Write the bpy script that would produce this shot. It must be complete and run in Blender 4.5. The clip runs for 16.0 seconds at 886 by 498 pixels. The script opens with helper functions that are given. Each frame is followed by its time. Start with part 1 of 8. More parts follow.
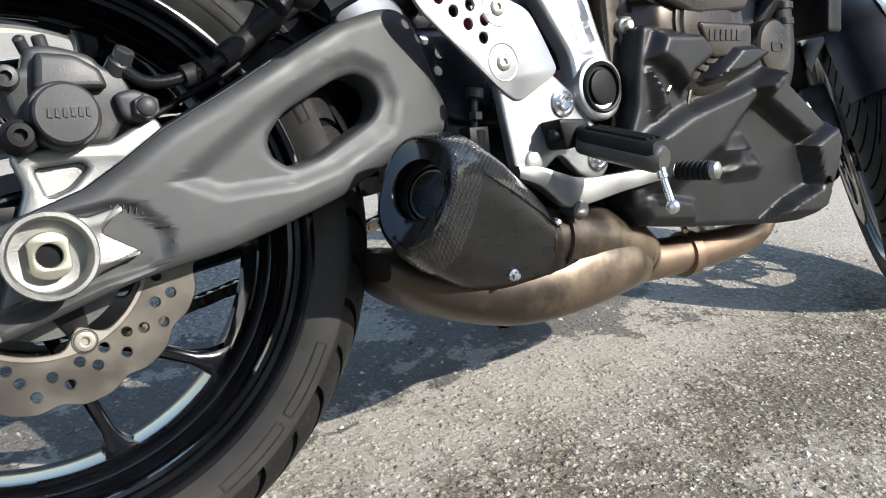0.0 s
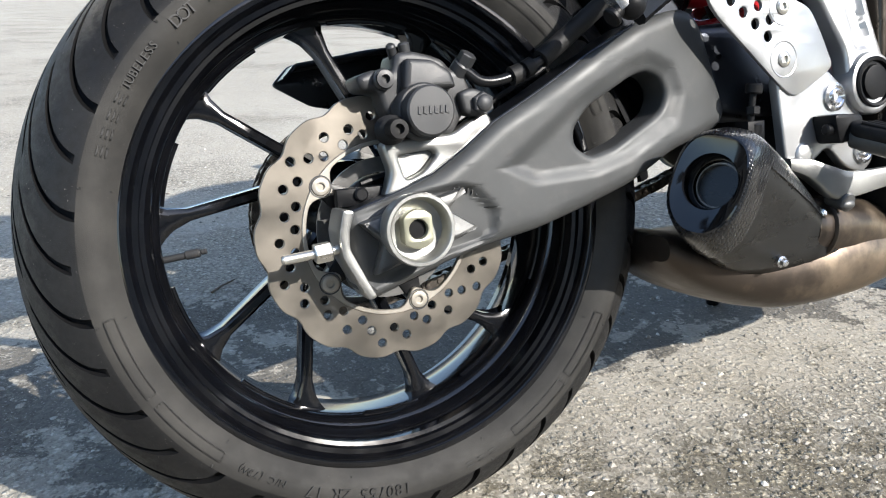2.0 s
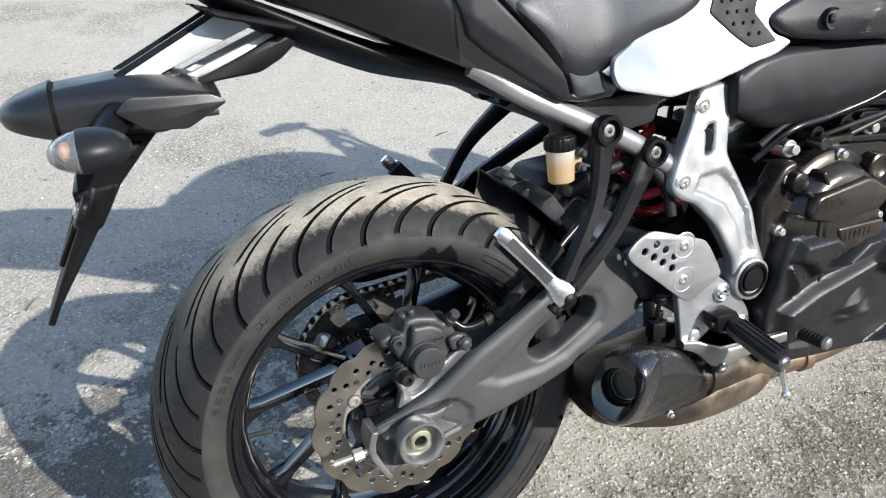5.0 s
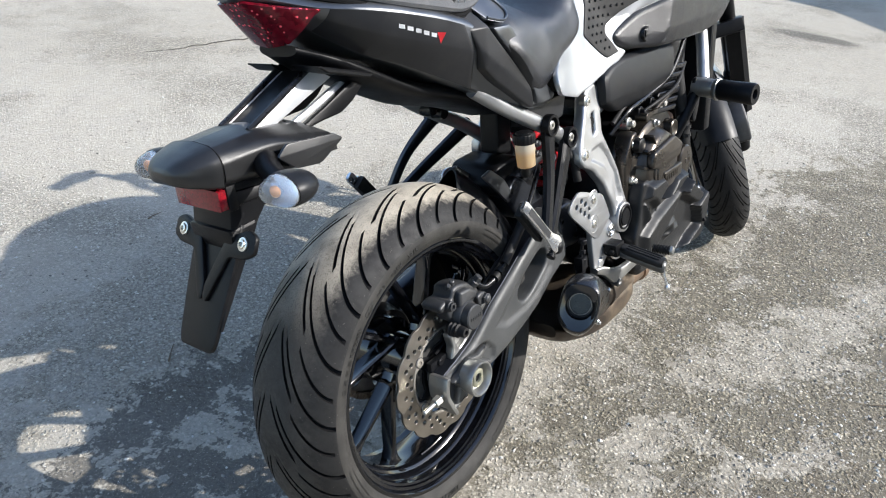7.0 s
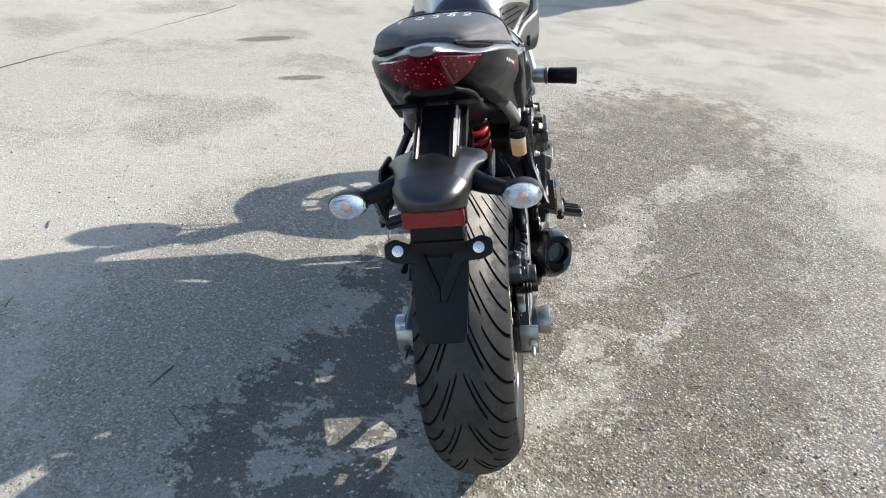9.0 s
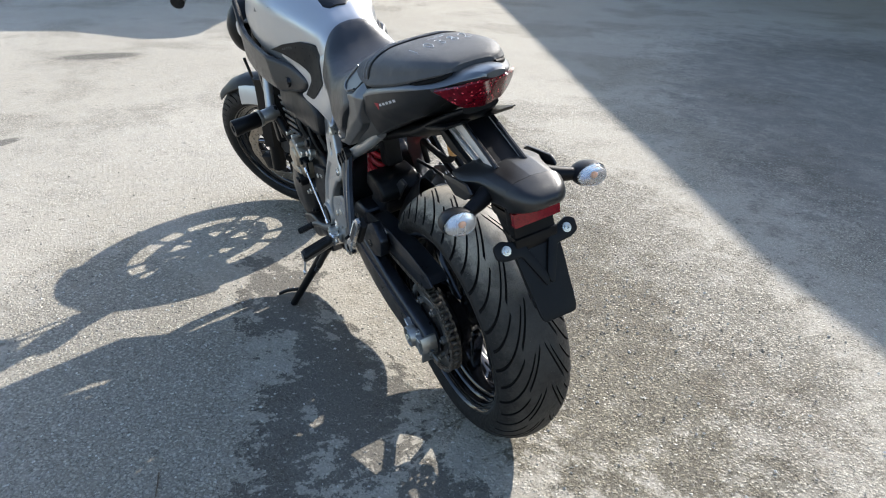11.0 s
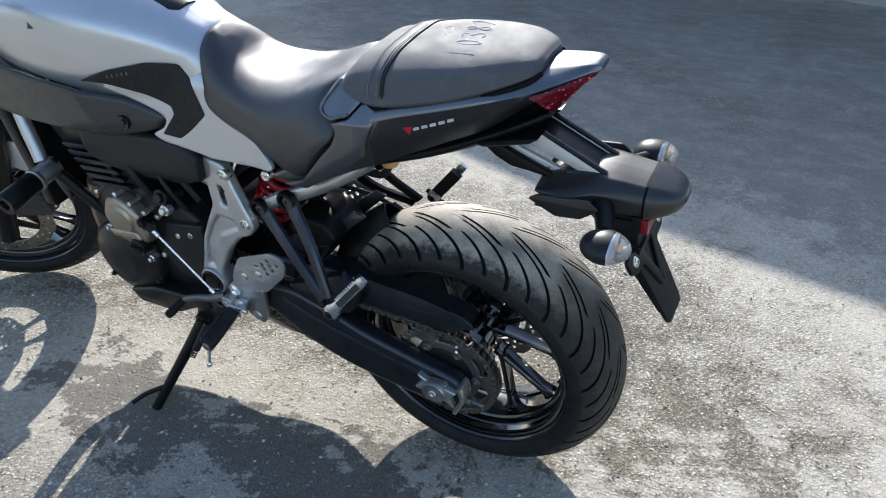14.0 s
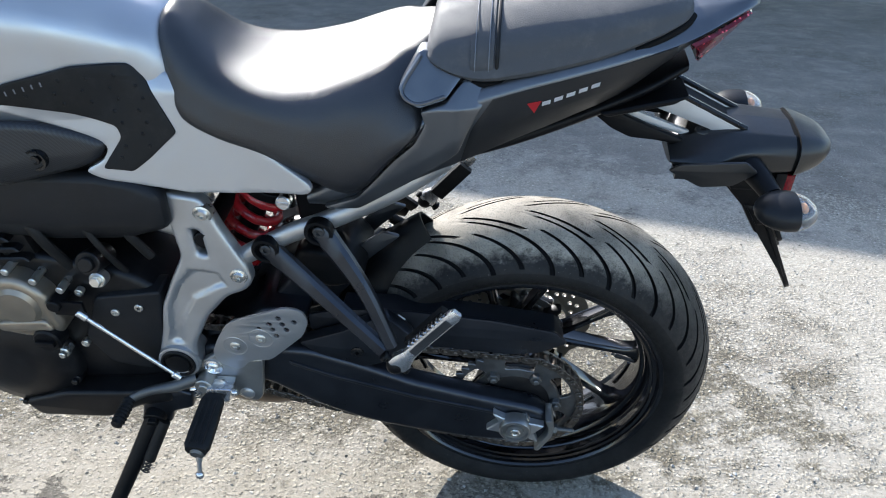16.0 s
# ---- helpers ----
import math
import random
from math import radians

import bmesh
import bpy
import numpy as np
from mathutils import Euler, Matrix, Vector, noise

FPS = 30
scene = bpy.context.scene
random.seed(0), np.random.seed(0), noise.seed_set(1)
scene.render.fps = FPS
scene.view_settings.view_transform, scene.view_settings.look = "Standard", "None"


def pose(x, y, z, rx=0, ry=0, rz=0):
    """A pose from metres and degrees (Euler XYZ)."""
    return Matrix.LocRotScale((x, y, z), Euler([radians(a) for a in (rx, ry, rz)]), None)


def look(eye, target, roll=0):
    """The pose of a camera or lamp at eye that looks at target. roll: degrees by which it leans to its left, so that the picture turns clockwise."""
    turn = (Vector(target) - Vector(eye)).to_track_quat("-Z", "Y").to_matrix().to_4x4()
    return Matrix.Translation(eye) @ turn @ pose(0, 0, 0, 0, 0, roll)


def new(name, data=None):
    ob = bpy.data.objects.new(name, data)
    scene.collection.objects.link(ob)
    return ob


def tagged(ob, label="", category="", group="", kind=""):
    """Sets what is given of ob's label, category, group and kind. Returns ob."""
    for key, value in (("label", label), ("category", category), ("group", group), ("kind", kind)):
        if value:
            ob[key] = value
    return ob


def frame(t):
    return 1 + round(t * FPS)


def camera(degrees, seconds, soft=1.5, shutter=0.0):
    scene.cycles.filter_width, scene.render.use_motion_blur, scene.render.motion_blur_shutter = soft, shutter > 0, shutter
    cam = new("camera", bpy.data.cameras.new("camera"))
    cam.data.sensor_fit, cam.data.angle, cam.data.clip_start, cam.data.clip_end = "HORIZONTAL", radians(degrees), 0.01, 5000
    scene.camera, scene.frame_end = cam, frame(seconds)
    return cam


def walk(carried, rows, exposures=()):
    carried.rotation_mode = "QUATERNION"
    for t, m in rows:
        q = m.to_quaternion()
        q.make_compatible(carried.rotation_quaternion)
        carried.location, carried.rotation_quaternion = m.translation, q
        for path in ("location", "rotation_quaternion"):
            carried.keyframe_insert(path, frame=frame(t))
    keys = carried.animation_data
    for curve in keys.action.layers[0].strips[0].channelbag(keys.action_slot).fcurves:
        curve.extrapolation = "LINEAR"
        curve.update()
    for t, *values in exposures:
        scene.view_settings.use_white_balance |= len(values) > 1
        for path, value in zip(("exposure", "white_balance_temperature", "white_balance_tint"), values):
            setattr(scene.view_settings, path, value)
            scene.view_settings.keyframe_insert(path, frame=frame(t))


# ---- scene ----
from mathutils.geometry import tessellate_polygon as tess_polygon

cam = camera(61.85, 16.0, soft=1.1)
# seconds, place in metres, Euler XYZ in degrees
PATH = [
    (0.000, -0.0470, -0.6903, 0.4796, 73.93, -0.52, -34.13),
    (0.500, -0.0717, -0.6909, 0.4882, 73.38, -0.62, -32.16),
    (1.000, -0.1270, -0.6862, 0.4983, 72.57, -0.66, -29.69),
    (1.500, -0.1743, -0.6876, 0.5099, 71.66, -0.46, -26.38),
    (2.000, -0.2066, -0.6869, 0.5173, 70.95, -0.13, -23.30),
    (2.500, -0.2335, -0.6758, 0.5353, 69.95, 0.21, -20.66),
    (3.000, -0.2426, -0.6670, 0.5633, 67.74, 0.24, -18.98),
    (3.500, -0.2390, -0.6689, 0.6805, 64.96, -0.03, -18.38),
    (4.000, -0.2451, -0.7071, 0.8230, 60.96, -0.15, -18.80),
    (4.500, -0.2428, -0.7331, 0.9416, 58.15, -0.53, -20.50),
    (5.000, -0.2476, -0.7545, 1.0318, 57.73, -1.00, -23.91),
    (5.200, -0.2793, -0.7797, 1.0555, 57.77, -1.12, -25.32),
    (5.725, -0.3649, -0.7974, 1.1107, 57.92, -1.73, -30.58),
    (6.250, -0.5301, -0.7752, 1.1222, 58.66, -2.55, -38.32),
    (6.775, -0.7203, -0.7049, 1.1159, 59.54, -3.38, -47.32),
    (7.300, -0.8808, -0.5784, 1.1171, 60.11, -4.05, -56.35),
    (7.500, -0.9313, -0.5265, 1.1201, 60.10, -4.26, -59.70),
    (8.000, -1.0506, -0.3686, 1.1352, 60.47, -4.74, -67.85),
    (8.200, -1.1148, -0.3089, 1.1441, 60.65, -4.92, -71.02),
    (8.725, -1.2579, -0.1096, 1.1623, 61.51, -5.09, -79.82),
    (9.250, -1.3840, 0.1322, 1.1783, 62.84, -4.75, -88.94),
    (9.775, -1.4511, 0.3715, 1.1881, 64.04, -4.08, -97.92),
    (10.300, -1.4174, 0.5638, 1.1876, 64.51, -3.28, -106.29),
    (10.500, -1.3849, 0.6322, 1.1808, 64.62, -2.93, -109.36),
    (11.000, -1.2866, 0.7687, 1.1786, 64.39, -2.22, -116.85),
    (11.500, -1.2016, 0.9175, 1.1840, 64.12, -1.79, -123.90),
    (12.000, -1.1212, 1.0072, 1.2002, 63.47, -1.35, -129.87),
    (12.500, -0.9935, 1.0299, 1.1820, 63.08, -1.19, -135.07),
    (13.000, -0.8404, 1.0276, 1.1708, 62.68, -1.08, -140.29),
    (13.500, -0.6785, 1.0875, 1.1606, 62.43, -1.12, -145.98),
    (14.000, -0.5041, 1.1398, 1.1662, 61.95, -1.06, -152.34),
    (14.500, -0.3311, 1.0858, 1.1518, 61.50, -1.09, -158.22),
    (15.000, -0.1631, 1.0589, 1.1185, 60.58, -0.74, -163.97),
    (15.500, 0.0008, 1.0959, 1.0958, 60.93, -0.92, -169.77),
    (16.000, 0.0590, 1.0582, 1.0464, 62.64, -0.73, -175.13),
]
walk(cam, [(t, pose(x, y, z, rx, ry, rz)) for t, x, y, z, rx, ry, rz in PATH],
     [(0.0, 1.09, 6460, 10), (2.0, 1.23, 6450, 10), (3.5, 1.30, 6380, 10), (4.5, 1.22, 6330, 10), (5.0, 1.20, 6310, 10), (8.0, 1.18, 6410, 10), (10.5, 1.20, 6510, 10), (14.5, 1.24, 6240, 10), (16.0, 1.41, 6220, 10)])

# ---- light ----
SUN_EL, SUN_AZ = 33.6, -60.5
toward = Vector((math.cos(radians(SUN_AZ)) * math.cos(radians(SUN_EL)), math.sin(radians(SUN_AZ)) * math.cos(radians(SUN_EL)), math.sin(radians(SUN_EL))))
sun_data = bpy.data.lights.new("sun", "SUN")
sun_data.energy, sun_data.angle, sun_data.color = 3.8, radians(0.55), (1.0, 0.957, 0.892)
sun = new("sun", sun_data)
sun.matrix_world = look(toward * 30, (0, 0, 0))
world = bpy.data.worlds.new("sky")
scene.world = world
world.use_nodes = True
wn = world.node_tree.nodes
sky = wn.new("ShaderNodeTexSky")
sky.sky_type, sky.sun_disc = "NISHITA", False
sky.sun_elevation, sky.sun_rotation = radians(SUN_EL), radians(90 - SUN_AZ)
world.node_tree.links.new(sky.outputs[0], wn["Background"].inputs[0])
wn["Background"].inputs[1].default_value = 0.150


# ---- materials ----
def graph(name):
    m = bpy.data.materials.new(name)
    m.use_nodes = True
    n, l = m.node_tree.nodes, m.node_tree.links
    return m, n, l, n["Principled BSDF"]


def coords(n, l, scale=(1, 1, 1)):
    c = n.new("ShaderNodeTexCoord")
    mp = n.new("ShaderNodeMapping")
    mp.inputs["Scale"].default_value = scale
    l.new(c.outputs["Object"], mp.inputs["Vector"])
    return mp.outputs[0]


def noise_tex(n, l, vec, scale, detail=4.0, rough=0.55):
    t = n.new("ShaderNodeTexNoise")
    t.inputs["Scale"].default_value, t.inputs["Detail"].default_value, t.inputs["Roughness"].default_value = scale, detail, rough
    l.new(vec, t.inputs["Vector"])
    return t.outputs["Fac"]


def math_node(n, l, op, a, b=None, c=None, clamp=False):
    t = n.new("ShaderNodeMath")
    t.operation, t.use_clamp = op, clamp
    for i, v in enumerate((a, b, c)):
        if v is None:
            continue
        if isinstance(v, (int, float)):
            t.inputs[i].default_value = v
        else:
            l.new(v, t.inputs[i])
    return t.outputs[0]


def ramp(n, l, fac, lo, hi, a=0.0, b=1.0):
    t = n.new("ShaderNodeMapRange")
    t.interpolation_type = "SMOOTHSTEP"
    for i, v in enumerate((lo, hi, a, b)):
        t.inputs[i + 1].default_value = v
    l.new(fac, t.inputs[0])
    return t.outputs[0]


def mix(n, l, fac, a, b, blend="MIX"):
    t = n.new("ShaderNodeMix")
    t.data_type, t.blend_type = "RGBA", blend
    for sock, v in ((t.inputs[0], fac), (t.inputs[6], a), (t.inputs[7], b)):
        if isinstance(v, (int, float)):
            sock.default_value = v
        elif isinstance(v, tuple):
            sock.default_value = (*v, 1)
        else:
            l.new(v, sock)
    return t.outputs[2]


def bump(n, l, height, strength, dist, p):
    t = n.new("ShaderNodeBump")
    t.inputs["Strength"].default_value, t.inputs["Distance"].default_value = strength, dist
    l.new(height, t.inputs["Height"])
    l.new(t.outputs[0], p.inputs["Normal"])


def surface(name, col, rough, metal=0.0, vary=0.25, grain=900.0, relief=0.0002, coat=0.0, dust=0.0, dust_col=(0.32, 0.29, 0.25), stretch=(1, 1, 1), blotch=25.0, gloss=0.5):
    """A plain painted, cast or moulded surface: fine grain, larger blotches, and a film of dust."""
    m, n, l, p = graph(name)
    v = coords(n, l, stretch)
    big, fine = noise_tex(n, l, v, blotch, 5), noise_tex(n, l, v, grain, 3)
    c = mix(n, l, ramp(n, l, big, 0.3, 0.7), tuple(x * (1 - vary) for x in col), tuple(min(1, x * (1 + vary)) for x in col))
    if dust:
        mask = math_node(n, l, "MULTIPLY", ramp(n, l, noise_tex(n, l, v, 40, 6, 0.7), 0.45, 0.75), ramp(n, l, fine, 0.35, 0.65, 0.3, 1.0))
        c = mix(n, l, math_node(n, l, "MULTIPLY", mask, dust), c, dust_col)
    l.new(c, p.inputs["Base Color"])
    l.new(ramp(n, l, big, 0.25, 0.75, max(0.03, rough - 0.07), min(1, rough + 0.07)), p.inputs["Roughness"])
    p.inputs["Metallic"].default_value = metal
    p.inputs["Coat Weight"].default_value = coat
    p.inputs["Specular IOR Level"].default_value = gloss
    p.inputs["Coat Roughness"].default_value = 0.06
    if relief:
        bump(n, l, fine, 0.5, relief, p)
    return m


SWING = surface("satin grey paint", (0.056, 0.058, 0.0585), 0.50, 0.22, 0.08, 1800, 0.00012, dust=0.08, gloss=0.35)
# black paint for small parts; on the arm, its grey darkened as in shade
SWING_DARK = surface("satin black and shaded grey paint", (0.037, 0.041, 0.050), 0.33, 0.80, 0.12, 1800, 0.0001, dust=0.012, gloss=0.75)
RIM = surface("gloss black paint", (0.0028, 0.0031, 0.0042), 0.13, 0.0, 0.2, 600, 0.00003, coat=0.45, dust=0.015, gloss=0.45)
LACQUER = surface("black lacquer", (0.003, 0.0032, 0.004), 0.07, 0.0, 0.2, 300, 0.00002, coat=0.4, dust=0.02)
BLACK = surface("moulded black plastic", (0.0042, 0.0044, 0.0052), 0.40, 0.0, 0.15, 1500, 0.00025, dust=0.015, gloss=0.17)
HOOD = surface("satin black moulding", (0.0075, 0.0077, 0.0084), 0.40, 0.0, 0.12, 1500, 0.0002, dust=0.03, gloss=0.55)
BLACK_GLOSS = surface("smooth black plastic", (0.005, 0.0052, 0.006), 0.28, 0.0, 0.15, 900, 0.00005, dust=0.03, gloss=0.4)
DGREY = surface("matte grey paint", (0.0105, 0.0112, 0.0128), 0.42, 0.0, 0.08, 2200, 0.00008, dust=0.025, gloss=0.22)
SILVER = surface("silver satin paint", (0.40, 0.404, 0.408), 0.36, 0.76, 0.06, 1800, 0.0001, dust=0.05)
ALU = surface("raw cast aluminium", (0.33, 0.33, 0.318), 0.38, 0.9, 0.12, 700, 0.0003, dust=0.12)
ALU_DULL = surface("dull cast aluminium", (0.115, 0.116, 0.114), 0.46, 0.70, 0.10, 700, 0.0003, dust=0.10)
BRIGHT = surface("machined aluminium", (0.70, 0.70, 0.70), 0.24, 0.95, 0.08, 500, 0.0001, dust=0.08)
ZINC = surface("zinc plated steel", (0.62, 0.60, 0.55), 0.30, 0.9, 0.12, 500, 0.0001)
YZINC = surface("yellow zinc plate", (0.36, 0.355, 0.27), 0.36, 0.7, 0.12, 500, 0.0001)
CALIPER = surface("anodised grey casting", (0.030, 0.031, 0.033), 0.46, 0.15, 0.15, 900, 0.0003, dust=0.12)
DISC = surface("brushed disc steel", (0.255, 0.230, 0.196), 0.36, 0.92, 0.10, 300, 0.00008, dust=0.15, dust_col=(0.24, 0.20, 0.16))
CARRIER = surface("dull disc steel", (0.32, 0.296, 0.258), 0.48, 0.70, 0.08, 700, 0.0001)
BRONZE = surface("bronze grey engine paint", (0.058, 0.050, 0.042), 0.30, 0.8, 0.10, 1200, 0.00015, dust=0.06)
GOLD = surface("pale bronze engine paint", (0.30, 0.255, 0.20), 0.36, 0.75, 0.10, 1200, 0.00015, dust=0.06)
ENGINE = surface("black engine paint", (0.0050, 0.0050, 0.0058), 0.36, 0.0, 0.2, 900, 0.0002, dust=0.04, gloss=0.26)
WHITE = surface("pearl white paint", (0.41, 0.422, 0.440), 0.37, 0.72, 0.01, 3000, 0.0, coat=0.5)
CLEAR_GREY = surface("silver brushed panel", (0.50, 0.51, 0.52), 0.36, 0.4, 0.06, 600, 0.0001)
RED_PAINT = surface("red spring paint", (0.42, 0.012, 0.018), 0.32, 0.0, 0.15, 800, 0.0001, coat=0.3, dust=0.1)
RED_MARK = surface("red decal", (0.55, 0.03, 0.04), 0.4, 0, 0.05, 900, 0)
WHITE_MARK = surface("white decal", (0.72, 0.73, 0.75), 0.4, 0, 0.05, 900, 0)
GREY_MARK = surface("grey decal", (0.14, 0.15, 0.17), 0.35, 0.2, 0.05, 900, 0)
CHALK = surface("chalk mark", (0.50, 0.51, 0.53), 0.7, 0, 0.30, 900, 0.0, blotch=260)
CHAIN = surface("oily chain steel", (0.16, 0.14, 0.12), 0.35, 0.9, 0.4, 500, 0.0002, blotch=140)
CHAIN_DARK = surface("dark sprocket steel", (0.13, 0.128, 0.124), 0.34, 0.7, 0.3, 500, 0.0002, dust=0.15)
RUBBER = surface("black rubber", (0.0062, 0.0062, 0.0064), 0.60, 0, 0.2, 900, 0.0003, dust=0.04, gloss=0.28)
PALE_AMBER = surface("pale amber bulb", (0.72, 0.36, 0.16), 0.3, 0, 0.06, 900, 0)
TAIL_GREY = surface("satin grey tail paint", (0.135, 0.142, 0.152), 0.36, 0.9, 0.06, 2200, 0.00006, dust=0.04)
TAIL_DARK = surface("satin black tail paint", (0.0125, 0.0130, 0.0145), 0.42, 0.0, 0.06, 2200, 0.00006, dust=0.03, gloss=0.40)
SEAT = surface("black seat vinyl", (0.0110, 0.0118, 0.0145), 0.36, 0.0, 0.12, 1000, 0.0010, dust=0.02, gloss=0.66)
PILLION = surface("grained seat vinyl", (0.036, 0.038, 0.0425), 0.72, 0.0, 0.12, 1000, 0.0012, dust=0.11, gloss=0.75)


def rubber_tyre(name, lo, hi, flecks, crown=0.0):
    m, n, l, p = graph(name)
    v = coords(n, l)
    big, mid, fine = noise_tex(n, l, v, 18, 5), noise_tex(n, l, v, 90, 5, 0.7), noise_tex(n, l, v, 1500, 2)
    c = mix(n, l, ramp(n, l, big, 0.3, 0.7), lo, hi)
    if crown:
        across = n.new("ShaderNodeSeparateXYZ")
        l.new(v, across.inputs[0])
        worn = ramp(n, l, math_node(n, l, "ADD", math_node(n, l, "ABSOLUTE", across.outputs[1]), math_node(n, l, "MULTIPLY", mid, 0.034)), 0.094, 0.074)
        worn = math_node(n, l, "MULTIPLY", worn, ramp(n, l, noise_tex(n, l, v, 520, 3, 0.75), 0.36, 0.52, 0.45, 1.0))
        # dust strongest at the wheel's top: sunlight there is put into its colour
        c = mix(n, l, math_node(n, l, "MULTIPLY", worn, math_node(n, l, "MULTIPLY", ramp(n, l, big, 0.3, 0.6, 0.5 * crown, crown), ramp(n, l, across.outputs[2], 0.16, 0.30, 0.06, 1.0))), c, (0.36, 0.325, 0.268))
    speck = ramp(n, l, noise_tex(n, l, v, 420, 3, 0.7), 0.66, 0.72)
    speck = math_node(n, l, "MULTIPLY", speck, ramp(n, l, mid, 0.45, 0.6))
    c = mix(n, l, math_node(n, l, "MULTIPLY", speck, flecks), c, (0.26, 0.24, 0.21))
    l.new(c, p.inputs["Base Color"])
    l.new(ramp(n, l, mid, 0.3, 0.7, 0.55, 0.75), p.inputs["Roughness"])
    p.inputs["Specular IOR Level"].default_value = 0.30 if crown else 0.17
    bump(n, l, fine, 0.5, 0.0004, p)
    return m


def weave(name, size, base, rough, coat, metal=0.25):
    """Carbon twill: two sets of tows at right angles, with their own gloss."""
    m, n, l, p = graph(name)
    v = coords(n, l)
    out = []
    for turn in (45, -45):
        mp = n.new("ShaderNodeMapping")
        mp.inputs["Rotation"].default_value = (0.5, radians(turn), 0.3)
        l.new(v, mp.inputs["Vector"])
        wv = n.new("ShaderNodeTexWave")
        wv.wave_type, wv.bands_direction = "BANDS", "X"
        wv.inputs["Scale"].default_value = 1.0 / size / 3.2
        l.new(mp.outputs[0], wv.inputs["Vector"])
        out.append(wv.outputs["Fac"])
    chk = ramp(n, l, math_node(n, l, "SUBTRACT", out[0], out[1]), -0.35, 0.35)
    wear = ramp(n, l, noise_tex(n, l, v, 30, 6, 0.7), 0.45, 0.7)
    l.new(mix(n, l, chk, base, tuple(4.5 * x for x in base)), p.inputs["Base Color"])
    l.new(math_node(n, l, "ADD", ramp(n, l, chk, 0, 1, rough + 0.12, rough), math_node(n, l, "MULTIPLY", wear, 0.12)), p.inputs["Roughness"])
    p.inputs["Metallic"].default_value = metal
    p.inputs["Coat Weight"].default_value, p.inputs["Coat Roughness"].default_value = coat, 0.08
    bump(n, l, chk, 0.4, 0.0003, p)
    return m


def heat_steel():
    """Stainless pipe, straw and brown where it ran hot."""
    m, n, l, p = graph("heat tinted steel")
    v = coords(n, l)
    sep = n.new("ShaderNodeSeparateXYZ")
    l.new(v, sep.inputs[0])
    a = noise_tex(n, l, v, 14, 5, 0.65)
    s = math_node(n, l, "ADD", math_node(n, l, "MULTIPLY", sep.outputs[0], 1.6), math_node(n, l, "MULTIPLY", a, 0.9))
    c = mix(n, l, ramp(n, l, s, 1.10, 1.40), (0.088, 0.071, 0.059), (0.26, 0.205, 0.15))
    c = mix(n, l, ramp(n, l, s, 1.3, 1.75), c, (0.31, 0.215, 0.155))
    c = mix(n, l, ramp(n, l, noise_tex(n, l, v, 70, 6, 0.7), 0.55, 0.75, 0, 0.5), c, (0.10, 0.075, 0.06))
    l.new(c, p.inputs["Base Color"])
    l.new(ramp(n, l, a, 0.3, 0.7, 0.3, 0.5), p.inputs["Roughness"])
    p.inputs["Metallic"].default_value = 0.9
    return m


def milky():
    """Thin cream plastic with amber fluid behind it: it glows when the sun stands behind."""
    m, n, l, p = graph("translucent cream plastic")
    z = n.new("ShaderNodeSeparateXYZ")
    l.new(coords(n, l), z.inputs[0])
    fill = ramp(n, l, z.outputs[2], 0.315, 0.300)
    col = mix(n, l, fill, (0.66, 0.60, 0.48), (0.70, 0.47, 0.20))
    l.new(mix(n, l, fill, (0.62, 0.57, 0.47), (0.60, 0.46, 0.28)), p.inputs["Base Color"])
    p.inputs["Roughness"].default_value = 0.3
    t = n.new("ShaderNodeBsdfTranslucent")
    l.new(col, t.inputs[0])
    ms = n.new("ShaderNodeMixShader")
    ms.inputs[0].default_value = 0.55
    l.new(p.outputs[0], ms.inputs[1])
    l.new(t.outputs[0], ms.inputs[2])
    l.new(ms.outputs[0], n["Material Output"].inputs[0])
    return m


RESERVOIR = milky()


def lens(name, col, rough=0.05, trans=0.9):
    m, n, l, p = graph(name)
    p.inputs["Base Color"].default_value = (*col, 1)
    p.inputs["Roughness"].default_value = rough
    p.inputs["Transmission Weight"].default_value = trans
    p.inputs["IOR"].default_value = 1.45
    return m


def red_lens(name, deep, bright, share, size):
    """Red plastic with the glints of its prisms painted in as bright points."""
    m, n, l, p = graph(name)
    v = coords(n, l)
    vo = n.new("ShaderNodeTexVoronoi")
    vo.inputs["Scale"].default_value = size
    l.new(v, vo.inputs["Vector"])
    pick = n.new("ShaderNodeSeparateColor")
    l.new(vo.outputs["Color"], pick.inputs[0])
    spark = math_node(n, l, "MULTIPLY", ramp(n, l, vo.outputs["Distance"], 0.36, 0.22), ramp(n, l, pick.outputs[0], 1.0 - share, 1.02 - share))
    l.new(mix(n, l, spark, mix(n, l, pick.outputs[1], deep, tuple(2.2 * x for x in deep)), bright), p.inputs["Base Color"])
    p.inputs["Roughness"].default_value, p.inputs["Coat Weight"].default_value = 0.18, 0.25
    p.inputs["Specular IOR Level"].default_value = 0.3
    return m


TYRE = rubber_tyre("tyre rubber", (0.006, 0.006, 0.0064), (0.014, 0.0138, 0.0136), 0.9, 1.0)
SIDEWALL = rubber_tyre("paler sidewall rubber", (0.024, 0.0233, 0.0220), (0.041, 0.0392, 0.0360), 0.1)
DARK_WALL = rubber_tyre("darker sidewall rubber", (0.0085, 0.0085, 0.0088), (0.016, 0.0156, 0.0152), 0.35)
GROOVE = surface("clean groove rubber and gap shade", (0.0045, 0.0045, 0.0048), 0.7, 0, 0.2, 900, 0.0, gloss=0.1)
CARBON = weave("carbon twill", 0.0030, (0.0085, 0.0088, 0.0095), 0.24, 0.45, 0.45)
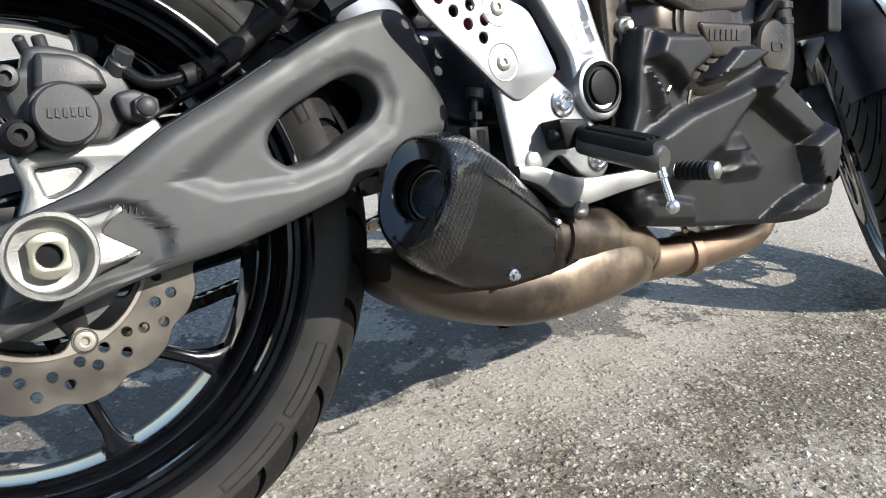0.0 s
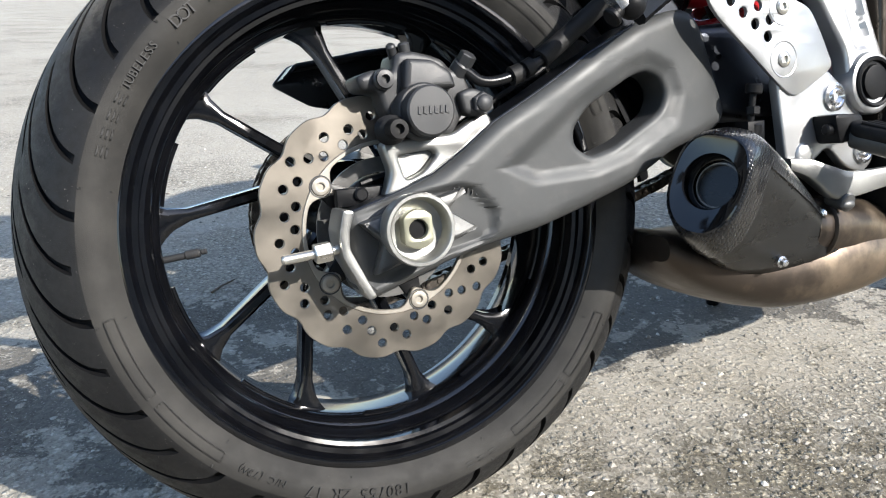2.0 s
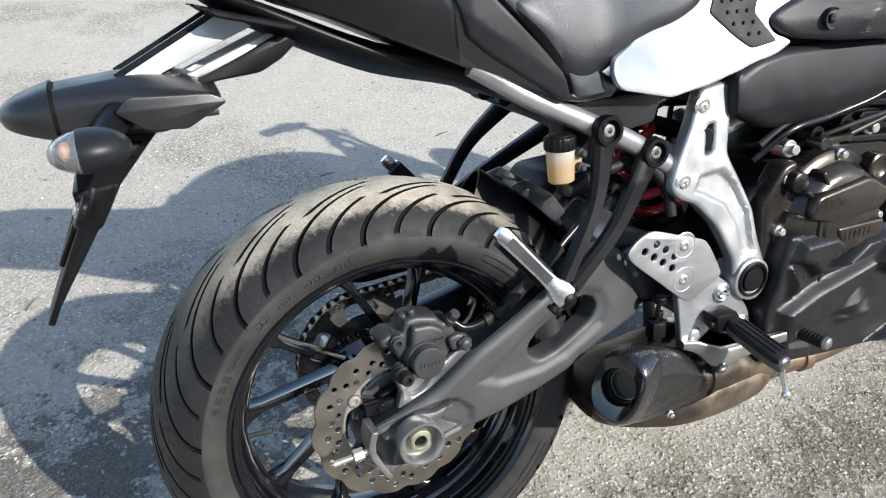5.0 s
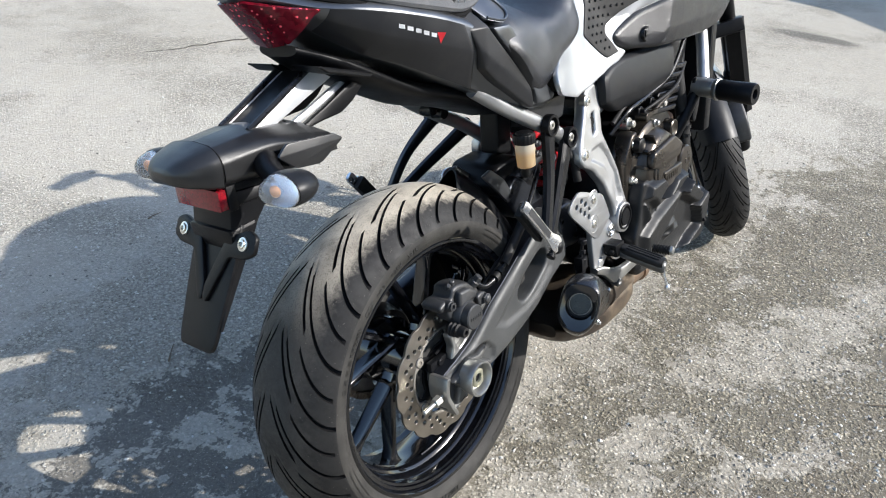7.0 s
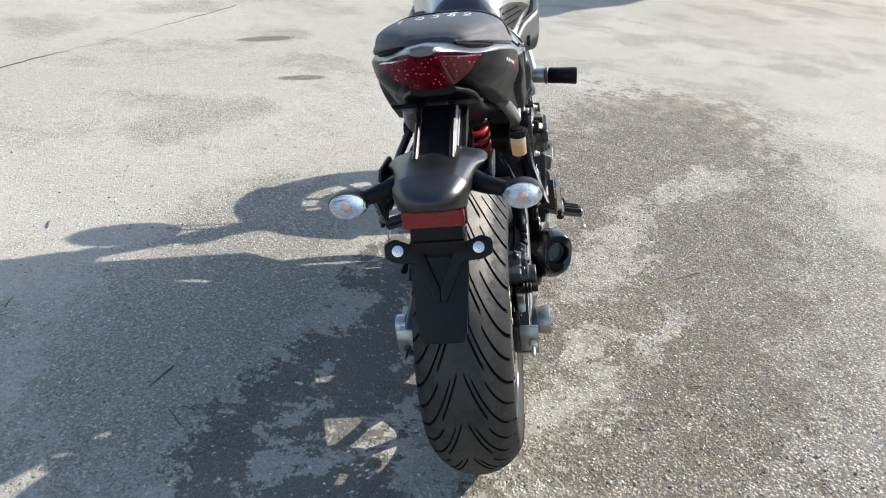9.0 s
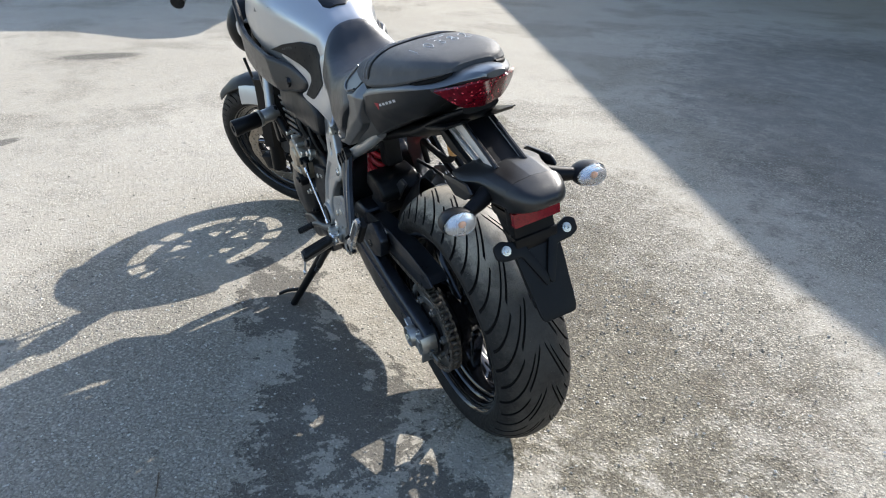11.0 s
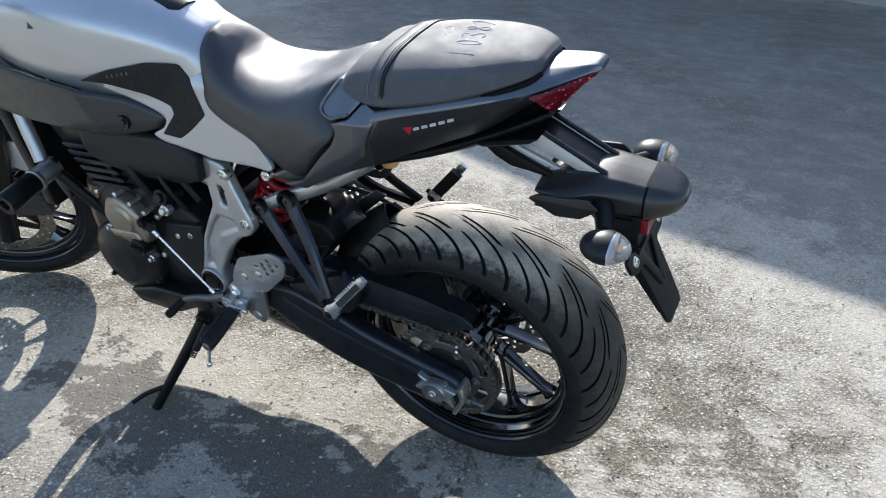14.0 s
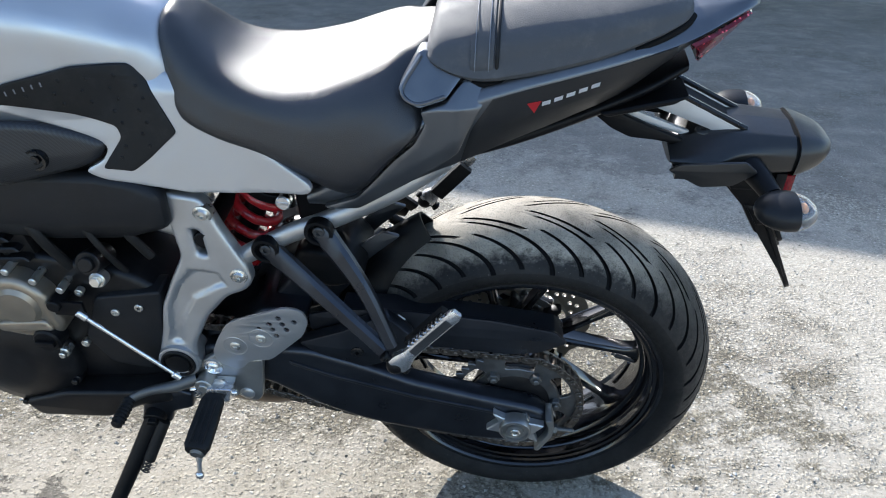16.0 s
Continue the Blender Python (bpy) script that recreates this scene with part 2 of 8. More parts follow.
CARBON_GLOSS = weave("lacquered carbon", 0.0030, (0.0040, 0.0042, 0.0048), 0.22, 0.55, 0.25)
CARBON_FINE = weave("carbon print", 0.0016, (0.0042, 0.0044, 0.0050), 0.30, 0.04, 0.0)
SCUFFED = surface("scuffed carbon lacquer", (0.0055, 0.0057, 0.006), 0.30, 0.0, 0.15, 700, 0.0001, coat=0.25, dust=0.04, dust_col=(0.13, 0.125, 0.115), stretch=(1, 1, 2.2), gloss=0.30)
GUARD = surface("satin black guard plastic", (0.0070, 0.0074, 0.0082), 0.44, 0.0, 0.10, 1700, 0.0002, dust=0.035, gloss=0.34)
PIPE = heat_steel()
CLEAR = lens("clear lamp lens", (0.93, 0.93, 0.93), 0.04, 0.90)
RED_LENS = red_lens("red reflector", (0.10, 0.003, 0.006), (0.20, 0.008, 0.012), 0.5, 420)
RED_LAMP = red_lens("red lamp lens", (0.060, 0.0016, 0.005), (1.0, 0.12, 0.15), 0.30, 190)


def asphalt():
    """Old asphalt: pale worn top with its stones showing, darker oily and patched areas, house shade deepened."""
    m, n, l, p = graph("old asphalt")
    v = coords(n, l)
    sep = n.new("ShaderNodeSeparateXYZ")
    l.new(v, sep.inputs[0])
    X, Y = sep.outputs[0], sep.outputs[1]
    warp = noise_tex(n, l, v, 2.2, 8, 0.68)
    warp2 = noise_tex(n, l, v, 9.0, 8, 0.72)
    warp3 = noise_tex(n, l, v, 34.0, 8, 0.75)

    def blob(cx, cy, rx, ry, turn, edge=0.25, rag=1.1):
        ct, st = math.cos(radians(turn)), math.sin(radians(turn))
        dx, dy = math_node(n, l, "SUBTRACT", X, cx), math_node(n, l, "SUBTRACT", Y, cy)
        a = math_node(n, l, "ADD", math_node(n, l, "MULTIPLY", dx, ct / rx), math_node(n, l, "MULTIPLY", dy, st / rx))
        b = math_node(n, l, "SUBTRACT", math_node(n, l, "MULTIPLY", dy, ct / ry), math_node(n, l, "MULTIPLY", dx, st / ry))
        d = math_node(n, l, "SQRT", math_node(n, l, "ADD", math_node(n, l, "MULTIPLY", a, a), math_node(n, l, "MULTIPLY", b, b)))
        d = math_node(n, l, "ADD", d, math_node(n, l, "MULTIPLY", math_node(n, l, "SUBTRACT", warp2, 0.5), rag))
        d = math_node(n, l, "ADD", d, math_node(n, l, "MULTIPLY", math_node(n, l, "SUBTRACT", warp, 0.5), rag))
        d = math_node(n, l, "ADD", d, math_node(n, l, "MULTIPLY", math_node(n, l, "SUBTRACT", warp3, 0.5), 0.9 * rag))
        return ramp(n, l, d, 1.0 - edge, 1.0 + edge, 1.0, 0.0)

    def either(parts):
        out = parts[0]
        for q in parts[1:]:
            out = math_node(n, l, "MAXIMUM", out, q)
        return out

    stones = n.new("ShaderNodeTexVoronoi")
    stones.inputs["Scale"].default_value = 105
    stones.inputs["Randomness"].default_value = 1.0
    wv = n.new("ShaderNodeVectorMath")
    wv.operation = "MULTIPLY_ADD"
    wob = n.new("ShaderNodeTexNoise")
    wob.inputs["Scale"].default_value = 140
    l.new(v, wob.inputs["Vector"])
    l.new(wob.outputs["Color"], wv.inputs[0])
    wv.inputs[1].default_value = (0.010, 0.010, 0.0)
    l.new(v, wv.inputs[2])
    l.new(wv.outputs[0], stones.inputs["Vector"])
    small = n.new("ShaderNodeTexVoronoi")
    small.inputs["Scale"].default_value = 240
    l.new(v, small.inputs["Vector"])
    grain = noise_tex(n, l, v, 520, 3, 0.75)
    tone = noise_tex(n, l, v, 0.55, 6, 0.6)
    crust = noise_tex(n, l, v, 5.5, 10, 0.78)
    c = mix(n, l, ramp(n, l, tone, 0.35, 0.65), (0.350, 0.320, 0.264), (0.415, 0.385, 0.325))
    c = mix(n, l, ramp(n, l, warp2, 0.42, 0.62, 0.0, 0.30), c, (0.36, 0.336, 0.298))
    c = mix(n, l, ramp(n, l, crust, 0.535, 0.575, 0.0, 0.16), c, (0.25, 0.230, 0.200))
    c = mix(n, l, ramp(n, l, crust, 0.43, 0.40, 0.0, 0.18), c, (0.46, 0.44, 0.39))
    dark = either([blob(1.35, -0.62, 1.45, 0.55, -8, 0.09, 1.8), blob(2.45, -0.85, 0.95, 0.60, -25, 0.09, 1.8), blob(0.25, -0.40, 0.75, 0.32, -5, 0.10, 2.0)])
    pale = either([blob(1.05, -0.47, 0.48, 0.115, -20, 0.09, 3.2), blob(1.78, -0.90, 0.30, 0.12, -44, 0.10, 3.2), blob(0.17, -0.26, 0.22, 0.10, -35, 0.10, 3.6), blob(0.40, -0.33, 0.18, 0.07, -24, 0.10, 3.8), blob(0.70, 0.05, 0.42, 0.15, 4, 0.10, 3.0), blob(0.58, -0.58, 0.18, 0.05, -30, 0.10, 3.8)])
    pale = math_node(n, l, "MULTIPLY", pale, ramp(n, l, noise_tex(n, l, v, 14, 8, 0.75), 0.36, 0.56, 0.55, 1.0))
    dark = math_node(n, l, "MULTIPLY", dark, math_node(n, l, "SUBTRACT", 1.0, pale))
    dark = math_node(n, l, "MULTIPLY", dark, ramp(n, l, crust, 0.36, 0.44, 0.35, 1.0))
    c = mix(n, l, math_node(n, l, "MULTIPLY", dark, 0.8), c, mix(n, l, ramp(n, l, warp2, 0.4, 0.6), (0.165, 0.144, 0.102), (0.255, 0.230, 0.170)))
    # darker colour inside the house's shade, to deepen it; edge follows the shade's
    shaded_old = blob(-1.5, -4.0, 6.0, 2.6, -17, 0.12, 0.7)
    c = mix(n, l, math_node(n, l, "MULTIPLY", shaded_old, ramp(n, l, crust, 0.38, 0.56, 0.45, 0.75)), c, (0.150, 0.141, 0.128))
    stain = either([blob(-0.46, 0.30, 0.26, 0.16, -5, 0.08, 3.6), blob(-0.18, 0.50, 0.18, 0.08, 10, 0.08, 3.8), blob(0.10, 0.43, 0.22, 0.09, -20, 0.08, 3.8), blob(0.24, 0.25, 0.34, 0.12, -8, 0.08, 4.0), blob(0.72, 0.24, 0.30, 0.11, -10, 0.08, 3.8), blob(-0.24, 0.18, 0.12, 0.10, 70, 0.08, 3.6), blob(2.76, 1.12, 0.14, 0.05, -60, 0.2, 0.6), blob(3.59, 1.59, 0.20, 0.07, -50, 0.2, 0.6), blob(4.8, 0.5, 0.12, 0.28, 0, 0.3, 0.9)])
    c = mix(n, l, math_node(n, l, "MULTIPLY", stain, 0.80), c, (0.082, 0.075, 0.066))
    brown = math_node(n, l, "MULTIPLY", either([blob(-0.22, -0.78, 0.50, 0.16, -8, 0.3, 2.6), blob(-0.68, -0.50, 0.16, 0.10, 40, 0.2, 2.6), blob(0.42, -0.66, 0.40, 0.16, -10, 0.4, 2.2)]), ramp(n, l, warp3, 0.50, 0.54))
    c = mix(n, l, math_node(n, l, "MULTIPLY", brown, 0.45), c, (0.17, 0.135, 0.10))
    # tar spots, then the stones, each with its own shade
    tar = n.new("ShaderNodeTexVoronoi")
    tar.inputs["Scale"].default_value = 16
    l.new(wv.outputs[0], tar.inputs["Vector"])
    tarc = n.new("ShaderNodeSeparateColor")
    l.new(tar.outputs["Color"], tarc.inputs[0])
    spot = math_node(n, l, "LESS_THAN", math_node(n, l, "ADD", tar.outputs["Distance"], math_node(n, l, "MULTIPLY", grain, 0.08)), math_node(n, l, "MULTIPLY", tarc.outputs[0], 0.22))
    c = mix(n, l, math_node(n, l, "MULTIPLY", spot, ramp(n, l, tarc.outputs[1], 0.4, 0.6, 0.0, 0.6)), c, (0.12, 0.105, 0.085))
    tint = n.new("ShaderNodeSeparateColor")
    l.new(stones.outputs["Color"], tint.inputs[0])
    gritty = math_node(n, l, "MAXIMUM", ramp(n, l, noise_tex(n, l, v, 1.1, 5, 0.6), 0.46, 0.62, 0.16, 0.62), either([blob(1.2, -0.75, 1.9, 0.75, -8, 0.3, 1.0), math_node(n, l, "MULTIPLY", blob(0.5, 0.75, 0.9, 0.35, 0, 0.3, 1.2), 0.6)]))
    gritty = math_node(n, l, "MULTIPLY", gritty, math_node(n, l, "SUBTRACT", 1.0, math_node(n, l, "MULTIPLY", pale, 0.55)))
    joint = ramp(n, l, stones.outputs["Distance"], 0.36, 0.50)
    # every stone a little lighter or darker, bitumen sunk between them
    each = mix(n, l, tint.outputs[2], (0.36, 0.36, 0.35), (0.60, 0.595, 0.58))
    c = mix(n, l, ramp(n, l, gritty, 0.0, 1.0, 0.25, 0.80), c, each, "OVERLAY")
    c = mix(n, l, math_node(n, l, "MULTIPLY", joint, ramp(n, l, gritty, 0.0, 1.0, 0.10, 0.66)), c, (0.065, 0.056, 0.042))
    shown = math_node(n, l, "MULTIPLY", ramp(n, l, stones.outputs["Distance"], 0.42, 0.36), ramp(n, l, tint.outputs[0], 0.90, 0.93))
    c = mix(n, l, math_node(n, l, "MULTIPLY", math_node(n, l, "MULTIPLY", shown, ramp(n, l, gritty, 0.0, 1.0, 0.35, 1.0)), 0.85), c, mix(n, l, ramp(n, l, tint.outputs[1], 0.35, 0.65), (0.12, 0.105, 0.085), (0.66, 0.63, 0.56)))
    pits = ramp(n, l, noise_tex(n, l, v, 110, 4, 0.75), 0.385, 0.355)
    c = mix(n, l, math_node(n, l, "MULTIPLY", pits, ramp(n, l, gritty, 0.0, 1.0, 0.35, 0.95)), c, (0.045, 0.040, 0.034))
    fleck = n.new("ShaderNodeSeparateColor")
    l.new(small.outputs["Color"], fleck.inputs[0])
    c = mix(n, l, math_node(n, l, "MULTIPLY", ramp(n, l, fleck.outputs[0], 0.0, 1.0, 0.0, 0.85), ramp(n, l, gritty, 0.0, 1.0, 0.3, 1.0)), c, mix(n, l, fleck.outputs[1], (0.16, 0.155, 0.145), (0.80, 0.785, 0.75)), "OVERLAY")
    speck = ramp(n, l, noise_tex(n, l, v, 300, 3, 0.7), 0.60, 0.66)
    c = mix(n, l, math_node(n, l, "MULTIPLY", speck, ramp(n, l, gritty, 0.0, 1.0, 0.40, 0.80)), c, (0.60, 0.57, 0.51))
    hollow = ramp(n, l, noise_tex(n, l, v, 240, 3, 0.7), 0.40, 0.36)
    c = mix(n, l, math_node(n, l, "MULTIPLY", hollow, ramp(n, l, gritty, 0.0, 1.0, 0.06, 0.70)), c, (0.085, 0.076, 0.064))
    l.new(c, p.inputs["Base Color"])
    p.inputs["Roughness"].default_value = 0.88
    p.inputs["Specular IOR Level"].default_value = 0.3
    dome = ramp(n, l, stones.outputs["Distance"], 0.55, 0.10)
    hgt = math_node(n, l, "ADD", math_node(n, l, "MULTIPLY", dome, math_node(n, l, "ADD", tint.outputs[0], 0.25)), math_node(n, l, "MULTIPLY", noise_tex(n, l, v, 170, 4, 0.7), 0.8))
    hgt = math_node(n, l, "SUBTRACT", hgt, pits)
    hgt = math_node(n, l, "MULTIPLY", hgt, ramp(n, l, gritty, 0.0, 1.0, 0.35, 0.9))
    bump(n, l, hgt, 1.0, 0.005, p)
    return m


ASPHALT = asphalt()


def grit_stone():
    """Each pebble with its own shade, from tar black to chalky."""
    m, n, l, p = graph("loose grit")
    g = n.new("ShaderNodeNewGeometry")
    r = g.outputs["Random Per Island"]
    c = mix(n, l, ramp(n, l, r, 0.0, 0.5), (0.10, 0.09, 0.075), (0.36, 0.335, 0.29))
    c = mix(n, l, ramp(n, l, r, 0.65, 1.0), c, (0.66, 0.64, 0.59))
    l.new(mix(n, l, ramp(n, l, noise_tex(n, l, coords(n, l), 700, 3), 0.35, 0.65, 0.0, 0.35), c, (0.12, 0.11, 0.10)), p.inputs["Base Color"])
    p.inputs["Roughness"].default_value = 0.85
    return m


STONE = grit_stone()
TWIG = surface("dry twig", (0.10, 0.075, 0.05), 0.8, 0, 0.3, 300, 0.0003)
PLASTER = surface("grey plaster", (0.28, 0.27, 0.255), 0.9, 0, 0.1, 60, 0.002, blotch=1.5)


# ---- mesh helpers ----
def link(name, bm, mat, parent, label="", local=None):
    me = bpy.data.meshes.new(name)
    bmesh.ops.recalc_face_normals(bm, faces=bm.faces)
    for f in bm.faces:
        f.smooth = True
    bm.to_mesh(me)
    bm.free()
    me.set_sharp_from_angle(angle=radians(38))
    me.materials.append(mat)
    return hang(name, me, parent, label, local)


def hang(name, me, parent, label="", local=None):
    ob = new(name, me)
    ob.parent = parent
    ob.matrix_basis = local if local is not None else Matrix()
    if label:
        tagged(ob, label)
    return ob


def part(name, bm, mat, parent, label=""):
    """One mesh as a part: under the motorcycle itself it stands in the machine's own axes."""
    if TRIM[0]:
        for v in bm.verts:
            v.co = trim(*v.co)
    return link(name, bm, mat, parent, label, BIKE if parent is MOTO else None)


TRIM = [True]


def trim(x, y, z):
    """The machine's proportions: a little narrower towards the front than its parts are drawn."""
    return Vector((0.990 * x - 0.011 * z - 0.003, y * (0.96 - 0.15 * max(-0.3, min(0.5, x))), 0.007 * x + 0.986 * z + 0.003))


def cr(pts, n):
    """n points on a smooth curve through pts."""
    pts = [Vector(p) for p in pts]
    m = len(pts)
    out = []
    for i in range(n):
        u = i / (n - 1) * (m - 1)
        k = min(int(u), m - 2)
        s = u - k
        p1, p2 = pts[k], pts[k + 1]
        p0 = pts[k - 1] if k else p1 * 2 - p2
        p3 = pts[k + 2] if k + 2 < m else p2 * 2 - p1
        out.append(0.5 * (2 * p1 + (p2 - p0) * s + (2 * p0 - 5 * p1 + 4 * p2 - p3) * s * s + (3 * p1 - p0 - 3 * p2 + p3) * s ** 3))
    return out


def rnd(pts, r, n=4):
    """The polygon with its corners rounded."""
    out = []
    k = len(pts)
    for i in range(k):
        a, b, c = (Vector(pts[j % k]) for j in (i - 1, i, i + 1))
        u, v = (a - b), (c - b)
        d = min(r, 0.45 * u.length, 0.45 * v.length)
        p, q = b + u.normalized() * d, b + v.normalized() * d
        for j in range(n + 1):
            s = j / n
            out.append(tuple((1 - s) ** 2 * p + 2 * s * (1 - s) * b + s * s * q))
    return out


def circle(cx, cz, r, n=16, start=0.0):
    return [(cx + r * math.cos(start + 2 * math.pi * i / n), cz + r * math.sin(start + 2 * math.pi * i / n)) for i in range(n)]


def area(lp):
    return 0.5 * sum(a[0] * b[1] - b[0] * a[1] for a, b in zip(lp, lp[1:] + lp[:1]))


def inset(lp, d):
    out = []
    k = len(lp)
    for i in range(k):
        a, b, c = (Vector(lp[j % k]) for j in (i - 1, i, i + 1))
        n1, n2 = Vector((-(b - a).y, (b - a).x)), Vector((-(c - b).y, (c - b).x))
        n1, n2 = (v.normalized() if v.length > 1e-9 else Vector((0, 0)) for v in (n1, n2))
        m = n1 + n2
        m = m.normalized() if m.length > 1e-6 else n1
        out.append(tuple(b + m * d / max(0.5, m.dot(n1) if n1.length else 1)))
    return out


def slab(loops, y0, y1, b=0.002, seg=2, shape=None, fine=0.0):
    """A plate: outline and holes in x and z, thickness in y, with rounded edges. shape(x, y, z) bends it."""
    bm = bmesh.new()
    loops = [list(lp) if (area(lp) > 0) == (i == 0) else list(lp)[::-1] for i, lp in enumerate(loops)]
    b = min(b, abs(y1 - y0) / 2.05)
    depths = [b * (1 - math.cos(0.5 * math.pi * k / seg)) for k in range(seg, -1, -1)]
    levels = [(y0 + (b - math.sqrt(max(0, b * b - (b - d) ** 2))), d) for d in depths]
    levels += [(y1 - (y - y0), d) for y, d in levels[::-1]]
    caps = {0: [], len(levels) - 1: []}
    for lp in loops:
        rows = []
        for k, (y, d) in enumerate(levels):
            rows.append([bm.verts.new((x, y, z)) for x, z in inset(lp, d)])
            if k in caps:
                caps[k].append(rows[-1])
        for r0, r1 in zip(rows, rows[1:]):
            for i in range(len(lp)):
                j = (i + 1) % len(lp)
                bm.faces.new((r0[i], r0[j], r1[j], r1[i]))
    for k, rings in caps.items():
        flat = [v for ring in rings for v in ring]
        tess = tess_polygon([[Vector((v.co.x, v.co.z, 0)) for v in ring] for ring in rings])
        for t in tess:
            if len(set(t)) == 3:
                try:
                    bm.faces.new([flat[i] for i in t])
                except ValueError:
                    pass
    if fine:
        for _ in range(6):
            long = [e for e in bm.edges if e.calc_length() > fine]
            if not long:
                break
            bmesh.ops.subdivide_edges(bm, edges=long, cuts=1)
            bmesh.ops.triangulate(bm, faces=[f for f in bm.faces if len(f.verts) > 4])
    if shape:
        for v in bm.verts:
            v.co = shape(*v.co)
    return bm


def within(poly, x, z):
    """How deep a point lies inside a polygon; below nought outside."""
    hit, best = False, 9.0
    k = len(poly)
    for i in range(k):
        (x0, z0), (x1, z1) = poly[i], poly[(i + 1) % k]
        if (z0 > z) != (z1 > z) and x < (x1 - x0) * (z - z0) / (z1 - z0) + x0:
            hit = not hit
        dx, dz = x1 - x0, z1 - z0
        t = max(0.0, min(1.0, ((x - x0) * dx + (z - z0) * dz) / (dx * dx + dz * dz)))
        best = min(best, math.hypot(x - x0 - t * dx, z - z0 - t * dz))
    return best if hit else -best


def sunk(poly, x, z, width):
    """0 outside the polygon, 1 inside it past a soft border."""
    t = max(0.0, min(1.0, within(poly, x, z) / width))
    return t * t * (3 - 2 * t)


def lathe(profile, n=48, c=(0, 0, 0), closed=False, axis=None):
    """Turned about an axis along y through c. profile: (y, r)."""
    bm = bmesh.new()
    rows = []
    for y, r in profile:
        rows.append([bm.verts.new((r * math.cos(2 * math.pi * i / n), y, r * math.sin(2 * math.pi * i / n))) for i in range(n)])
    pairs = list(zip(rows, rows[1:])) + ([(rows[-1], rows[0])] if closed else [])
    for a, b in pairs:
        for i in range(n):
            j = (i + 1) % n
            bm.faces.new((a[i], a[j], b[j], b[i]))
    if not closed:
        for ring in (rows[0], rows[-1]):
            if (ring[0].co - ring[n // 2].co).length > 1e-5:
                bm.faces.new(ring)
    m = Matrix.Translation(c)
    if axis is not None:
        m = m @ Vector((0, 1, 0)).rotation_difference(Vector(axis)).to_matrix().to_4x4()
    bm.transform(m)
    return bm


def rod(p, q, r, n=16, r2=None, b=0.0015):
    """A round bar from p to q with eased ends."""
    p, q = Vector(p), Vector(q)
    L = (q - p).length
    r2 = r if r2 is None else r2
    b = min(b, 0.4 * r, 0.4 * L)
    return lathe([(0, r - b), (b, r), (L - b, r2), (L, r2 - b)], n, p, axis=q - p)


def hexhead(p, q, r):
    bm = rod(p, q, r, 6, b=r * 0.12)
    return bm


def tube(pts, r, n=12, k=6, caps=True):
    """A smooth tube through pts; r may be a list."""
    m = (len(pts) - 1) * k + 1
    line = cr(pts, m) if len(pts) > 2 else [Vector(pts[0]).lerp(Vector(pts[1]), i / (m - 1)) for i in range(m)]
    rs = [v.x for v in cr([(x, 0, 0) for x in r], m)] if isinstance(r, (list, tuple)) else [r] * m
    bm = bmesh.new()
    up = Vector((0.13, 0.27, 0.95))
    rows = []
    for i, p in enumerate(line):
        t = (line[min(i + 1, m - 1)] - line[max(i - 1, 0)]).normalized()
        s = t.cross(up).normalized()
        w = s.cross(t)
        up = w
        rows.append([bm.verts.new(p + rs[i] * (s * math.cos(2 * math.pi * j / n) + w * math.sin(2 * math.pi * j / n))) for j in range(n)])
    for a, b in zip(rows, rows[1:]):
        for i in range(n):
            bm.faces.new((a[i], a[(i + 1) % n], b[(i + 1) % n], b[i]))
    if caps:
        bm.faces.new(rows[0])
        bm.faces.new(rows[-1])
    return bm


def loft(rings, cap=True):
    bm = bmesh.new()
    rows = [[bm.verts.new(p) for p in ring] for ring in rings]
    k = len(rows[0])
    for a, b in zip(rows, rows[1:]):
        for i in range(k):
            bm.faces.new((a[i], a[(i + 1) % k], b[(i + 1) % k], b[i]))
    if cap:
        bm.faces.new(rows[0])
        bm.faces.new(rows[-1])
    return bm


def skin(stations, nx=30, ns=16, cap=True):
    """A body that is alike on both sides. stations: x and half a section (y, z) from its top to its bottom."""
    k = len(stations[0][1])
    lines = [cr([(x, s[j][0], s[j][1]) for x, s in stations], nx) for j in range(k)]
    rings = []
    for i in range(nx):
        half = cr([lines[j][i] for j in range(k)], ns)
        half = [Vector((p.x, max(0.0, p.y), p.z)) for p in half]
        rings.append(half + [Vector((p.x, -p.y, p.z)) for p in half[::-1] if p.y > 1e-5])
    m = min(len(r) for r in rings)
    if any(len(r) != m for r in rings):
        rings = [half_ring(r, m) for r in rings]
    return loft(rings, cap)


def half_ring(r, m):
    while len(r) > m:
        r = r[:len(r) // 2] + r[len(r) // 2 + 1:]
    return r


def side_skin(stations, nx=24, ns=14, cap=True):
    """A lofted body from closed sections. stations: lists of points in space, all of one length."""
    k = len(stations[0])
    lines = [cr([s[j] for s in stations], nx) for j in range(k)]
    rings = []
    for i in range(nx):
        ring = [lines[j][i] for j in range(k)]
        rings.append(closed_curve(ring, ns))
    return loft(rings, cap)


def closed_curve(ring, n):
    k = len(ring)
    out = []
    for i in range(n):
        u = i / n * k
        a = int(u)
        s = u - a
        p0, p1, p2, p3 = (ring[(a + j) % k] for j in (-1, 0, 1, 2))
        out.append(0.5 * (2 * p1 + (p2 - p0) * s + (2 * p0 - 5 * p1 + 4 * p2 - p3) * s * s + (3 * p1 - p0 - 3 * p2 + p3) * s ** 3))
    return out


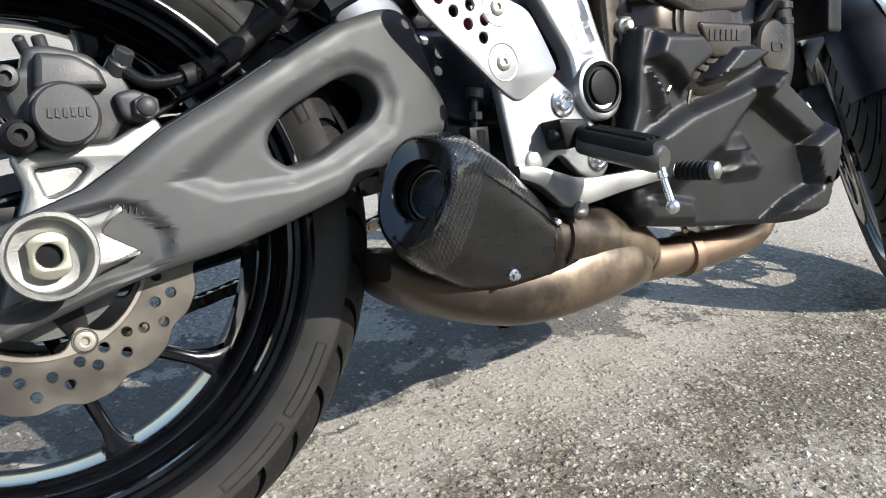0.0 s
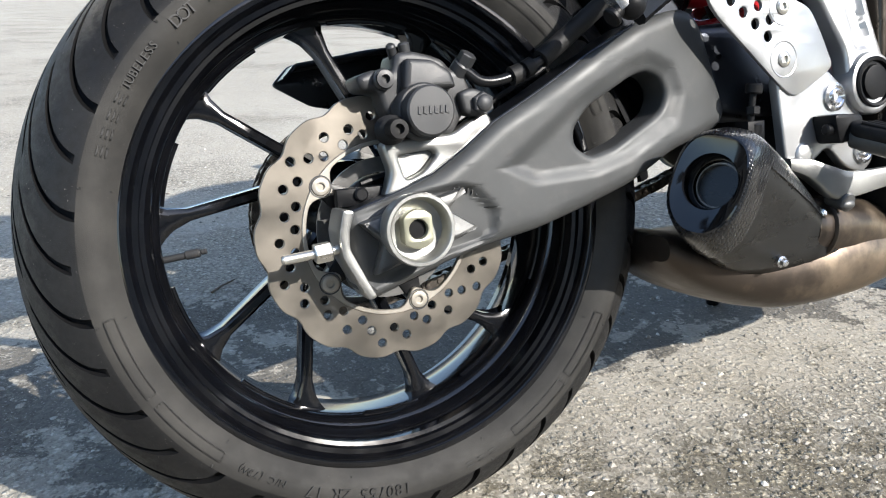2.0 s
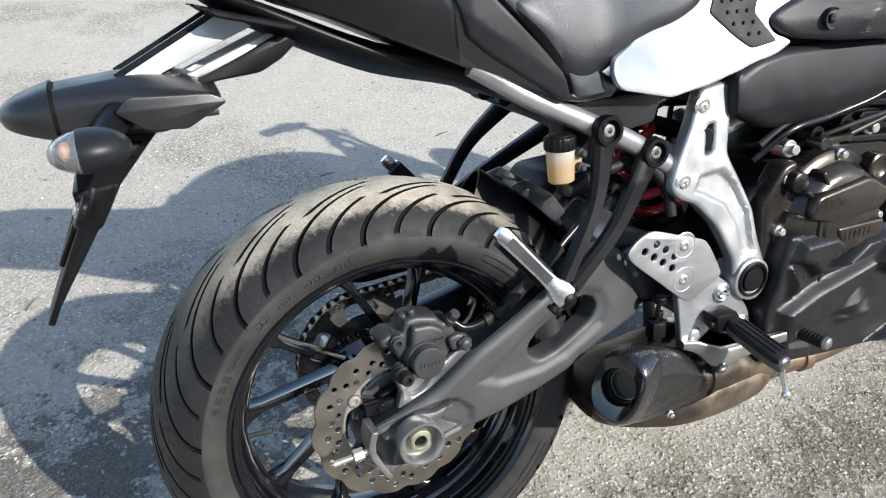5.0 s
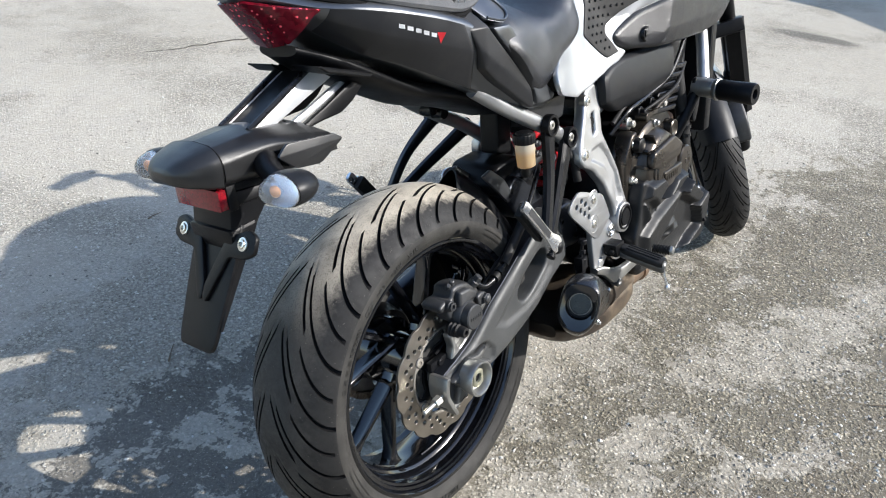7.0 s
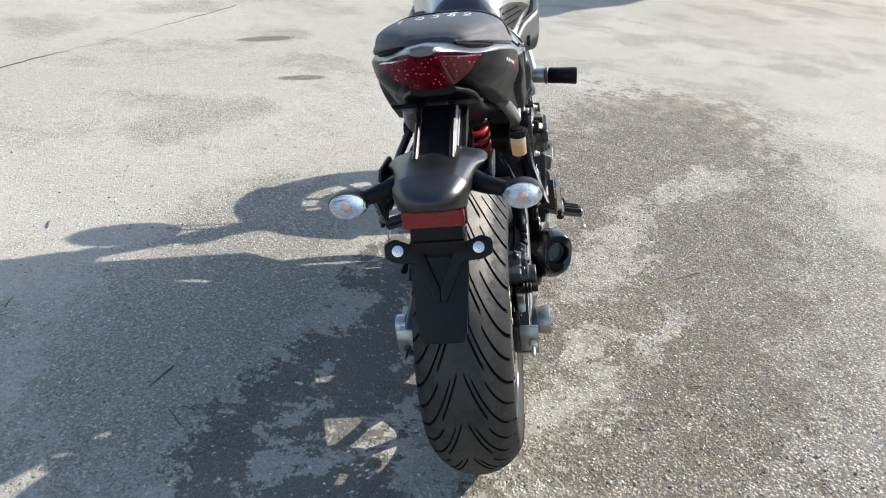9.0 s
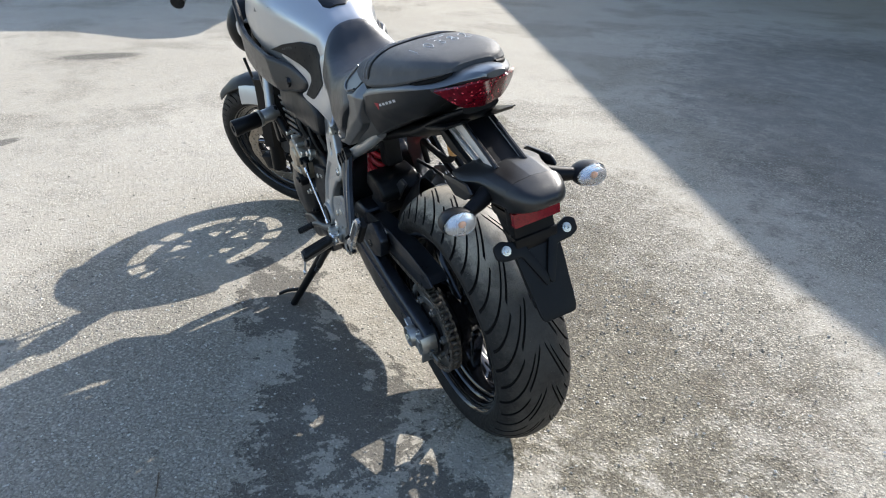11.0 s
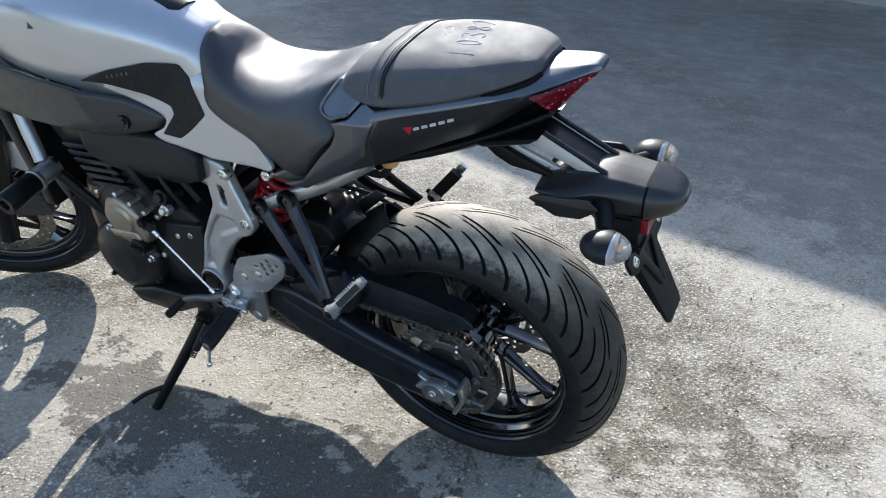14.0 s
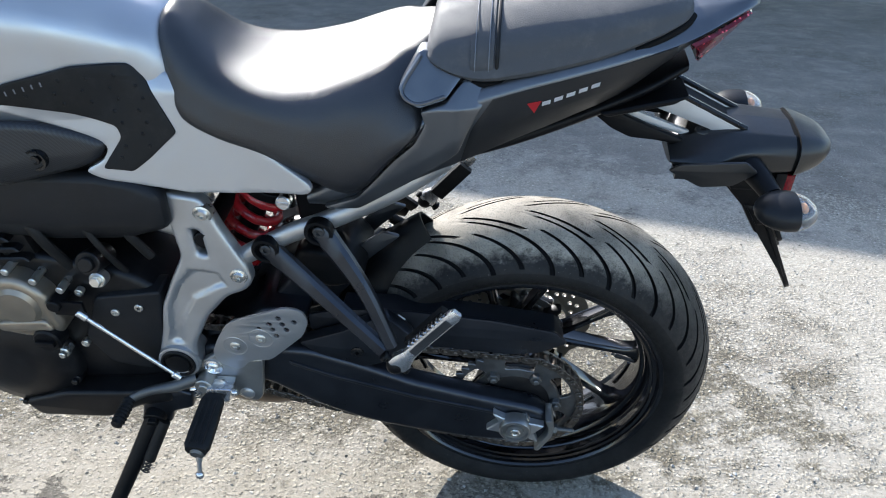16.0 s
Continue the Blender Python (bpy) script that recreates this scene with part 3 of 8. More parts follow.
def ball(c, rx, ry, rz, n=20, m=12, keep=None, cut=None):
    """An ellipsoid; cut=(x, side) keeps the part on one side of a plane across x."""
    bm = bmesh.new()
    bmesh.ops.create_uvsphere(bm, u_segments=n, v_segments=m, radius=1.0)
    bm.transform(Matrix.Translation(c) @ Matrix.Diagonal((rx, ry, rz, 1)))
    if cut:
        bmesh.ops.bisect_plane(bm, geom=bm.verts[:] + bm.edges[:] + bm.faces[:], plane_co=(cut[0], 0, 0), plane_no=(-cut[1], 0, 0), clear_outer=True)
    if keep:
        gone = [f for f in bm.faces if not keep(f.calc_center_median())]
        bmesh.ops.delete(bm, geom=gone, context="FACES")
    return bm


def block(x0, x1, y0, y1, z0, z1, b=0.004):
    return slab([[(x0, z0), (x1, z0), (x1, z1), (x0, z1)]], y0, y1, b)


def join(*bms):
    out = bmesh.new()
    for b in bms:
        me = bpy.data.meshes.new("tmp")
        b.to_mesh(me)
        b.free()
        out.from_mesh(me)
        bpy.data.meshes.remove(me)
    return out


def mir(bm):
    bm.transform(Matrix.Diagonal((1, -1, 1, 1)))
    bmesh.ops.reverse_faces(bm, faces=bm.faces)
    return bm


def turned(bm, m):
    bm.transform(m)
    return bm


def lettering(text, size, depth):
    """Letters of the built-in font as a mesh, in the x and y plane."""
    cu = bpy.data.curves.new("letters", "FONT")
    cu.body, cu.size, cu.extrude, cu.align_x, cu.align_y = text, size, depth, "CENTER", "CENTER"
    ob = new("letters", cu)
    dg = bpy.context.evaluated_depsgraph_get()
    me = bpy.data.meshes.new_from_object(ob.evaluated_get(dg))
    bpy.data.objects.remove(ob)
    bpy.data.curves.remove(cu)
    bm = bmesh.new()
    bm.from_mesh(me)
    bpy.data.meshes.remove(me)
    return bm


# ---- the ground ----
def ground():
    bm = bmesh.new()
    xs = sorted({-400, -120, -40, -15, *[x * 0.25 for x in range(-16, 29)], 15, 40, 120, 400})
    ys = sorted({-400, -120, -40, -15, *[y * 0.25 for y in range(-16, 17)], 15, 40, 120, 400})
    g = {}
    for x in xs:
        for y in ys:
            w = max(0.0, 1 - max(abs(x), abs(y)) / 8)
            near = math.exp(-((x - 0.7) ** 2 + y * y) / 1.2)
            g[x, y] = bm.verts.new((x, y, 0.012 * w * (1 - near) * noise.noise(Vector((x * 0.7, y * 0.7, 3.1)))))
    for x0, x1 in zip(xs, xs[1:]):
        for y0, y1 in zip(ys, ys[1:]):
            bm.faces.new((g[x0, y0], g[x1, y0], g[x1, y1], g[x0, y1]))
    ob = link("ground", bm, ASPHALT, None)
    tagged(ob, "worn pale grey asphalt with exposed stones, dark patches and oily stains", "ground", kind="structure")
    return ob


GROUND = ground()
LEAN, SIZE = -11.47, 1.035
MOTO = new("motorcycle")
MOTO.empty_display_size = 0.1
tagged(MOTO, "white and black naked motorcycle leaning on its side stand", "motorcycle")
BIKE = pose(0, 0, 0.2909 * SIZE, LEAN, 0, 0) @ Matrix.Scale(SIZE, 4)
WHEEL = Matrix.Scale(0.9365, 4)

# ---- wheels ----
def tyre_mesh(crown, rad, shoulder, bead, pitches, reach, cols):
    """A tyre with curved tread grooves: the lattice follows the grooves, so that each one has clean walls."""
    bm = bmesh.new()
    top = math.radians(shoulder)
    nv = 18
    prof = []
    for i in range(nv + 1):
        a = top * i / nv
        prof.append((rad * math.sin(a), crown - rad + rad * math.cos(a), i / nv))
    ys, rs = prof[-1][0], prof[-1][1]
    for k in range(1, 7):
        s = k / 6
        prof.append((ys + (bead[0] - ys) * s ** 1.7 + 0.003 * math.sin(math.pi * s), rs + (bead[1] - rs) * s - (0.0012 if k == 1 else 0), 1 + s))
    per = len(cols)
    nu = per * pitches
    half, deep, cut = [], {}, []
    for side in (1, -1):
        rows = []
        for y, r, v in prof:
            row = []
            bend = -reach * (1 - min(v, 1)) ** 1.9
            for u in range(nu):
                f, which = cols[u % per]
                th = 2 * math.pi * ((u // per) + f) / pitches + bend
                d = 0.0
                if which == 1:
                    d = 0.0048 * max(0, min(1, (v - 0.16) / 0.06)) * max(0, min(1, (1.0 - v) / 0.05))
                elif which == 2:
                    d = 0.0040 * max(0, min(1, (v - 0.40) / 0.06)) * max(0, min(1, (0.93 - v) / 0.05))
                elif which == 3:
                    d = 0.0036 * max(0, min(1, (v - 0.05) / 0.04)) * max(0, min(1, (0.38 - v) / 0.05))
                nx = math.sin(min(v, 1) * top)
                nr = math.cos(min(v, 1) * top)
                rr, yy = r - d * nr, y - d * nx
                row.append(bm.verts.new((rr * math.cos(th), side * yy, rr * math.sin(th))) if not (side == -1 and v == 0) else half[0][u])
                deep[row[-1]] = d
            rows.append(row)
        half = half or rows
        for a, b in zip(rows, rows[1:]):
            for u in range(nu):
                w = (u + 1) % nu
                f = bm.faces.new((a[u], a[w], b[w], b[u]))
                if max(deep[a[u]], deep[a[w]], deep[b[w]], deep[b[u]]) > 0.0012:
                    cut.append(f)
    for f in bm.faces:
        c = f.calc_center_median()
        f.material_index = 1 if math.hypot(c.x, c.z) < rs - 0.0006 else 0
        # the left flank takes the darker rubber
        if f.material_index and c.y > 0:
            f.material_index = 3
    for f in cut:
        f.material_index = 2
    return bm


COLS = [(0.0, 0), (0.016, 1), (0.076, 1), (0.092, 0), (0.24, 0), (0.30, 3), (0.34, 3), (0.36, 0), (0.50, 0), (0.516, 2), (0.572, 2), (0.588, 0), (0.74, 0), (0.88, 0)]


def wheel_rim(w, bead, well):
    """A cast rim: rolled flange, stepped bead seat, a sloping barrel and a raised band where the spokes join."""
    r = bead
    half = [(w - 0.006, r + 0.012), (w, r + 0.012), (w + 0.0018, r + 0.0085), (w + 0.0010, r + 0.0035), (w - 0.0025, r + 0.0005), (w - 0.0070, r - 0.0010), (w - 0.0085, r - 0.0055), (w - 0.0125, r - 0.0068),
            (w - 0.0140, r - 0.0105), (w * 0.66, well + 0.0095), (w * 0.60, well + 0.0050), (w * 0.48, well + 0.0030), (w * 0.44, well - 0.0015), (w * 0.40, well - 0.0035), (w * 0.12, well - 0.0045)]
    inner = half + [(-y, q) for y, q in half[::-1]]
    outer = [(-w + 0.012, r), (-w * 0.45, well + 0.010), (w * 0.45, well + 0.010), (w - 0.012, r)]
    return lathe(inner + outer, 120, closed=True)


def spoke_mesh(r0, r1, hw, hd, flare):
    """One cast spoke along x, flared into the rim, with a hollow down its flank."""
    rings = []
    for s in (0, 0.06, 0.15, 0.5, 0.8, 0.90, 0.95, 0.985, 1.0):
        x = r0 + (r1 - r0) * s
        k = 1 + flare * max(0, (s - 0.78) / 0.22) ** 2.2 + 0.9 * max(0, (0.15 - s) / 0.15) ** 1.5
        w, d = hw * k, hd * (1.0 - 0.25 * s)
        rings.append([Vector((x, y, z)) for y, z in ((-d, -w * 0.55), (-d * 0.8, -w), (0, -w * 0.62), (d * 0.8, -w), (d, -w * 0.55), (d, w * 0.55), (d * 0.8, w), (0, w * 0.62), (-d * 0.8, w), (-d, w * 0.55))])
    return loft(rings)


def sidewall_letters(text, r, ang, y, size, parent, name="raised_lettering"):
    """Letters set round the tyre's flank, read from outside."""
    bms = []
    side = 1 if y > 0 else -1
    for i, ch in enumerate(text):
        if ch == " ":
            continue
        a = radians(ang) - (i - (len(text) - 1) / 2) * size * 0.58 / r
        bm = lettering(ch, size, 0.0005)
        bm.transform(pose(r * math.cos(a), y, r * math.sin(a), 0, 0, 0) @ Matrix.Rotation(-(a - math.pi / 2), 4, "Y") @ pose(0, 0, 0, 90, 0, 0))
        bms.append(bm)
    return part(name, join(*bms), SIDE_MARK, parent)


SIDE_MARK = surface("raised rubber letters", (0.023, 0.0225, 0.0215), 0.6, 0, 0.2, 900, 0.0)


def rear_wheel():
    rim = join(wheel_rim(0.0795, 0.2208, 0.2005),
               lathe([(-0.062, 0.030), (-0.062, 0.048), (-0.045, 0.050), (-0.035, 0.040), (0.03, 0.042), (0.045, 0.062), (0.068, 0.064), (0.068, 0.030)], 48))
    side = Matrix.Translation((0, -0.006, 0))
    wheel = part("rear_wheel", turned(rim, side), RIM, MOTO, "gloss black cast rear wheel with scratched rim")
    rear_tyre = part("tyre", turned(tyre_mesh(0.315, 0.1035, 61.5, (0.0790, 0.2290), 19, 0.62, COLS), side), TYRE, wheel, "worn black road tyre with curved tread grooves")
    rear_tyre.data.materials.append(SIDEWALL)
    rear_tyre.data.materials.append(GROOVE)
    rear_tyre.data.materials.append(DARK_WALL)
    # spokes in pairs, both aslant to the radius, meeting at the hub
    for far, near, deep in (((0.2035, 174.5), (0.062, 122.0), 0.0175), ((0.2035, 140.0), (0.050, 121.0), 0.0175)):
        P, Q = (Vector((r * math.cos(radians(a)), 0, r * math.sin(radians(a)))) for r, a in (far, near))
        d = P - Q
        M = Matrix.Translation(Q) @ Matrix.Rotation(-math.atan2(d.z, d.x), 4, "Y")
        me = None
        for k in range(5):
            turn = side @ Matrix.Rotation(radians(72 * k), 4, "Y") @ M
            if me is None:
                me = link("spoke", spoke_mesh(0.0, d.length, 0.0058, deep, 2.9), RIM, wheel, "", turn).data
            else:
                hang("spoke", me, wheel, "", turn)
    for k in range(10):
        a0 = radians(36 * k + 8 + (3 if k % 2 else 0))
        part("rim_rib", tube([(0.1955 * math.cos(a0 + 0.05 * i), -0.030, 0.1955 * math.sin(a0 + 0.05 * i)) for i in range(7)], 0.0024, 8, 2), RIM, wheel)
    # brake disc with a scalloped edge
    ring = []
    for i in range(216):
        a = 2 * math.pi * i / 216
        r = 0.1228 - 0.0052 * (0.5 - 0.5 * math.cos(14 * a)) ** 2.2
        ring.append((r * math.cos(a), r * math.sin(a)))
    holes = [circle(0, 0, 0.0810, 72)]
    cycle = (0.1035, 0.0885, 0.0970, 0.0870, 0.1015, 0.0890, 0.0975, 0.1085, 0.0945)
    for k in range(54):
        a = radians(161.3 + 6.667 * k)
        r = cycle[(k + 1) % 9]
        holes.append(circle(r * math.cos(a), r * math.sin(a), 0.0042, 12))
    part("brake_disc", slab([ring] + holes, -0.0905, -0.0855, 0.0006, 1), DISC, wheel, "drilled steel brake disc with scalloped edge")
    inner = []
    for i in range(150):
        a = 2 * math.pi * i / 150
        r = 0.0772 - 0.0145 * max(0, math.cos(5 * (a - radians(144)))) ** 3
        inner.append((r * math.cos(a), r * math.sin(a)))
    part("disc_flange", slab([circle(0, 0, 0.0812, 90), inner], -0.0912, -0.0858, 0.0006, 1), CARRIER, wheel, "dull steel inner ring of the brake disc")
    arms = []
    for i in range(150):
        a = 2 * math.pi * i / 150
        r = 0.050 + 0.030 * max(0, math.cos(5 * (a - radians(144)))) ** 2.5
        arms.append((r * math.cos(a), r * math.sin(a)))
    part("hub_flange", slab([arms, circle(0, 0, 0.02, 24)], -0.0855, -0.066, 0.003, 2), ENGINE, wheel, "black five-armed hub flange")
    part("sensor_ring", lathe([(-0.080, 0.066), (-0.083, 0.066), (-0.083, 0.052), (-0.080, 0.052)], 72, closed=True), CHAIN_DARK, wheel)
    for k in range(5):
        a = radians(144 + 72 * k)
        c = (0.0747 * math.cos(a), 0, 0.0747 * math.sin(a))
        part("disc_bolt", lathe([(-0.0905, 0.0), (-0.0905, 0.0030), (-0.0930, 0.0034), (-0.0934, 0.0050), (-0.0926, 0.0078), (-0.0908, 0.0090), (-0.088, 0.0090)], 24, c), CARRIER, wheel)
        part("bolt_seat", lathe([(-0.0900, 0.0090), (-0.0914, 0.0090), (-0.0914, 0.0101), (-0.0900, 0.0101)], 24, c, closed=True), CALIPER, wheel)
    # valve
    v = Vector((-0.197, -0.012, -0.014))
    stem = join(rod(v, v + Vector((0.022, -0.006, 0.003)), 0.0035, 12), rod(v + Vector((0.020, -0.0055, 0.0028)), v + Vector((0.034, -0.009, 0.0045)), 0.0046, 12), rod(v + Vector((0.034, -0.009, 0.0045)), v + Vector((0.040, -0.0105, 0.0053)), 0.0028, 10))
    part("valve", stem, CALIPER, wheel)
    # lettering on the flank
    def flank_y(r):
        k = (0.2609 - r) / 0.0319
        return -(0.0975 - 0.0120 * k ** 1.7 + 0.003 * math.sin(math.pi * k))

    for text, ang, r, size in (("DOT", 129.5, 0.2485, 0.0138), ("HB7", 121.5, 0.2475, 0.0120), ("029X", 112, 0.2475, 0.0115), ("3915", 102.5, 0.2475, 0.0115), ("TUBELESS", 142, 0.2490, 0.0095), ("180/55 ZR 17", -102.5, 0.2505, 0.0150), ("M/C (73W)", -124.5, 0.2490, 0.0090)):
        sidewall_letters(text, r, ang, flank_y(r) - 0.0006, size, wheel)
    # plain raised bands where a name stands, and fine rows of small marks
    bands = [(a0 + 19.0 * i, r, 0.29, 0.0005) for a0 in (-161, -55, 30) for i in range(2) for r in (0.2530, 0.2442)]
    bands += [(a0 + 19.0 * i + e, 0.2486, 0.004, 0.0044) for a0 in (-161, -55, 30) for i in range(2) for e in (-8.4, 8.4)]
    bands += [(149 + 3.4 * i, r, 0.034, 0.0007) for i in range(4) for r in (0.2515, 0.2480, 0.2445)]
    bands += [(-76 + 3.0 * i, r, 0.030, 0.0006) for i in range(3) for r in (0.2525, 0.2490)]
    bands += [(ang, 0.2480, 0.006, 0.0125) for ang in (134.0, 166.3, -168.6, -134.3, -104.5, -70.8, -30.0, 15.0, 60.0, 95.0)]
    for ang, r, wd, th in bands:
        n = 8 if wd > 0.02 else 1
        arc = [Vector(((r + dr) * math.cos(radians(ang) + wd * (i / n - 0.5)), 0.0, (r + dr) * math.sin(radians(ang) + wd * (i / n - 0.5)))) for dr in (-th, th) for i in (range(n + 1) if dr < 0 else range(n, -1, -1))]
        arc = [Vector((p.x, flank_y(math.hypot(p.x, p.z)) - 0.0006, p.z)) for p in arc]
        bm = bmesh.new()
        bm.faces.new([bm.verts.new(p) for p in arc])
        bmesh.ops.solidify(bm, geom=bm.faces[:], thickness=0.0006)
        part("raised_mark", bm, SIDE_MARK, wheel)
    return wheel


TRIM[0] = False
REAR = rear_wheel()
REAR.matrix_basis = BIKE @ WHEEL


def sprocket_and_chain():
    pr, fr = 0.1020, 0.0385
    fc = Vector((0.603, 0.0, 0.102))
    teeth = []
    n = 43
    for i in range(n * 6):
        a = 2 * math.pi * i / (n * 6)
        k = (i % 6) / 6
        teeth.append(((pr - 0.0055 + 0.0085 * max(0, math.sin(math.pi * k)) ** 1.3) * math.cos(a), (pr - 0.0055 + 0.0085 * max(0, math.sin(math.pi * k)) ** 1.3) * math.sin(a)))
    holes = [circle(0, 0, 0.049, 48)]
    for k in range(6):
        a0 = radians(60 * k + 8)
        lp = [(r * math.cos(a0 + s), r * math.sin(a0 + s)) for r, s in ((0.071, 0.12), (0.071, 0.45), (0.071, 0.78), (0.090, 0.70), (0.091, 0.45), (0.090, 0.20))]
        holes.append(rnd(lp, 0.006, 3))
    sp = part("rear_sprocket", slab([teeth] + holes, 0.082, 0.089, 0.001, 1), CHAIN_DARK, MOTO, "dark oily steel rear sprocket")
    part("sprocket_carrier", lathe([(0.050, 0.062), (0.078, 0.070), (0.082, 0.066), (0.092, 0.050), (0.094, 0.034), (0.094, 0.018)], 48), ENGINE, sp)
    for k in range(6):
        a = radians(60 * k + 58)
        c = Vector((0.064 * math.cos(a), 0.0, 0.064 * math.sin(a)))
        part("sprocket_nut", join(hexhead(c + Vector((0, 0.088, 0)), c + Vector((0, 0.0985, 0)), 0.0095), rod(c + Vector((0, 0.095, 0)), c + Vector((0, 0.103, 0)), 0.0050, 10)), ALU_DULL, sp)
    front = part("front_sprocket", slab([circle(fc.x, fc.z, fr, 32)], 0.080, 0.088, 0.001, 1), CHAIN_DARK, MOTO)
    # the chain's closed line: round the rear sprocket, along the lower run, round the front one, back on top
    d = fc.length
    tilt = math.atan2(fc.z, fc.x)
    off = math.asin((pr - fr) / d)
    a_top, a_bot = tilt + math.pi / 2 + off, tilt - math.pi / 2 - off
    pitch = 2 * math.pi * pr / n
    line = []
    steps = 400
    arc_r = a_bot + 2 * math.pi - a_top
    for i in range(steps):
        a = a_top + arc_r * i / steps
        line.append(Vector((pr * math.cos(a), 0, pr * math.sin(a))))
    b0, b1 = line[-1], fc + Vector((fr * math.cos(a_bot), 0, fr * math.sin(a_bot)))
    for i in range(steps):
        s = i / steps
        line.append(b0.lerp(b1, s) + Vector((0, 0, -0.016 * math.sin(math.pi * s))))
    for i in range(60):
        a = a_bot + (a_top - a_bot) * i / 60
        line.append(fc + Vector((fr * math.cos(a), 0, fr * math.sin(a))))
    t0, t1 = fc + Vector((fr * math.cos(a_top), 0, fr * math.sin(a_top))), line[0]
    for i in range(steps):
        line.append(t0.lerp(t1, i / steps))
    seg = [(b - a).length for a, b in zip(line, line[1:] + line[:1])]
    total = sum(seg)
    count = 2 * round(total / pitch / 2)
    spots, k, run = [], 0, 0.0
    for i in range(count):
        want = total * i / count
        while run + seg[k] < want:
            run += seg[k]
            k += 1
        spots.append(line[k].lerp(line[(k + 1) % len(line)], (want - run) / max(seg[k], 1e-9)))
    ch = None
    meshes = {}
    for i in range(count):
        p, q = spots[i], spots[(i + 1) % count]
        ang = math.atan2((q - p).z, (q - p).x)
        wide = i % 2
        m = Matrix.Translation((p.x, 0.0855, p.z)) @ Matrix.Rotation(-ang, 4, "Y")
        if wide not in meshes:
            L = total / count
            lp = []
            for s in range(20):
                a = 2 * math.pi * s / 20
                cx = 0 if math.cos(a) < 0 else L
                lp.append((cx + 0.0068 * math.cos(a), (0.0068 if abs(math.cos(a)) > 0.45 else 0.0060) * math.sin(a)))
            o = 0.0098 if wide else 0.0072
            bms = [slab([lp], o, o + 0.0022, 0.0004, 1), slab([lp], -o - 0.0022, -o, 0.0004, 1)]
            if wide:
                bms += [rod((0, -o - 0.004, 0), (0, o + 0.004, 0), 0.0027, 10, b=0.0004), rod((L, -o - 0.004, 0), (L, o + 0.004, 0), 0.0027, 10, b=0.0004)]
            else:
                bms += [rod((0, -o, 0), (0, o, 0), 0.0050, 12, b=0.0003), rod((L, -o, 0), (L, o, 0), 0.0050, 12, b=0.0003)]
            bm = join(*bms)
            if ch is None:
                ch = link("drive_chain", bm, CHAIN, MOTO, "oily steel roller chain", BIKE @ m)
                meshes[wide] = ch.data
                base = m.inverted()
                continue
            ob = link("chain_link", bm, CHAIN, ch, "", base @ m)
            meshes[wide] = ob.data
        else:
            hang("chain_link", meshes[wide], ch, "", base @ m)
    for ob in (sp, front, ch):
        ob.matrix_basis = BIKE @ Matrix.Translation((0.0150, 0.007, -0.003)) @ BIKE.inverted() @ ob.matrix_basis


sprocket_and_chain()
TRIM[0] = True


# ---- swing arm and rear brake ----
def star_plate(sign):
    """The axle's adjuster plate with its four points, the ring and the nut."""
    pts = [(0.054, 0.028), (0.036, 0.010), (0.063, -0.008), (0.032, -0.018), (0.016, -0.030), (-0.004, -0.028), (-0.034, -0.036), (-0.024, -0.010), (-0.042, 0.008), (-0.016, 0.014), (0.006, 0.027), (0.028, 0.022)]
    if sign > 0:
        pts = [(0.051, 0.021), (0.041, 0.003), (0.060, -0.018), (0.040, -0.022), (0.016, -0.033), (-0.004, -0.030), (-0.021, -0.039), (-0.014, -0.018), (-0.028, 0.001), (0.002, 0.007), (0.034, 0.012)]
        disc = Matrix.Translation((0.016, 0, -0.006))
        hub = lathe([(0.145, 0.0235), (0.1645, 0.0240), (0.1660, 0.0230), (0.1660, 0.0198), (0.1620, 0.0188), (0.1620, 0.0135), (0.1650, 0.0125), (0.1655, 0.0)], 44)
        bolt = slab([circle(0, 0, 0.0085, 6), circle(0, 0, 0.0042, 12)], 0.165, 0.1685, 0.001, 1)
        return slab([rnd(pts, 0.001, 1)], 0.142, 0.1560, 0.0015, 1), turned(hub, disc), turned(bolt, disc)
    bms = slab([rnd(pts, 0.003, 2)], 0.126, 0.141, 0.004, 2)
    ring = lathe([(0.138, 0.0262), (0.150, 0.0288), (0.164, 0.0298), (0.1660, 0.0288), (0.1660, 0.0262), (0.1645, 0.0250), (0.150, 0.0236), (0.147, 0.0)], 48, closed=False)
    flats = [(max(-0.0125, min(0.0125, x)), z) for x, z in circle(0, 0, 0.0158, 40)]
    nut = slab([flats, circle(0, 0, 0.0080, 20)], 0.146, 0.1595, 0.0014, 2)
    return [turned(mir(bm), Matrix.Translation((0.005, 0, 0.001))) for bm in (bms, ring, nut)]


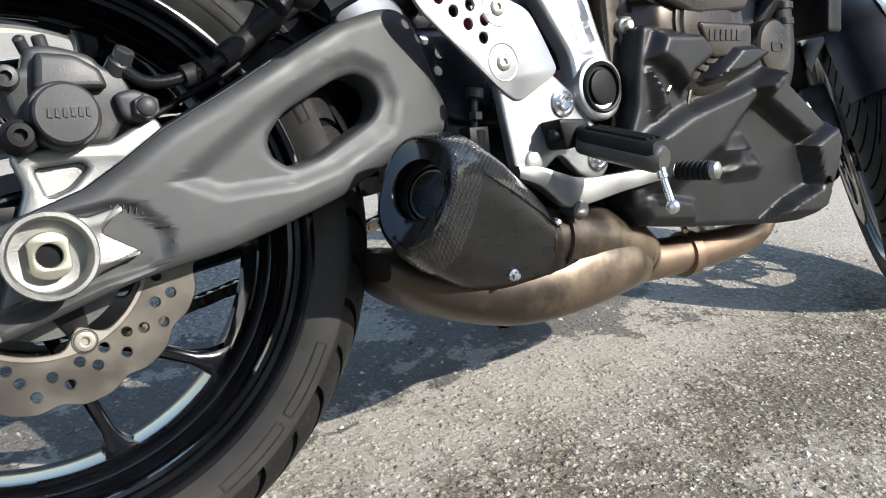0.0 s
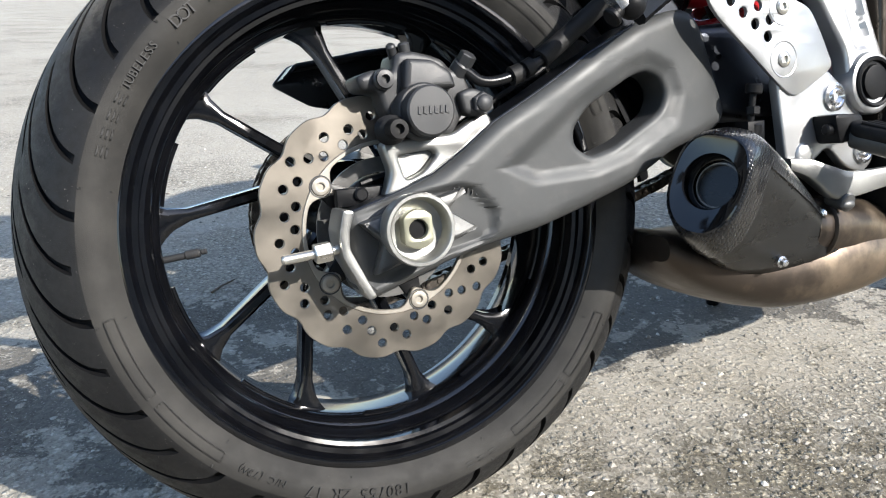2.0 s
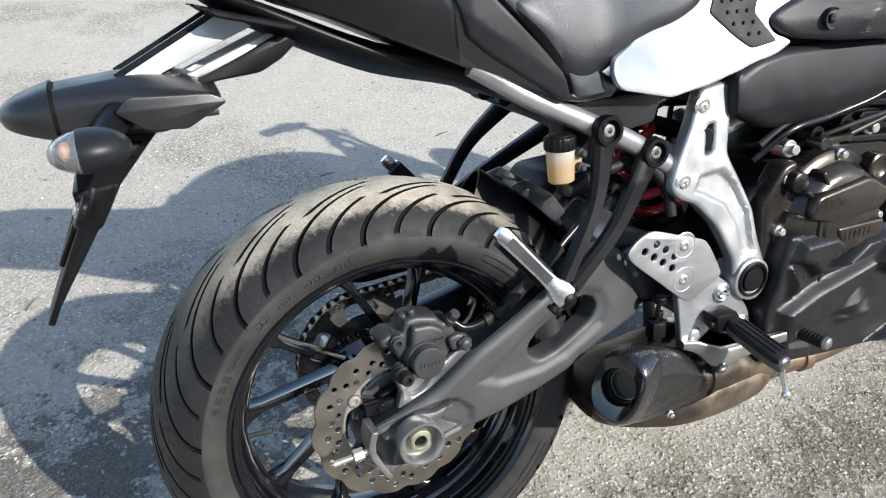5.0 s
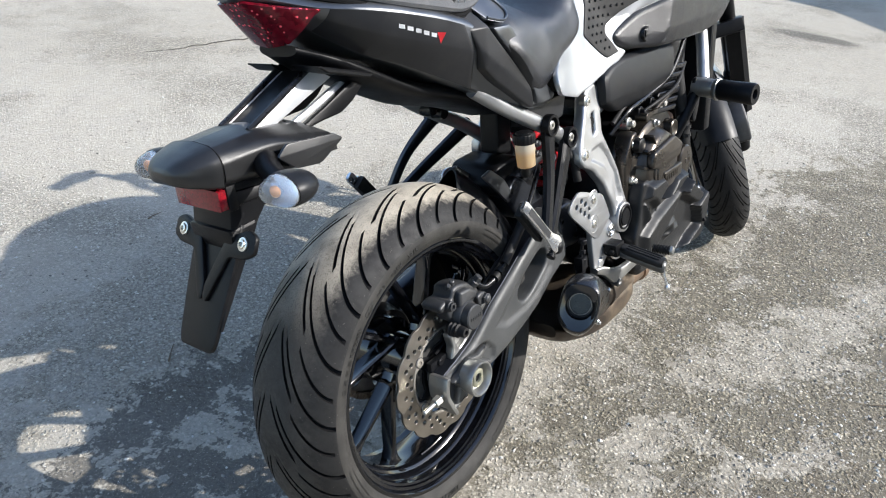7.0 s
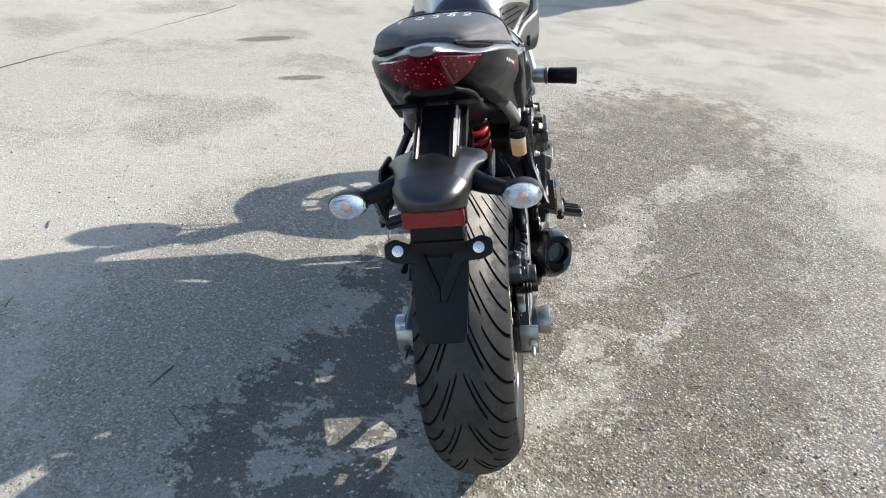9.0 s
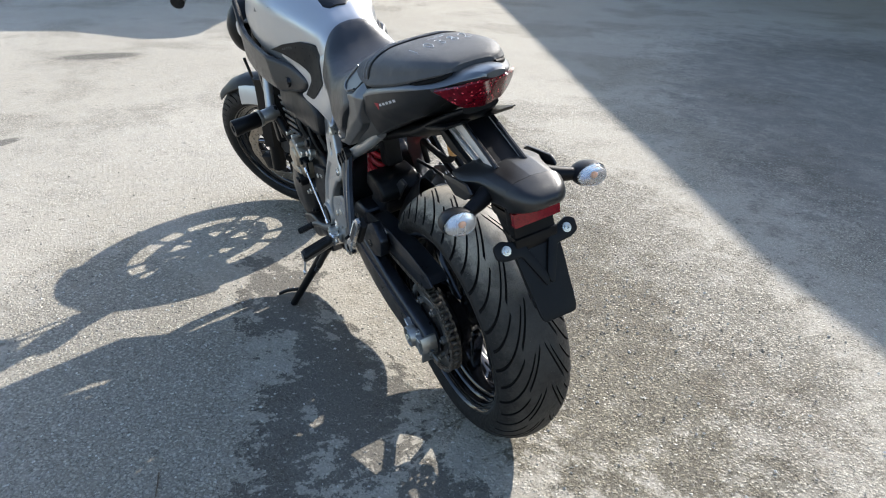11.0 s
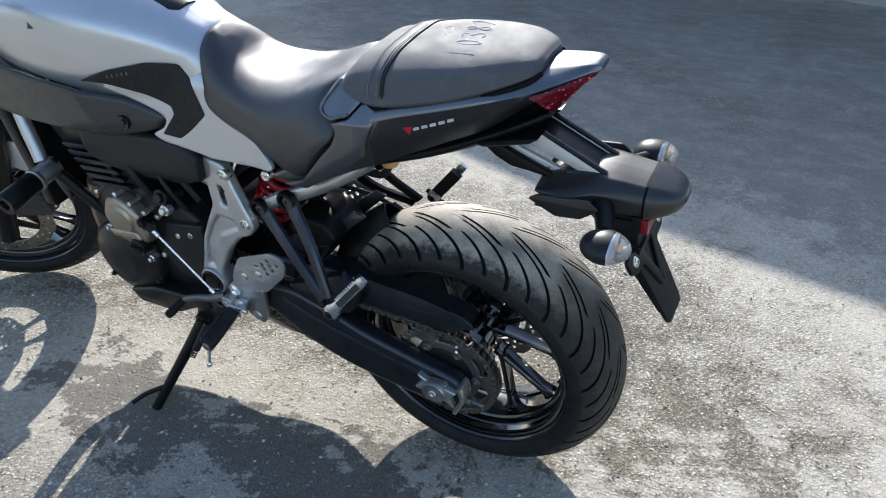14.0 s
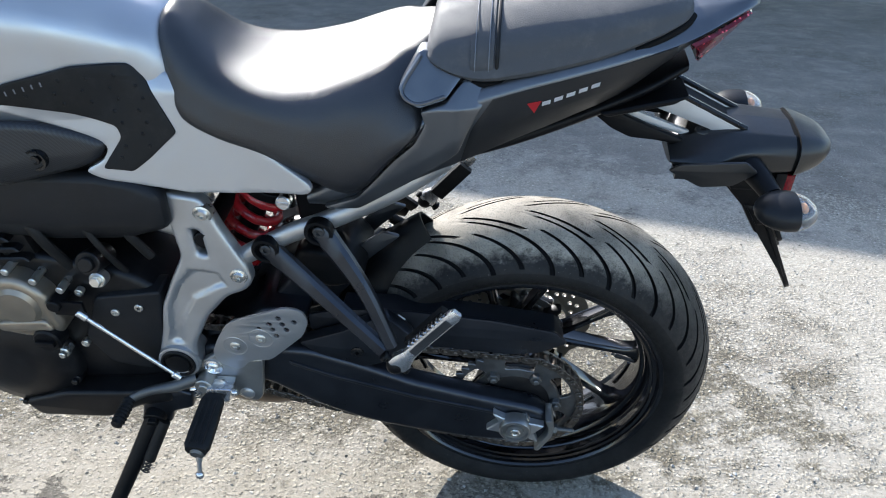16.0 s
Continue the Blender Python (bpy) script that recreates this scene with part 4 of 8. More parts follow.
def swing_arm():
    out_r = [(-0.045, 0.010), (-0.040, 0.017), (-0.004, 0.027), (0.036, 0.041), (0.065, 0.059), (0.095, 0.080), (0.148, 0.107), (0.20, 0.136), (0.25, 0.160), (0.296, 0.174), (0.318, 0.174), (0.334, 0.158),
             (0.354, 0.102), (0.365, 0.075), (0.357, 0.060), (0.325, 0.050), (0.29, 0.040), (0.265, 0.027), (0.235, 0.013), (0.18, -0.004), (0.131, -0.017), (0.074, -0.026), (0.045, -0.033), (-0.031, -0.056), (-0.042, -0.045)]
    slot = [(0.176, 0.069), (0.176, 0.054), (0.192, 0.042), (0.220, 0.049), (0.277, 0.078), (0.286, 0.095), (0.279, 0.110), (0.262, 0.118), (0.243, 0.113), (0.193, 0.088)]

    pocket = [(0.090, 0.040), (0.130, 0.020), (0.195, 0.022), (0.235, 0.032), (0.298, 0.064), (0.307, 0.095), (0.296, 0.124), (0.262, 0.138), (0.235, 0.130), (0.17, 0.096)]
    seat_pad = [(-0.06, 0.016), (0.010, 0.030), (0.055, 0.034), (0.070, 0.030), (0.092, 0.006), (0.090, -0.014), (0.076, -0.024), (0.040, -0.030), (-0.04, -0.052)]

    def bend(x, y, z):
        k = max(0.0, min(1.0, (x - 0.18) / 0.2))
        w = y + 0.014 * k * k
        if y < -0.115:
            w += 0.0050 * sunk(pocket, x, z, 0.016) + 0.0062 * sunk(seat_pad, x, z, 0.008)
            w += 0.004 * (1 - sunk(out_r, x, z, 0.016)) ** 2
        return Vector((x, w, z))

    arm = part("swing_arm", slab([rnd(out_r, 0.012, 3), rnd(slot, 0.008, 3)], -0.134, -0.088, 0.006, 4, bend, 0.007), SWING, MOTO, "satin grey swing arm with an oblong slot")
    # black strip laid on the grey arm for the shade on its top
    ridge = out_r[1:9]
    strip = [(x, z + 0.0016) for x, z in ridge] + [(x + 0.002, z - 0.006) for x, z in ridge[::-1]]
    part("arm_top_shade", slab([strip], -0.1235, -0.084, 0.001, 1), SWING_DARK, arm, "dark strip painting shade on the arm's upper face")
    for i in range(7):
        x, z = 0.050 + 0.0042 * i, 0.030 - 0.0012 * i
        part("scale_mark", slab([[(x, z - 0.004), (x + 0.0009, z - 0.004), (x + 0.0024, z + 0.004), (x + 0.0015, z + 0.004)]], -0.1304, -0.1288, 0.0001, 1), CALIPER, arm)
    out_l = [(-0.044, 0.016), (-0.020, 0.034), (0.06, 0.048), (0.169, 0.072), (0.25, 0.102), (0.32, 0.122), (0.38, 0.122), (0.48, 0.115), (0.50, 0.085), (0.46, 0.062), (0.385, 0.041), (0.34, 0.012), (0.30, -0.008), (0.25, -0.026), (0.21, -0.036), (0.15, -0.045), (0.073, -0.052), (-0.02, -0.050), (-0.044, -0.038)]
    out_l = [(x + 0.008, z - 0.011) for x, z in out_l]
    # same grey paint as the right leg, with its shade put into the colour
    left = part("left_arm", slab([rnd(out_l, 0.012, 3)], 0.105, 0.142, 0.010, 4, None, 0.05), SWING_DARK, arm, "left swing arm leg, its grey paint coloured as in shade")
    rib = [(0.02, 0.010), (0.17, 0.035), (0.30, 0.068), (0.36, 0.090), (0.36, 0.082), (0.30, 0.060), (0.17, 0.027), (0.02, 0.002)]
    part("arm_rib", slab([rnd(rib, 0.003, 2)], 0.138, 0.1455, 0.003, 2), SWING_DARK, left)
    part("cross_member", slab([rnd([(0.33, 0.16), (0.40, 0.165), (0.46, 0.12), (0.50, 0.11), (0.50, 0.075), (0.42, 0.06), (0.36, 0.07)], 0.015, 3)], -0.112, 0.112, 0.012, 3), SWING_DARK, arm)
    part("pivot_tube", rod((0.522, -0.150, 0.091), (0.522, 0.150, 0.091), 0.024, 24), SWING_DARK, arm)
    # ends, adjusters and axle
    for sign, metal in ((-1, ALU), (1, ALU)):
        end = [(-0.050, 0.022), (-0.040, 0.020), (-0.046, 0.004), (-0.047, -0.010), (-0.034, -0.040), (-0.028, -0.052), (-0.036, -0.054), (-0.054, -0.016), (-0.055, 0.004)]
        bm = slab([rnd(end, 0.003, 2)], 0.102, 0.140, 0.002, 2)
        bm = turned(bm, pose(0.012, 0.016, -0.006)) if sign > 0 else mir(bm)
        part("adjuster_end", bm, metal, arm, "bright aluminium end plate")
        screw = join(rod((-0.100, sign * 0.128, -0.013), (-0.050, sign * 0.128, -0.010), 0.0040, 12), hexhead((-0.074, sign * 0.128, -0.0115), (-0.060, sign * 0.128, -0.0105), 0.0085))
        part("adjuster_bolt", turned(screw, pose(0.024, 0.008, -0.014)) if sign > 0 else screw, ZINC if sign < 0 else ALU_DULL, arm)
        plate, ring, nut = star_plate(sign)
        pl_ob = part("axle_plate", plate, ALU_DULL if sign < 0 else SILVER, arm, "cast aluminium four-pointed axle plate")
        part("axle_ring", ring, ALU, pl_ob)
        part("axle_nut", nut, YZINC if sign < 0 else ZINC, pl_ob)
    part("axle", rod((0.005, -0.152, 0.001), (0.005, 0.152, 0.001), 0.0115, 20), ZINC, arm)
    part("axle_bore", lathe([(-0.1545, 0.0079), (-0.1540, 0.0078), (-0.1500, 0.0075)], 20, (0.005, 0, 0.001)), BLACK, arm)


swing_arm()


def rear_brake():
    c = (0.0318, 0, 0.0938)
    body = [(-0.021, 0.1255), (-0.006, 0.131), (0.0115, 0.128), (0.015, 0.1435), (0.030, 0.145), (0.043, 0.142), (0.058, 0.137), (0.064, 0.128), (0.076, 0.128), (0.082, 0.112), (0.078, 0.098), (0.069, 0.0840), (0.062, 0.073), (0.026, 0.073), (0.019, 0.083), (0.006, 0.089), (0.000, 0.099), (-0.002, 0.113), (-0.017, 0.114)]
    cal = part("brake_caliper", slab([rnd(body, 0.005, 3)], -0.114, -0.072, 0.005, 3), CALIPER, MOTO, "dark grey single-piston rear brake caliper")
    part("caliper_bridge", slab([rnd([(0.016, 0.112), (0.020, 0.138), (0.044, 0.136), (0.060, 0.126), (0.064, 0.112)], 0.004, 3)], -0.126, -0.110, 0.005, 3), CALIPER, cal)
    part("piston_housing", lathe([(-0.110, 0.0245), (-0.126, 0.0240), (-0.1285, 0.0225)], 40, c), CALIPER, cal)
    part("piston_cap", lathe([(-0.126, 0.0212), (-0.141, 0.0208), (-0.1428, 0.0192), (-0.1432, 0.0)], 40, c), CALIPER, cal)
    for k in range(6):
        x = c[0] - 0.0125 + 0.0048 * k
        part("raised_mark", slab([[(x, 0.0915), (x + 0.0030, 0.0905), (x + 0.0026, 0.0965), (x + 0.0006, 0.0975)]], -0.1440, -0.1430, 0.0003, 1), CALIPER, cal)
    boot = [(-0.108, 0.0080), (-0.116, 0.0125), (-0.119, 0.0095), (-0.123, 0.0125), (-0.126, 0.0095), (-0.130, 0.0118), (-0.1325, 0.0090), (-0.139, 0.0088), (-0.1445, 0.0078), (-0.145, 0.0042), (-0.140, 0.0038), (-0.140, 0.0)]
    part("pin_boot", lathe(boot, 20, (0.002, 0, 0.081)), RUBBER, cal)
    part("slide_pin", join(rod((0.001, -0.092, 0.122), (0.001, -0.121, 0.122), 0.0088, 20), lathe([(-0.119, 0.0072), (-0.1245, 0.0072), (-0.125, 0.0038), (-0.121, 0.0035), (-0.121, 0)], 18, (0.001, 0, 0.122))), CALIPER, cal)
    part("bleed_nipple", join(rod((0.018, -0.100, 0.140), (0.013, -0.108, 0.151), 0.0042, 12), rod((0.028, -0.102, 0.143), (0.026, -0.104, 0.153), 0.0050, 12)), CALIPER, cal)
    part("pin_lug", slab([rnd([(0.066, 0.108), (0.080, 0.112), (0.094, 0.106), (0.097, 0.092), (0.086, 0.086), (0.070, 0.090)], 0.005, 3)], -0.122, -0.100, 0.004, 3), CALIPER, cal)
    part("pin_bolt", join(hexhead((0.087, -0.112, 0.0975), (0.087, -0.128, 0.0975), 0.0100), ball((0.087, -0.128, 0.0975), 0.0075, 0.004, 0.0075, 14, 8)), CALIPER, cal)
    part("banjo_bolt", join(rod((0.072, -0.106, 0.124), (0.077, -0.114, 0.133), 0.0088, 16), hexhead((0.076, -0.113, 0.131), (0.080, -0.119, 0.140), 0.0076)), CALIPER, cal)
    br = [(-0.006, 0.070), (0.006, 0.074), (0.060, 0.074), (0.080, 0.086), (0.094, 0.092), (0.101, 0.080), (0.072, 0.056), (0.048, 0.038), (0.028, 0.030), (0.004, 0.022), (-0.008, 0.024), (0.001, 0.046)]
    hole = [(0.008, 0.060), (0.040, 0.062), (0.044, 0.058), (0.030, 0.044), (0.014, 0.038)]
    part("caliper_bracket", slab([rnd(br, 0.006, 3), rnd(hole, 0.004, 2)], -0.116, -0.098, 0.004, 3), ALU, cal, "raw cast aluminium caliper bracket")
    part("bracket_web", slab([rnd(hole, 0.004, 2)], -0.106, -0.100, 0.001, 1), ALU, cal)
    hose = part("brake_hose", tube([(0.078, -0.114, 0.126), (0.092, -0.119, 0.116), (0.118, -0.121, 0.119), (0.156, -0.120, 0.136), (0.220, -0.115, 0.180), (0.28, -0.10, 0.215), (0.35, -0.07, 0.24)], 0.0048, 10), BLACK_GLOSS, MOTO, "black brake hose with rubber sleeve")
    part("sleeve", tube([(0.118, -0.121, 0.119), (0.128, -0.121, 0.122)], 0.0085, 14, 2), RUBBER, hose)
    part("sleeve", tube([(0.132, -0.121, 0.124), (0.140, -0.121, 0.128)], 0.0080, 14, 2), RUBBER, hose)
    part("sleeve", tube([(0.150, -0.120, 0.133), (0.185, -0.118, 0.156), (0.235, -0.113, 0.190)], 0.0088, 14, 5), RUBBER, hose)
    part("sensor_lead", tube([(0.25, -0.105, 0.165), (0.22, -0.110, 0.175), (0.20, -0.10, 0.155), (0.16, -0.10, 0.125), (0.11, -0.095, 0.10), (0.02, -0.09, 0.05), (-0.02, -0.092, 0.038)], 0.0028, 8), BLACK, MOTO)
    part("wheel_sensor", join(block(-0.045, 0.004, -0.104, -0.092, 0.020, 0.036, 0.003), rod((-0.024, -0.108, 0.030), (-0.024, -0.100, 0.030), 0.006, 12)), BLACK, MOTO, "black wheel speed sensor")


rear_brake()

# ---- exhaust ----
def exhaust():
    a, b = Vector((0.2630, -0.1857, 0.0164)), Vector((0.4563, -0.0994, -0.0591))
    hole = Vector((0.2690, -0.1830, 0.0161))
    d = (b - a).normalized()
    length = (b - a).length
    face = Vector((-0.8475, -0.392, 0.2613)).normalized()
    side0 = Vector((0, -1, -0.08))
    side0 = (side0 - d * side0.dot(d)).normalized()
    # along the can: half its width outside and inside, its height above and below the middle
    sizes = [(-0.2, 0.0337, 0.0362, 0.0448, 0.0484), (0.0, 0.0337, 0.0362, 0.0448, 0.0484), (0.12, 0.0310, 0.0366, 0.0570, 0.0572), (0.38, 0.0318, 0.0361, 0.0530, 0.0643), (0.62, 0.0382, 0.0355, 0.0420, 0.0610), (0.84, 0.0462, 0.0348, 0.0256, 0.0493), (1.0, 0.0550, 0.0340, 0.0070, 0.0319)]

    def axes(s):
        """The section's two directions: in the slanting end face behind, square to the can in front."""
        k = max(0.0, min(1.0, s / 0.12))
        n = (-face).lerp(d, k).normalized()
        side = (side0 - n * side0.dot(n)).normalized()
        up = n.cross(side)
        return side, (up if up.z > 0 else -up)

    def ring(f, grow=0.0, n=48):
        for lo, hi in zip(sizes, sizes[1:]):
            if lo[0] <= f <= hi[0]:
                k = (f - lo[0]) / (hi[0] - lo[0])
                wo, wi, hu, hd = (p + (q - p) * k + grow for p, q in zip(lo[1:], hi[1:]))
        side, up = axes(f * length)
        c = a + d * (f * length)
        out = []
        for i in range(n):
            t = 2 * math.pi * i / n
            cx, cz = math.cos(t), math.sin(t)
            u = math.copysign(abs(cx) ** 0.72, cx) * (wo if cx > 0 else wi)
            v = math.copysign(abs(cz) ** 0.72, cz) * (hu if cz > 0 else hd)
            out.append(c + side * (u * (1 - 0.25 * max(0, -cz) ** 2)) + up * v)
        return out

    def round_ring(s, r):
        side, up = axes(0.0)
        return [hole - face * s + (side * math.cos(2 * math.pi * i / 48) + up * math.sin(2 * math.pi * i / 48)) * r for i in range(48)]

    TRIM[0] = False
    shell = loft([ring(f) for f in (0.10, 0.14, 0.20, 0.28, 0.38, 0.50, 0.62, 0.73, 0.84, 0.93, 1.0)])
    can = part("silencer", shell, SCUFFED, MOTO, "scuffed dark carbon exhaust silencer, slanting glossy end cap")
    part("cap_band", loft([ring(0.175, 0.0002), ring(0.170, 0.0014), ring(0.10, 0.0016), ring(0.03, 0.0016), ring(-0.005, 0.0004), ring(-0.014, -0.0022)], False), CARBON_GLOSS, can, "lacquered carbon twill band")
    part("end_cap", loft([ring(-0.014, -0.0022), ring(-0.017, -0.0036), ring(-0.013, -0.0066), round_ring(-0.0075, 0.0252), round_ring(-0.0045, 0.0236), round_ring(0.004, 0.0222), round_ring(0.05, 0.0212), round_ring(0.09, 0.0210)], False), LACQUER, can, "glossy black end cap with deep round outlet")
    part("outlet_pipe", loft([round_ring(0.016, 0.0208), round_ring(0.012, 0.0206), round_ring(0.012, 0.0192), round_ring(0.09, 0.0185)], False), CHAIN, can)
    part("outlet_baffle", loft([round_ring(0.080, 0.021), round_ring(0.083, 0.021)]), BLACK, can)
    rows = []
    for f in (0.172, 0.26, 0.38, 0.50, 0.62, 0.74, 0.86, 0.97):
        r0, r1 = ring(f, 0.0014, 96), ring(f, -0.002, 96)
        rows.append(r0[7:25] + r1[7:25][::-1])
    part("carbon_strip", loft(rows), CARBON, can, "glossy carbon twill strip")
    for p, q in (((0.368, -0.150, -0.067), (0.3672, -0.168, -0.070)), ((0.432, -0.140, -0.034), (0.4326, -0.156, -0.030))):
        p, q = Vector(p), Vector(q)
        part("silencer_bolt", join(rod(p, q, 0.0058, 18), rod(q - (q - p) * 0.05, q + (q - p) * 0.25, 0.0040, 6)), BRIGHT, can)
    TRIM[0] = True
    # the steel chamber under the engine
    st = []
    for x, yc, hw, z0, z1 in ((0.262, -0.128, 0.022, -0.066, -0.040), (0.285, -0.090, 0.068, -0.090, -0.040), (0.34, -0.063, 0.097, -0.120, -0.050), (0.42, -0.057, 0.111, -0.146, -0.050), (0.50, -0.061, 0.115, -0.146, -0.044), (0.56, -0.067, 0.102, -0.138, -0.056), (0.60, -0.088, 0.060, -0.132, -0.080)):
        zc, hz = (z0 + z1) / 2, (z1 - z0) / 2
        st.append([Vector((x, yc + hw * math.copysign(abs(math.cos(t)) ** 0.75, math.cos(t)), zc + hz * math.copysign(abs(math.sin(t)) ** 0.75, math.sin(t)))) for t in [2 * math.pi * i / 12 for i in range(12)]])
    ch = part("exhaust_chamber", side_skin(st, 28, 32), PIPE, MOTO, "heat-tinted brown steel exhaust chamber")
    part("collector_pipe", tube([(0.585, -0.108, -0.106), (0.66, -0.110, -0.110), (0.78, -0.105, -0.112), (0.88, -0.085, -0.104), (0.93, -0.07, -0.06), (0.945, -0.07, 0.03), (0.935, -0.075, 0.12), (0.90, -0.08, 0.20)], [0.027, 0.024, 0.023, 0.022, 0.021, 0.0195, 0.0195, 0.0195], 20), PIPE, ch, "brown heat-tinted header pipe")
    part("header_pipe", tube([(0.76, -0.09, -0.112), (0.86, 0.0, -0.104), (0.925, 0.06, -0.06), (0.945, 0.07, 0.03), (0.935, 0.075, 0.12), (0.90, 0.08, 0.20)], 0.0195, 18), PIPE, ch)
    upper = [(0.43, -0.150, -0.052), (0.48, -0.146, -0.058), (0.53, -0.138, -0.066), (0.58, -0.128, -0.082), (0.615, -0.118, -0.098)]
    part("link_pipe", tube(upper, [0.030, 0.032, 0.033, 0.030, 0.024], 22), PIPE, ch, "straw-coloured heat-tinted pipe bend")
    for x, y, z, r, ax in ((0.455, -0.150, -0.055, 0.0335, (1, 0.05, -0.12)), (0.600, -0.118, -0.094, 0.0315, (1, 0.25, -0.45)), (0.612, -0.114, -0.100, 0.0300, (1, 0.2, -0.35))):
        part("weld_band", lathe([(-0.003, r - 0.003), (-0.002, r), (0.002, r), (0.003, r - 0.003)], 28, (x, y, z), axis=ax), PIPE, ch)
    part("clamp", join(lathe([(-0.008, 0.0255), (-0.008, 0.0285), (0.008, 0.0285), (0.008, 0.0255)], 28, (0.70, -0.109, -0.112), axis=(1, 0, 0)), rod((0.69, -0.12, -0.082), (0.71, -0.10, -0.082), 0.0045, 10)), PIPE, ch)


exhaust()


# ---- engine ----
def engine():
    core = slab([rnd([(0.53, 0.20), (0.58, 0.235), (0.70, 0.26), (0.80, 0.25), (0.88, 0.16), (0.89, 0.0), (0.86, -0.065), (0.56, -0.065), (0.50, 0.0), (0.50, 0.12)], 0.02, 3)], -0.135, 0.135, 0.012, 3)
    eng = part("engine", core, ENGINE, MOTO, "black and bronze two-cylinder engine")
    head = slab([rnd([(0.70, 0.24), (0.80, 0.23), (0.90, 0.34), (0.94, 0.44), (0.86, 0.47), (0.78, 0.45), (0.72, 0.34)], 0.015, 3)], -0.13, 0.13, 0.010, 2)
    part("cylinder_head", head, ENGINE, eng)
    for i in range(6):
        s = i / 6
        x0, z0 = 0.705 + 0.055 * s, 0.255 + 0.10 * s
        fin = slab([rnd([(x0, z0), (x0 + 0.11, z0 - 0.012), (x0 + 0.118, z0 - 0.002), (x0 + 0.008, z0 + 0.008)], 0.002, 1)], -0.146, 0.146, 0.002, 1)
        part("cooling_fin", fin, ENGINE, eng)
    # right: clutch cover with its rim of bolts
    c = (0.665, 0, 0.150)
    cover = lathe([(-0.125, 0.104), (-0.158, 0.104), (-0.163, 0.100), (-0.166, 0.088), (-0.185, 0.080), (-0.192, 0.070), (-0.193, 0.046), (-0.200, 0.042), (-0.202, 0.030), (-0.2025, 0.0)], 64, c)
    cl = part("clutch_cover", cover, BRONZE, eng, "bronze grey metallic clutch cover")
    part("cover_step", slab([rnd([(0.60, 0.205), (0.70, 0.218), (0.745, 0.19), (0.73, 0.165), (0.64, 0.158), (0.59, 0.175)], 0.010, 3)], -0.203, -0.180, 0.006, 3), BRONZE, cl)
    part("cover_step", slab([rnd([(0.64, 0.152), (0.735, 0.150), (0.73, 0.118), (0.66, 0.112)], 0.008, 3)], -0.206, -0.185, 0.004, 3), BRONZE, cl)
    for k in range(6):
        x = 0.655 + 0.0095 * k
        part("raised_mark", slab([[(x, 0.131), (x + 0.0066, 0.1305), (x + 0.0050, 0.1425), (x + 0.0016, 0.143)]], -0.2072, -0.2055, 0.0004, 1), BRONZE, cl)
    for k in range(7):
        a0 = radians(118 + 22 * k)
        lp = [(c[0] + r * math.cos(a0 + d), c[2] + r * math.sin(a0 + d)) for r, d in ((0.060, -0.05), (0.096, -0.035), (0.096, 0.035), (0.060, 0.05))]
        part("cover_rib", slab([rnd(lp, 0.002, 2)], -0.190, -0.160, 0.003, 2), BRONZE, cl)
    part("cover_ring", lathe([(-0.190, 0.052), (-0.1965, 0.051), (-0.1975, 0.047), (-0.1965, 0.044), (-0.190, 0.043)], 48, c), BRONZE, cl)
    part("cover_boss", lathe([(-0.160, 0.020), (-0.182, 0.019), (-0.184, 0.016), (-0.180, 0.010), (-0.180, 0.0)], 24, (0.735, 0, 0.222)), BRONZE, cl)
    part("cover_boss", lathe([(-0.150, 0.016), (-0.176, 0.015), (-0.178, 0.012), (-0.178, 0.0)], 24, (0.590, 0, 0.222)), ENGINE, cl)
    for k in range(5):
        a = radians(-6 + 46 * k)
        p = Vector((c[0] + 0.098 * math.cos(a), 0, c[2] + 0.098 * math.sin(a)))
        part("cover_bolt", join(rod(p + Vector((0, -0.14, 0)), p + Vector((0, -0.168, 0)), 0.0085, 14), rod(p + Vector((0, -0.166, 0)), p + Vector((0, -0.176, 0)), 0.0058, 12)), BRONZE if k % 2 else ZINC, cl)
    part("case_rim", slab([rnd([(0.545, 0.20), (0.575, 0.245), (0.60, 0.25), (0.575, 0.16), (0.575, 0.05), (0.545, 0.04)], 0.010, 3)], -0.160, -0.120, 0.005, 3), BRONZE, eng)
    timing = part("timing_cap", lathe([(-0.150, 0.034), (-0.176, 0.034), (-0.180, 0.031), (-0.1815, 0.022), (-0.1815, 0.0)], 36, (0.815, 0, 0.128)), BRONZE, eng)
    part("cap_mark", slab([rnd([(0.803, 0.122), (0.827, 0.122), (0.827, 0.134), (0.803, 0.134)], 0.003, 2), [(0.806, 0.125), (0.824, 0.125), (0.824, 0.131), (0.806, 0.131)]], -0.1828, -0.1812, 0.0003, 1), BRONZE, timing)
    # right: the black guard round the lower case
    TRIM[0] = False
    g = [(0.530, 0.040), (0.545, 0.073), (0.548, 0.113), (0.557, 0.155), (0.641, 0.155), (0.660, 0.148), (0.664, 0.132), (0.683, 0.140), (0.714, 0.143), (0.756, 0.137), (0.767, 0.114), (0.820, 0.078), (0.872, 0.045), (0.905, 0.043), (0.918, 0.022), (0.914, -0.017), (0.893, -0.055), (0.884, -0.074), (0.852, -0.081), (0.806, -0.079), (0.640, -0.062), (0.552, -0.050), (0.537, -0.030), (0.533, 0.011)]
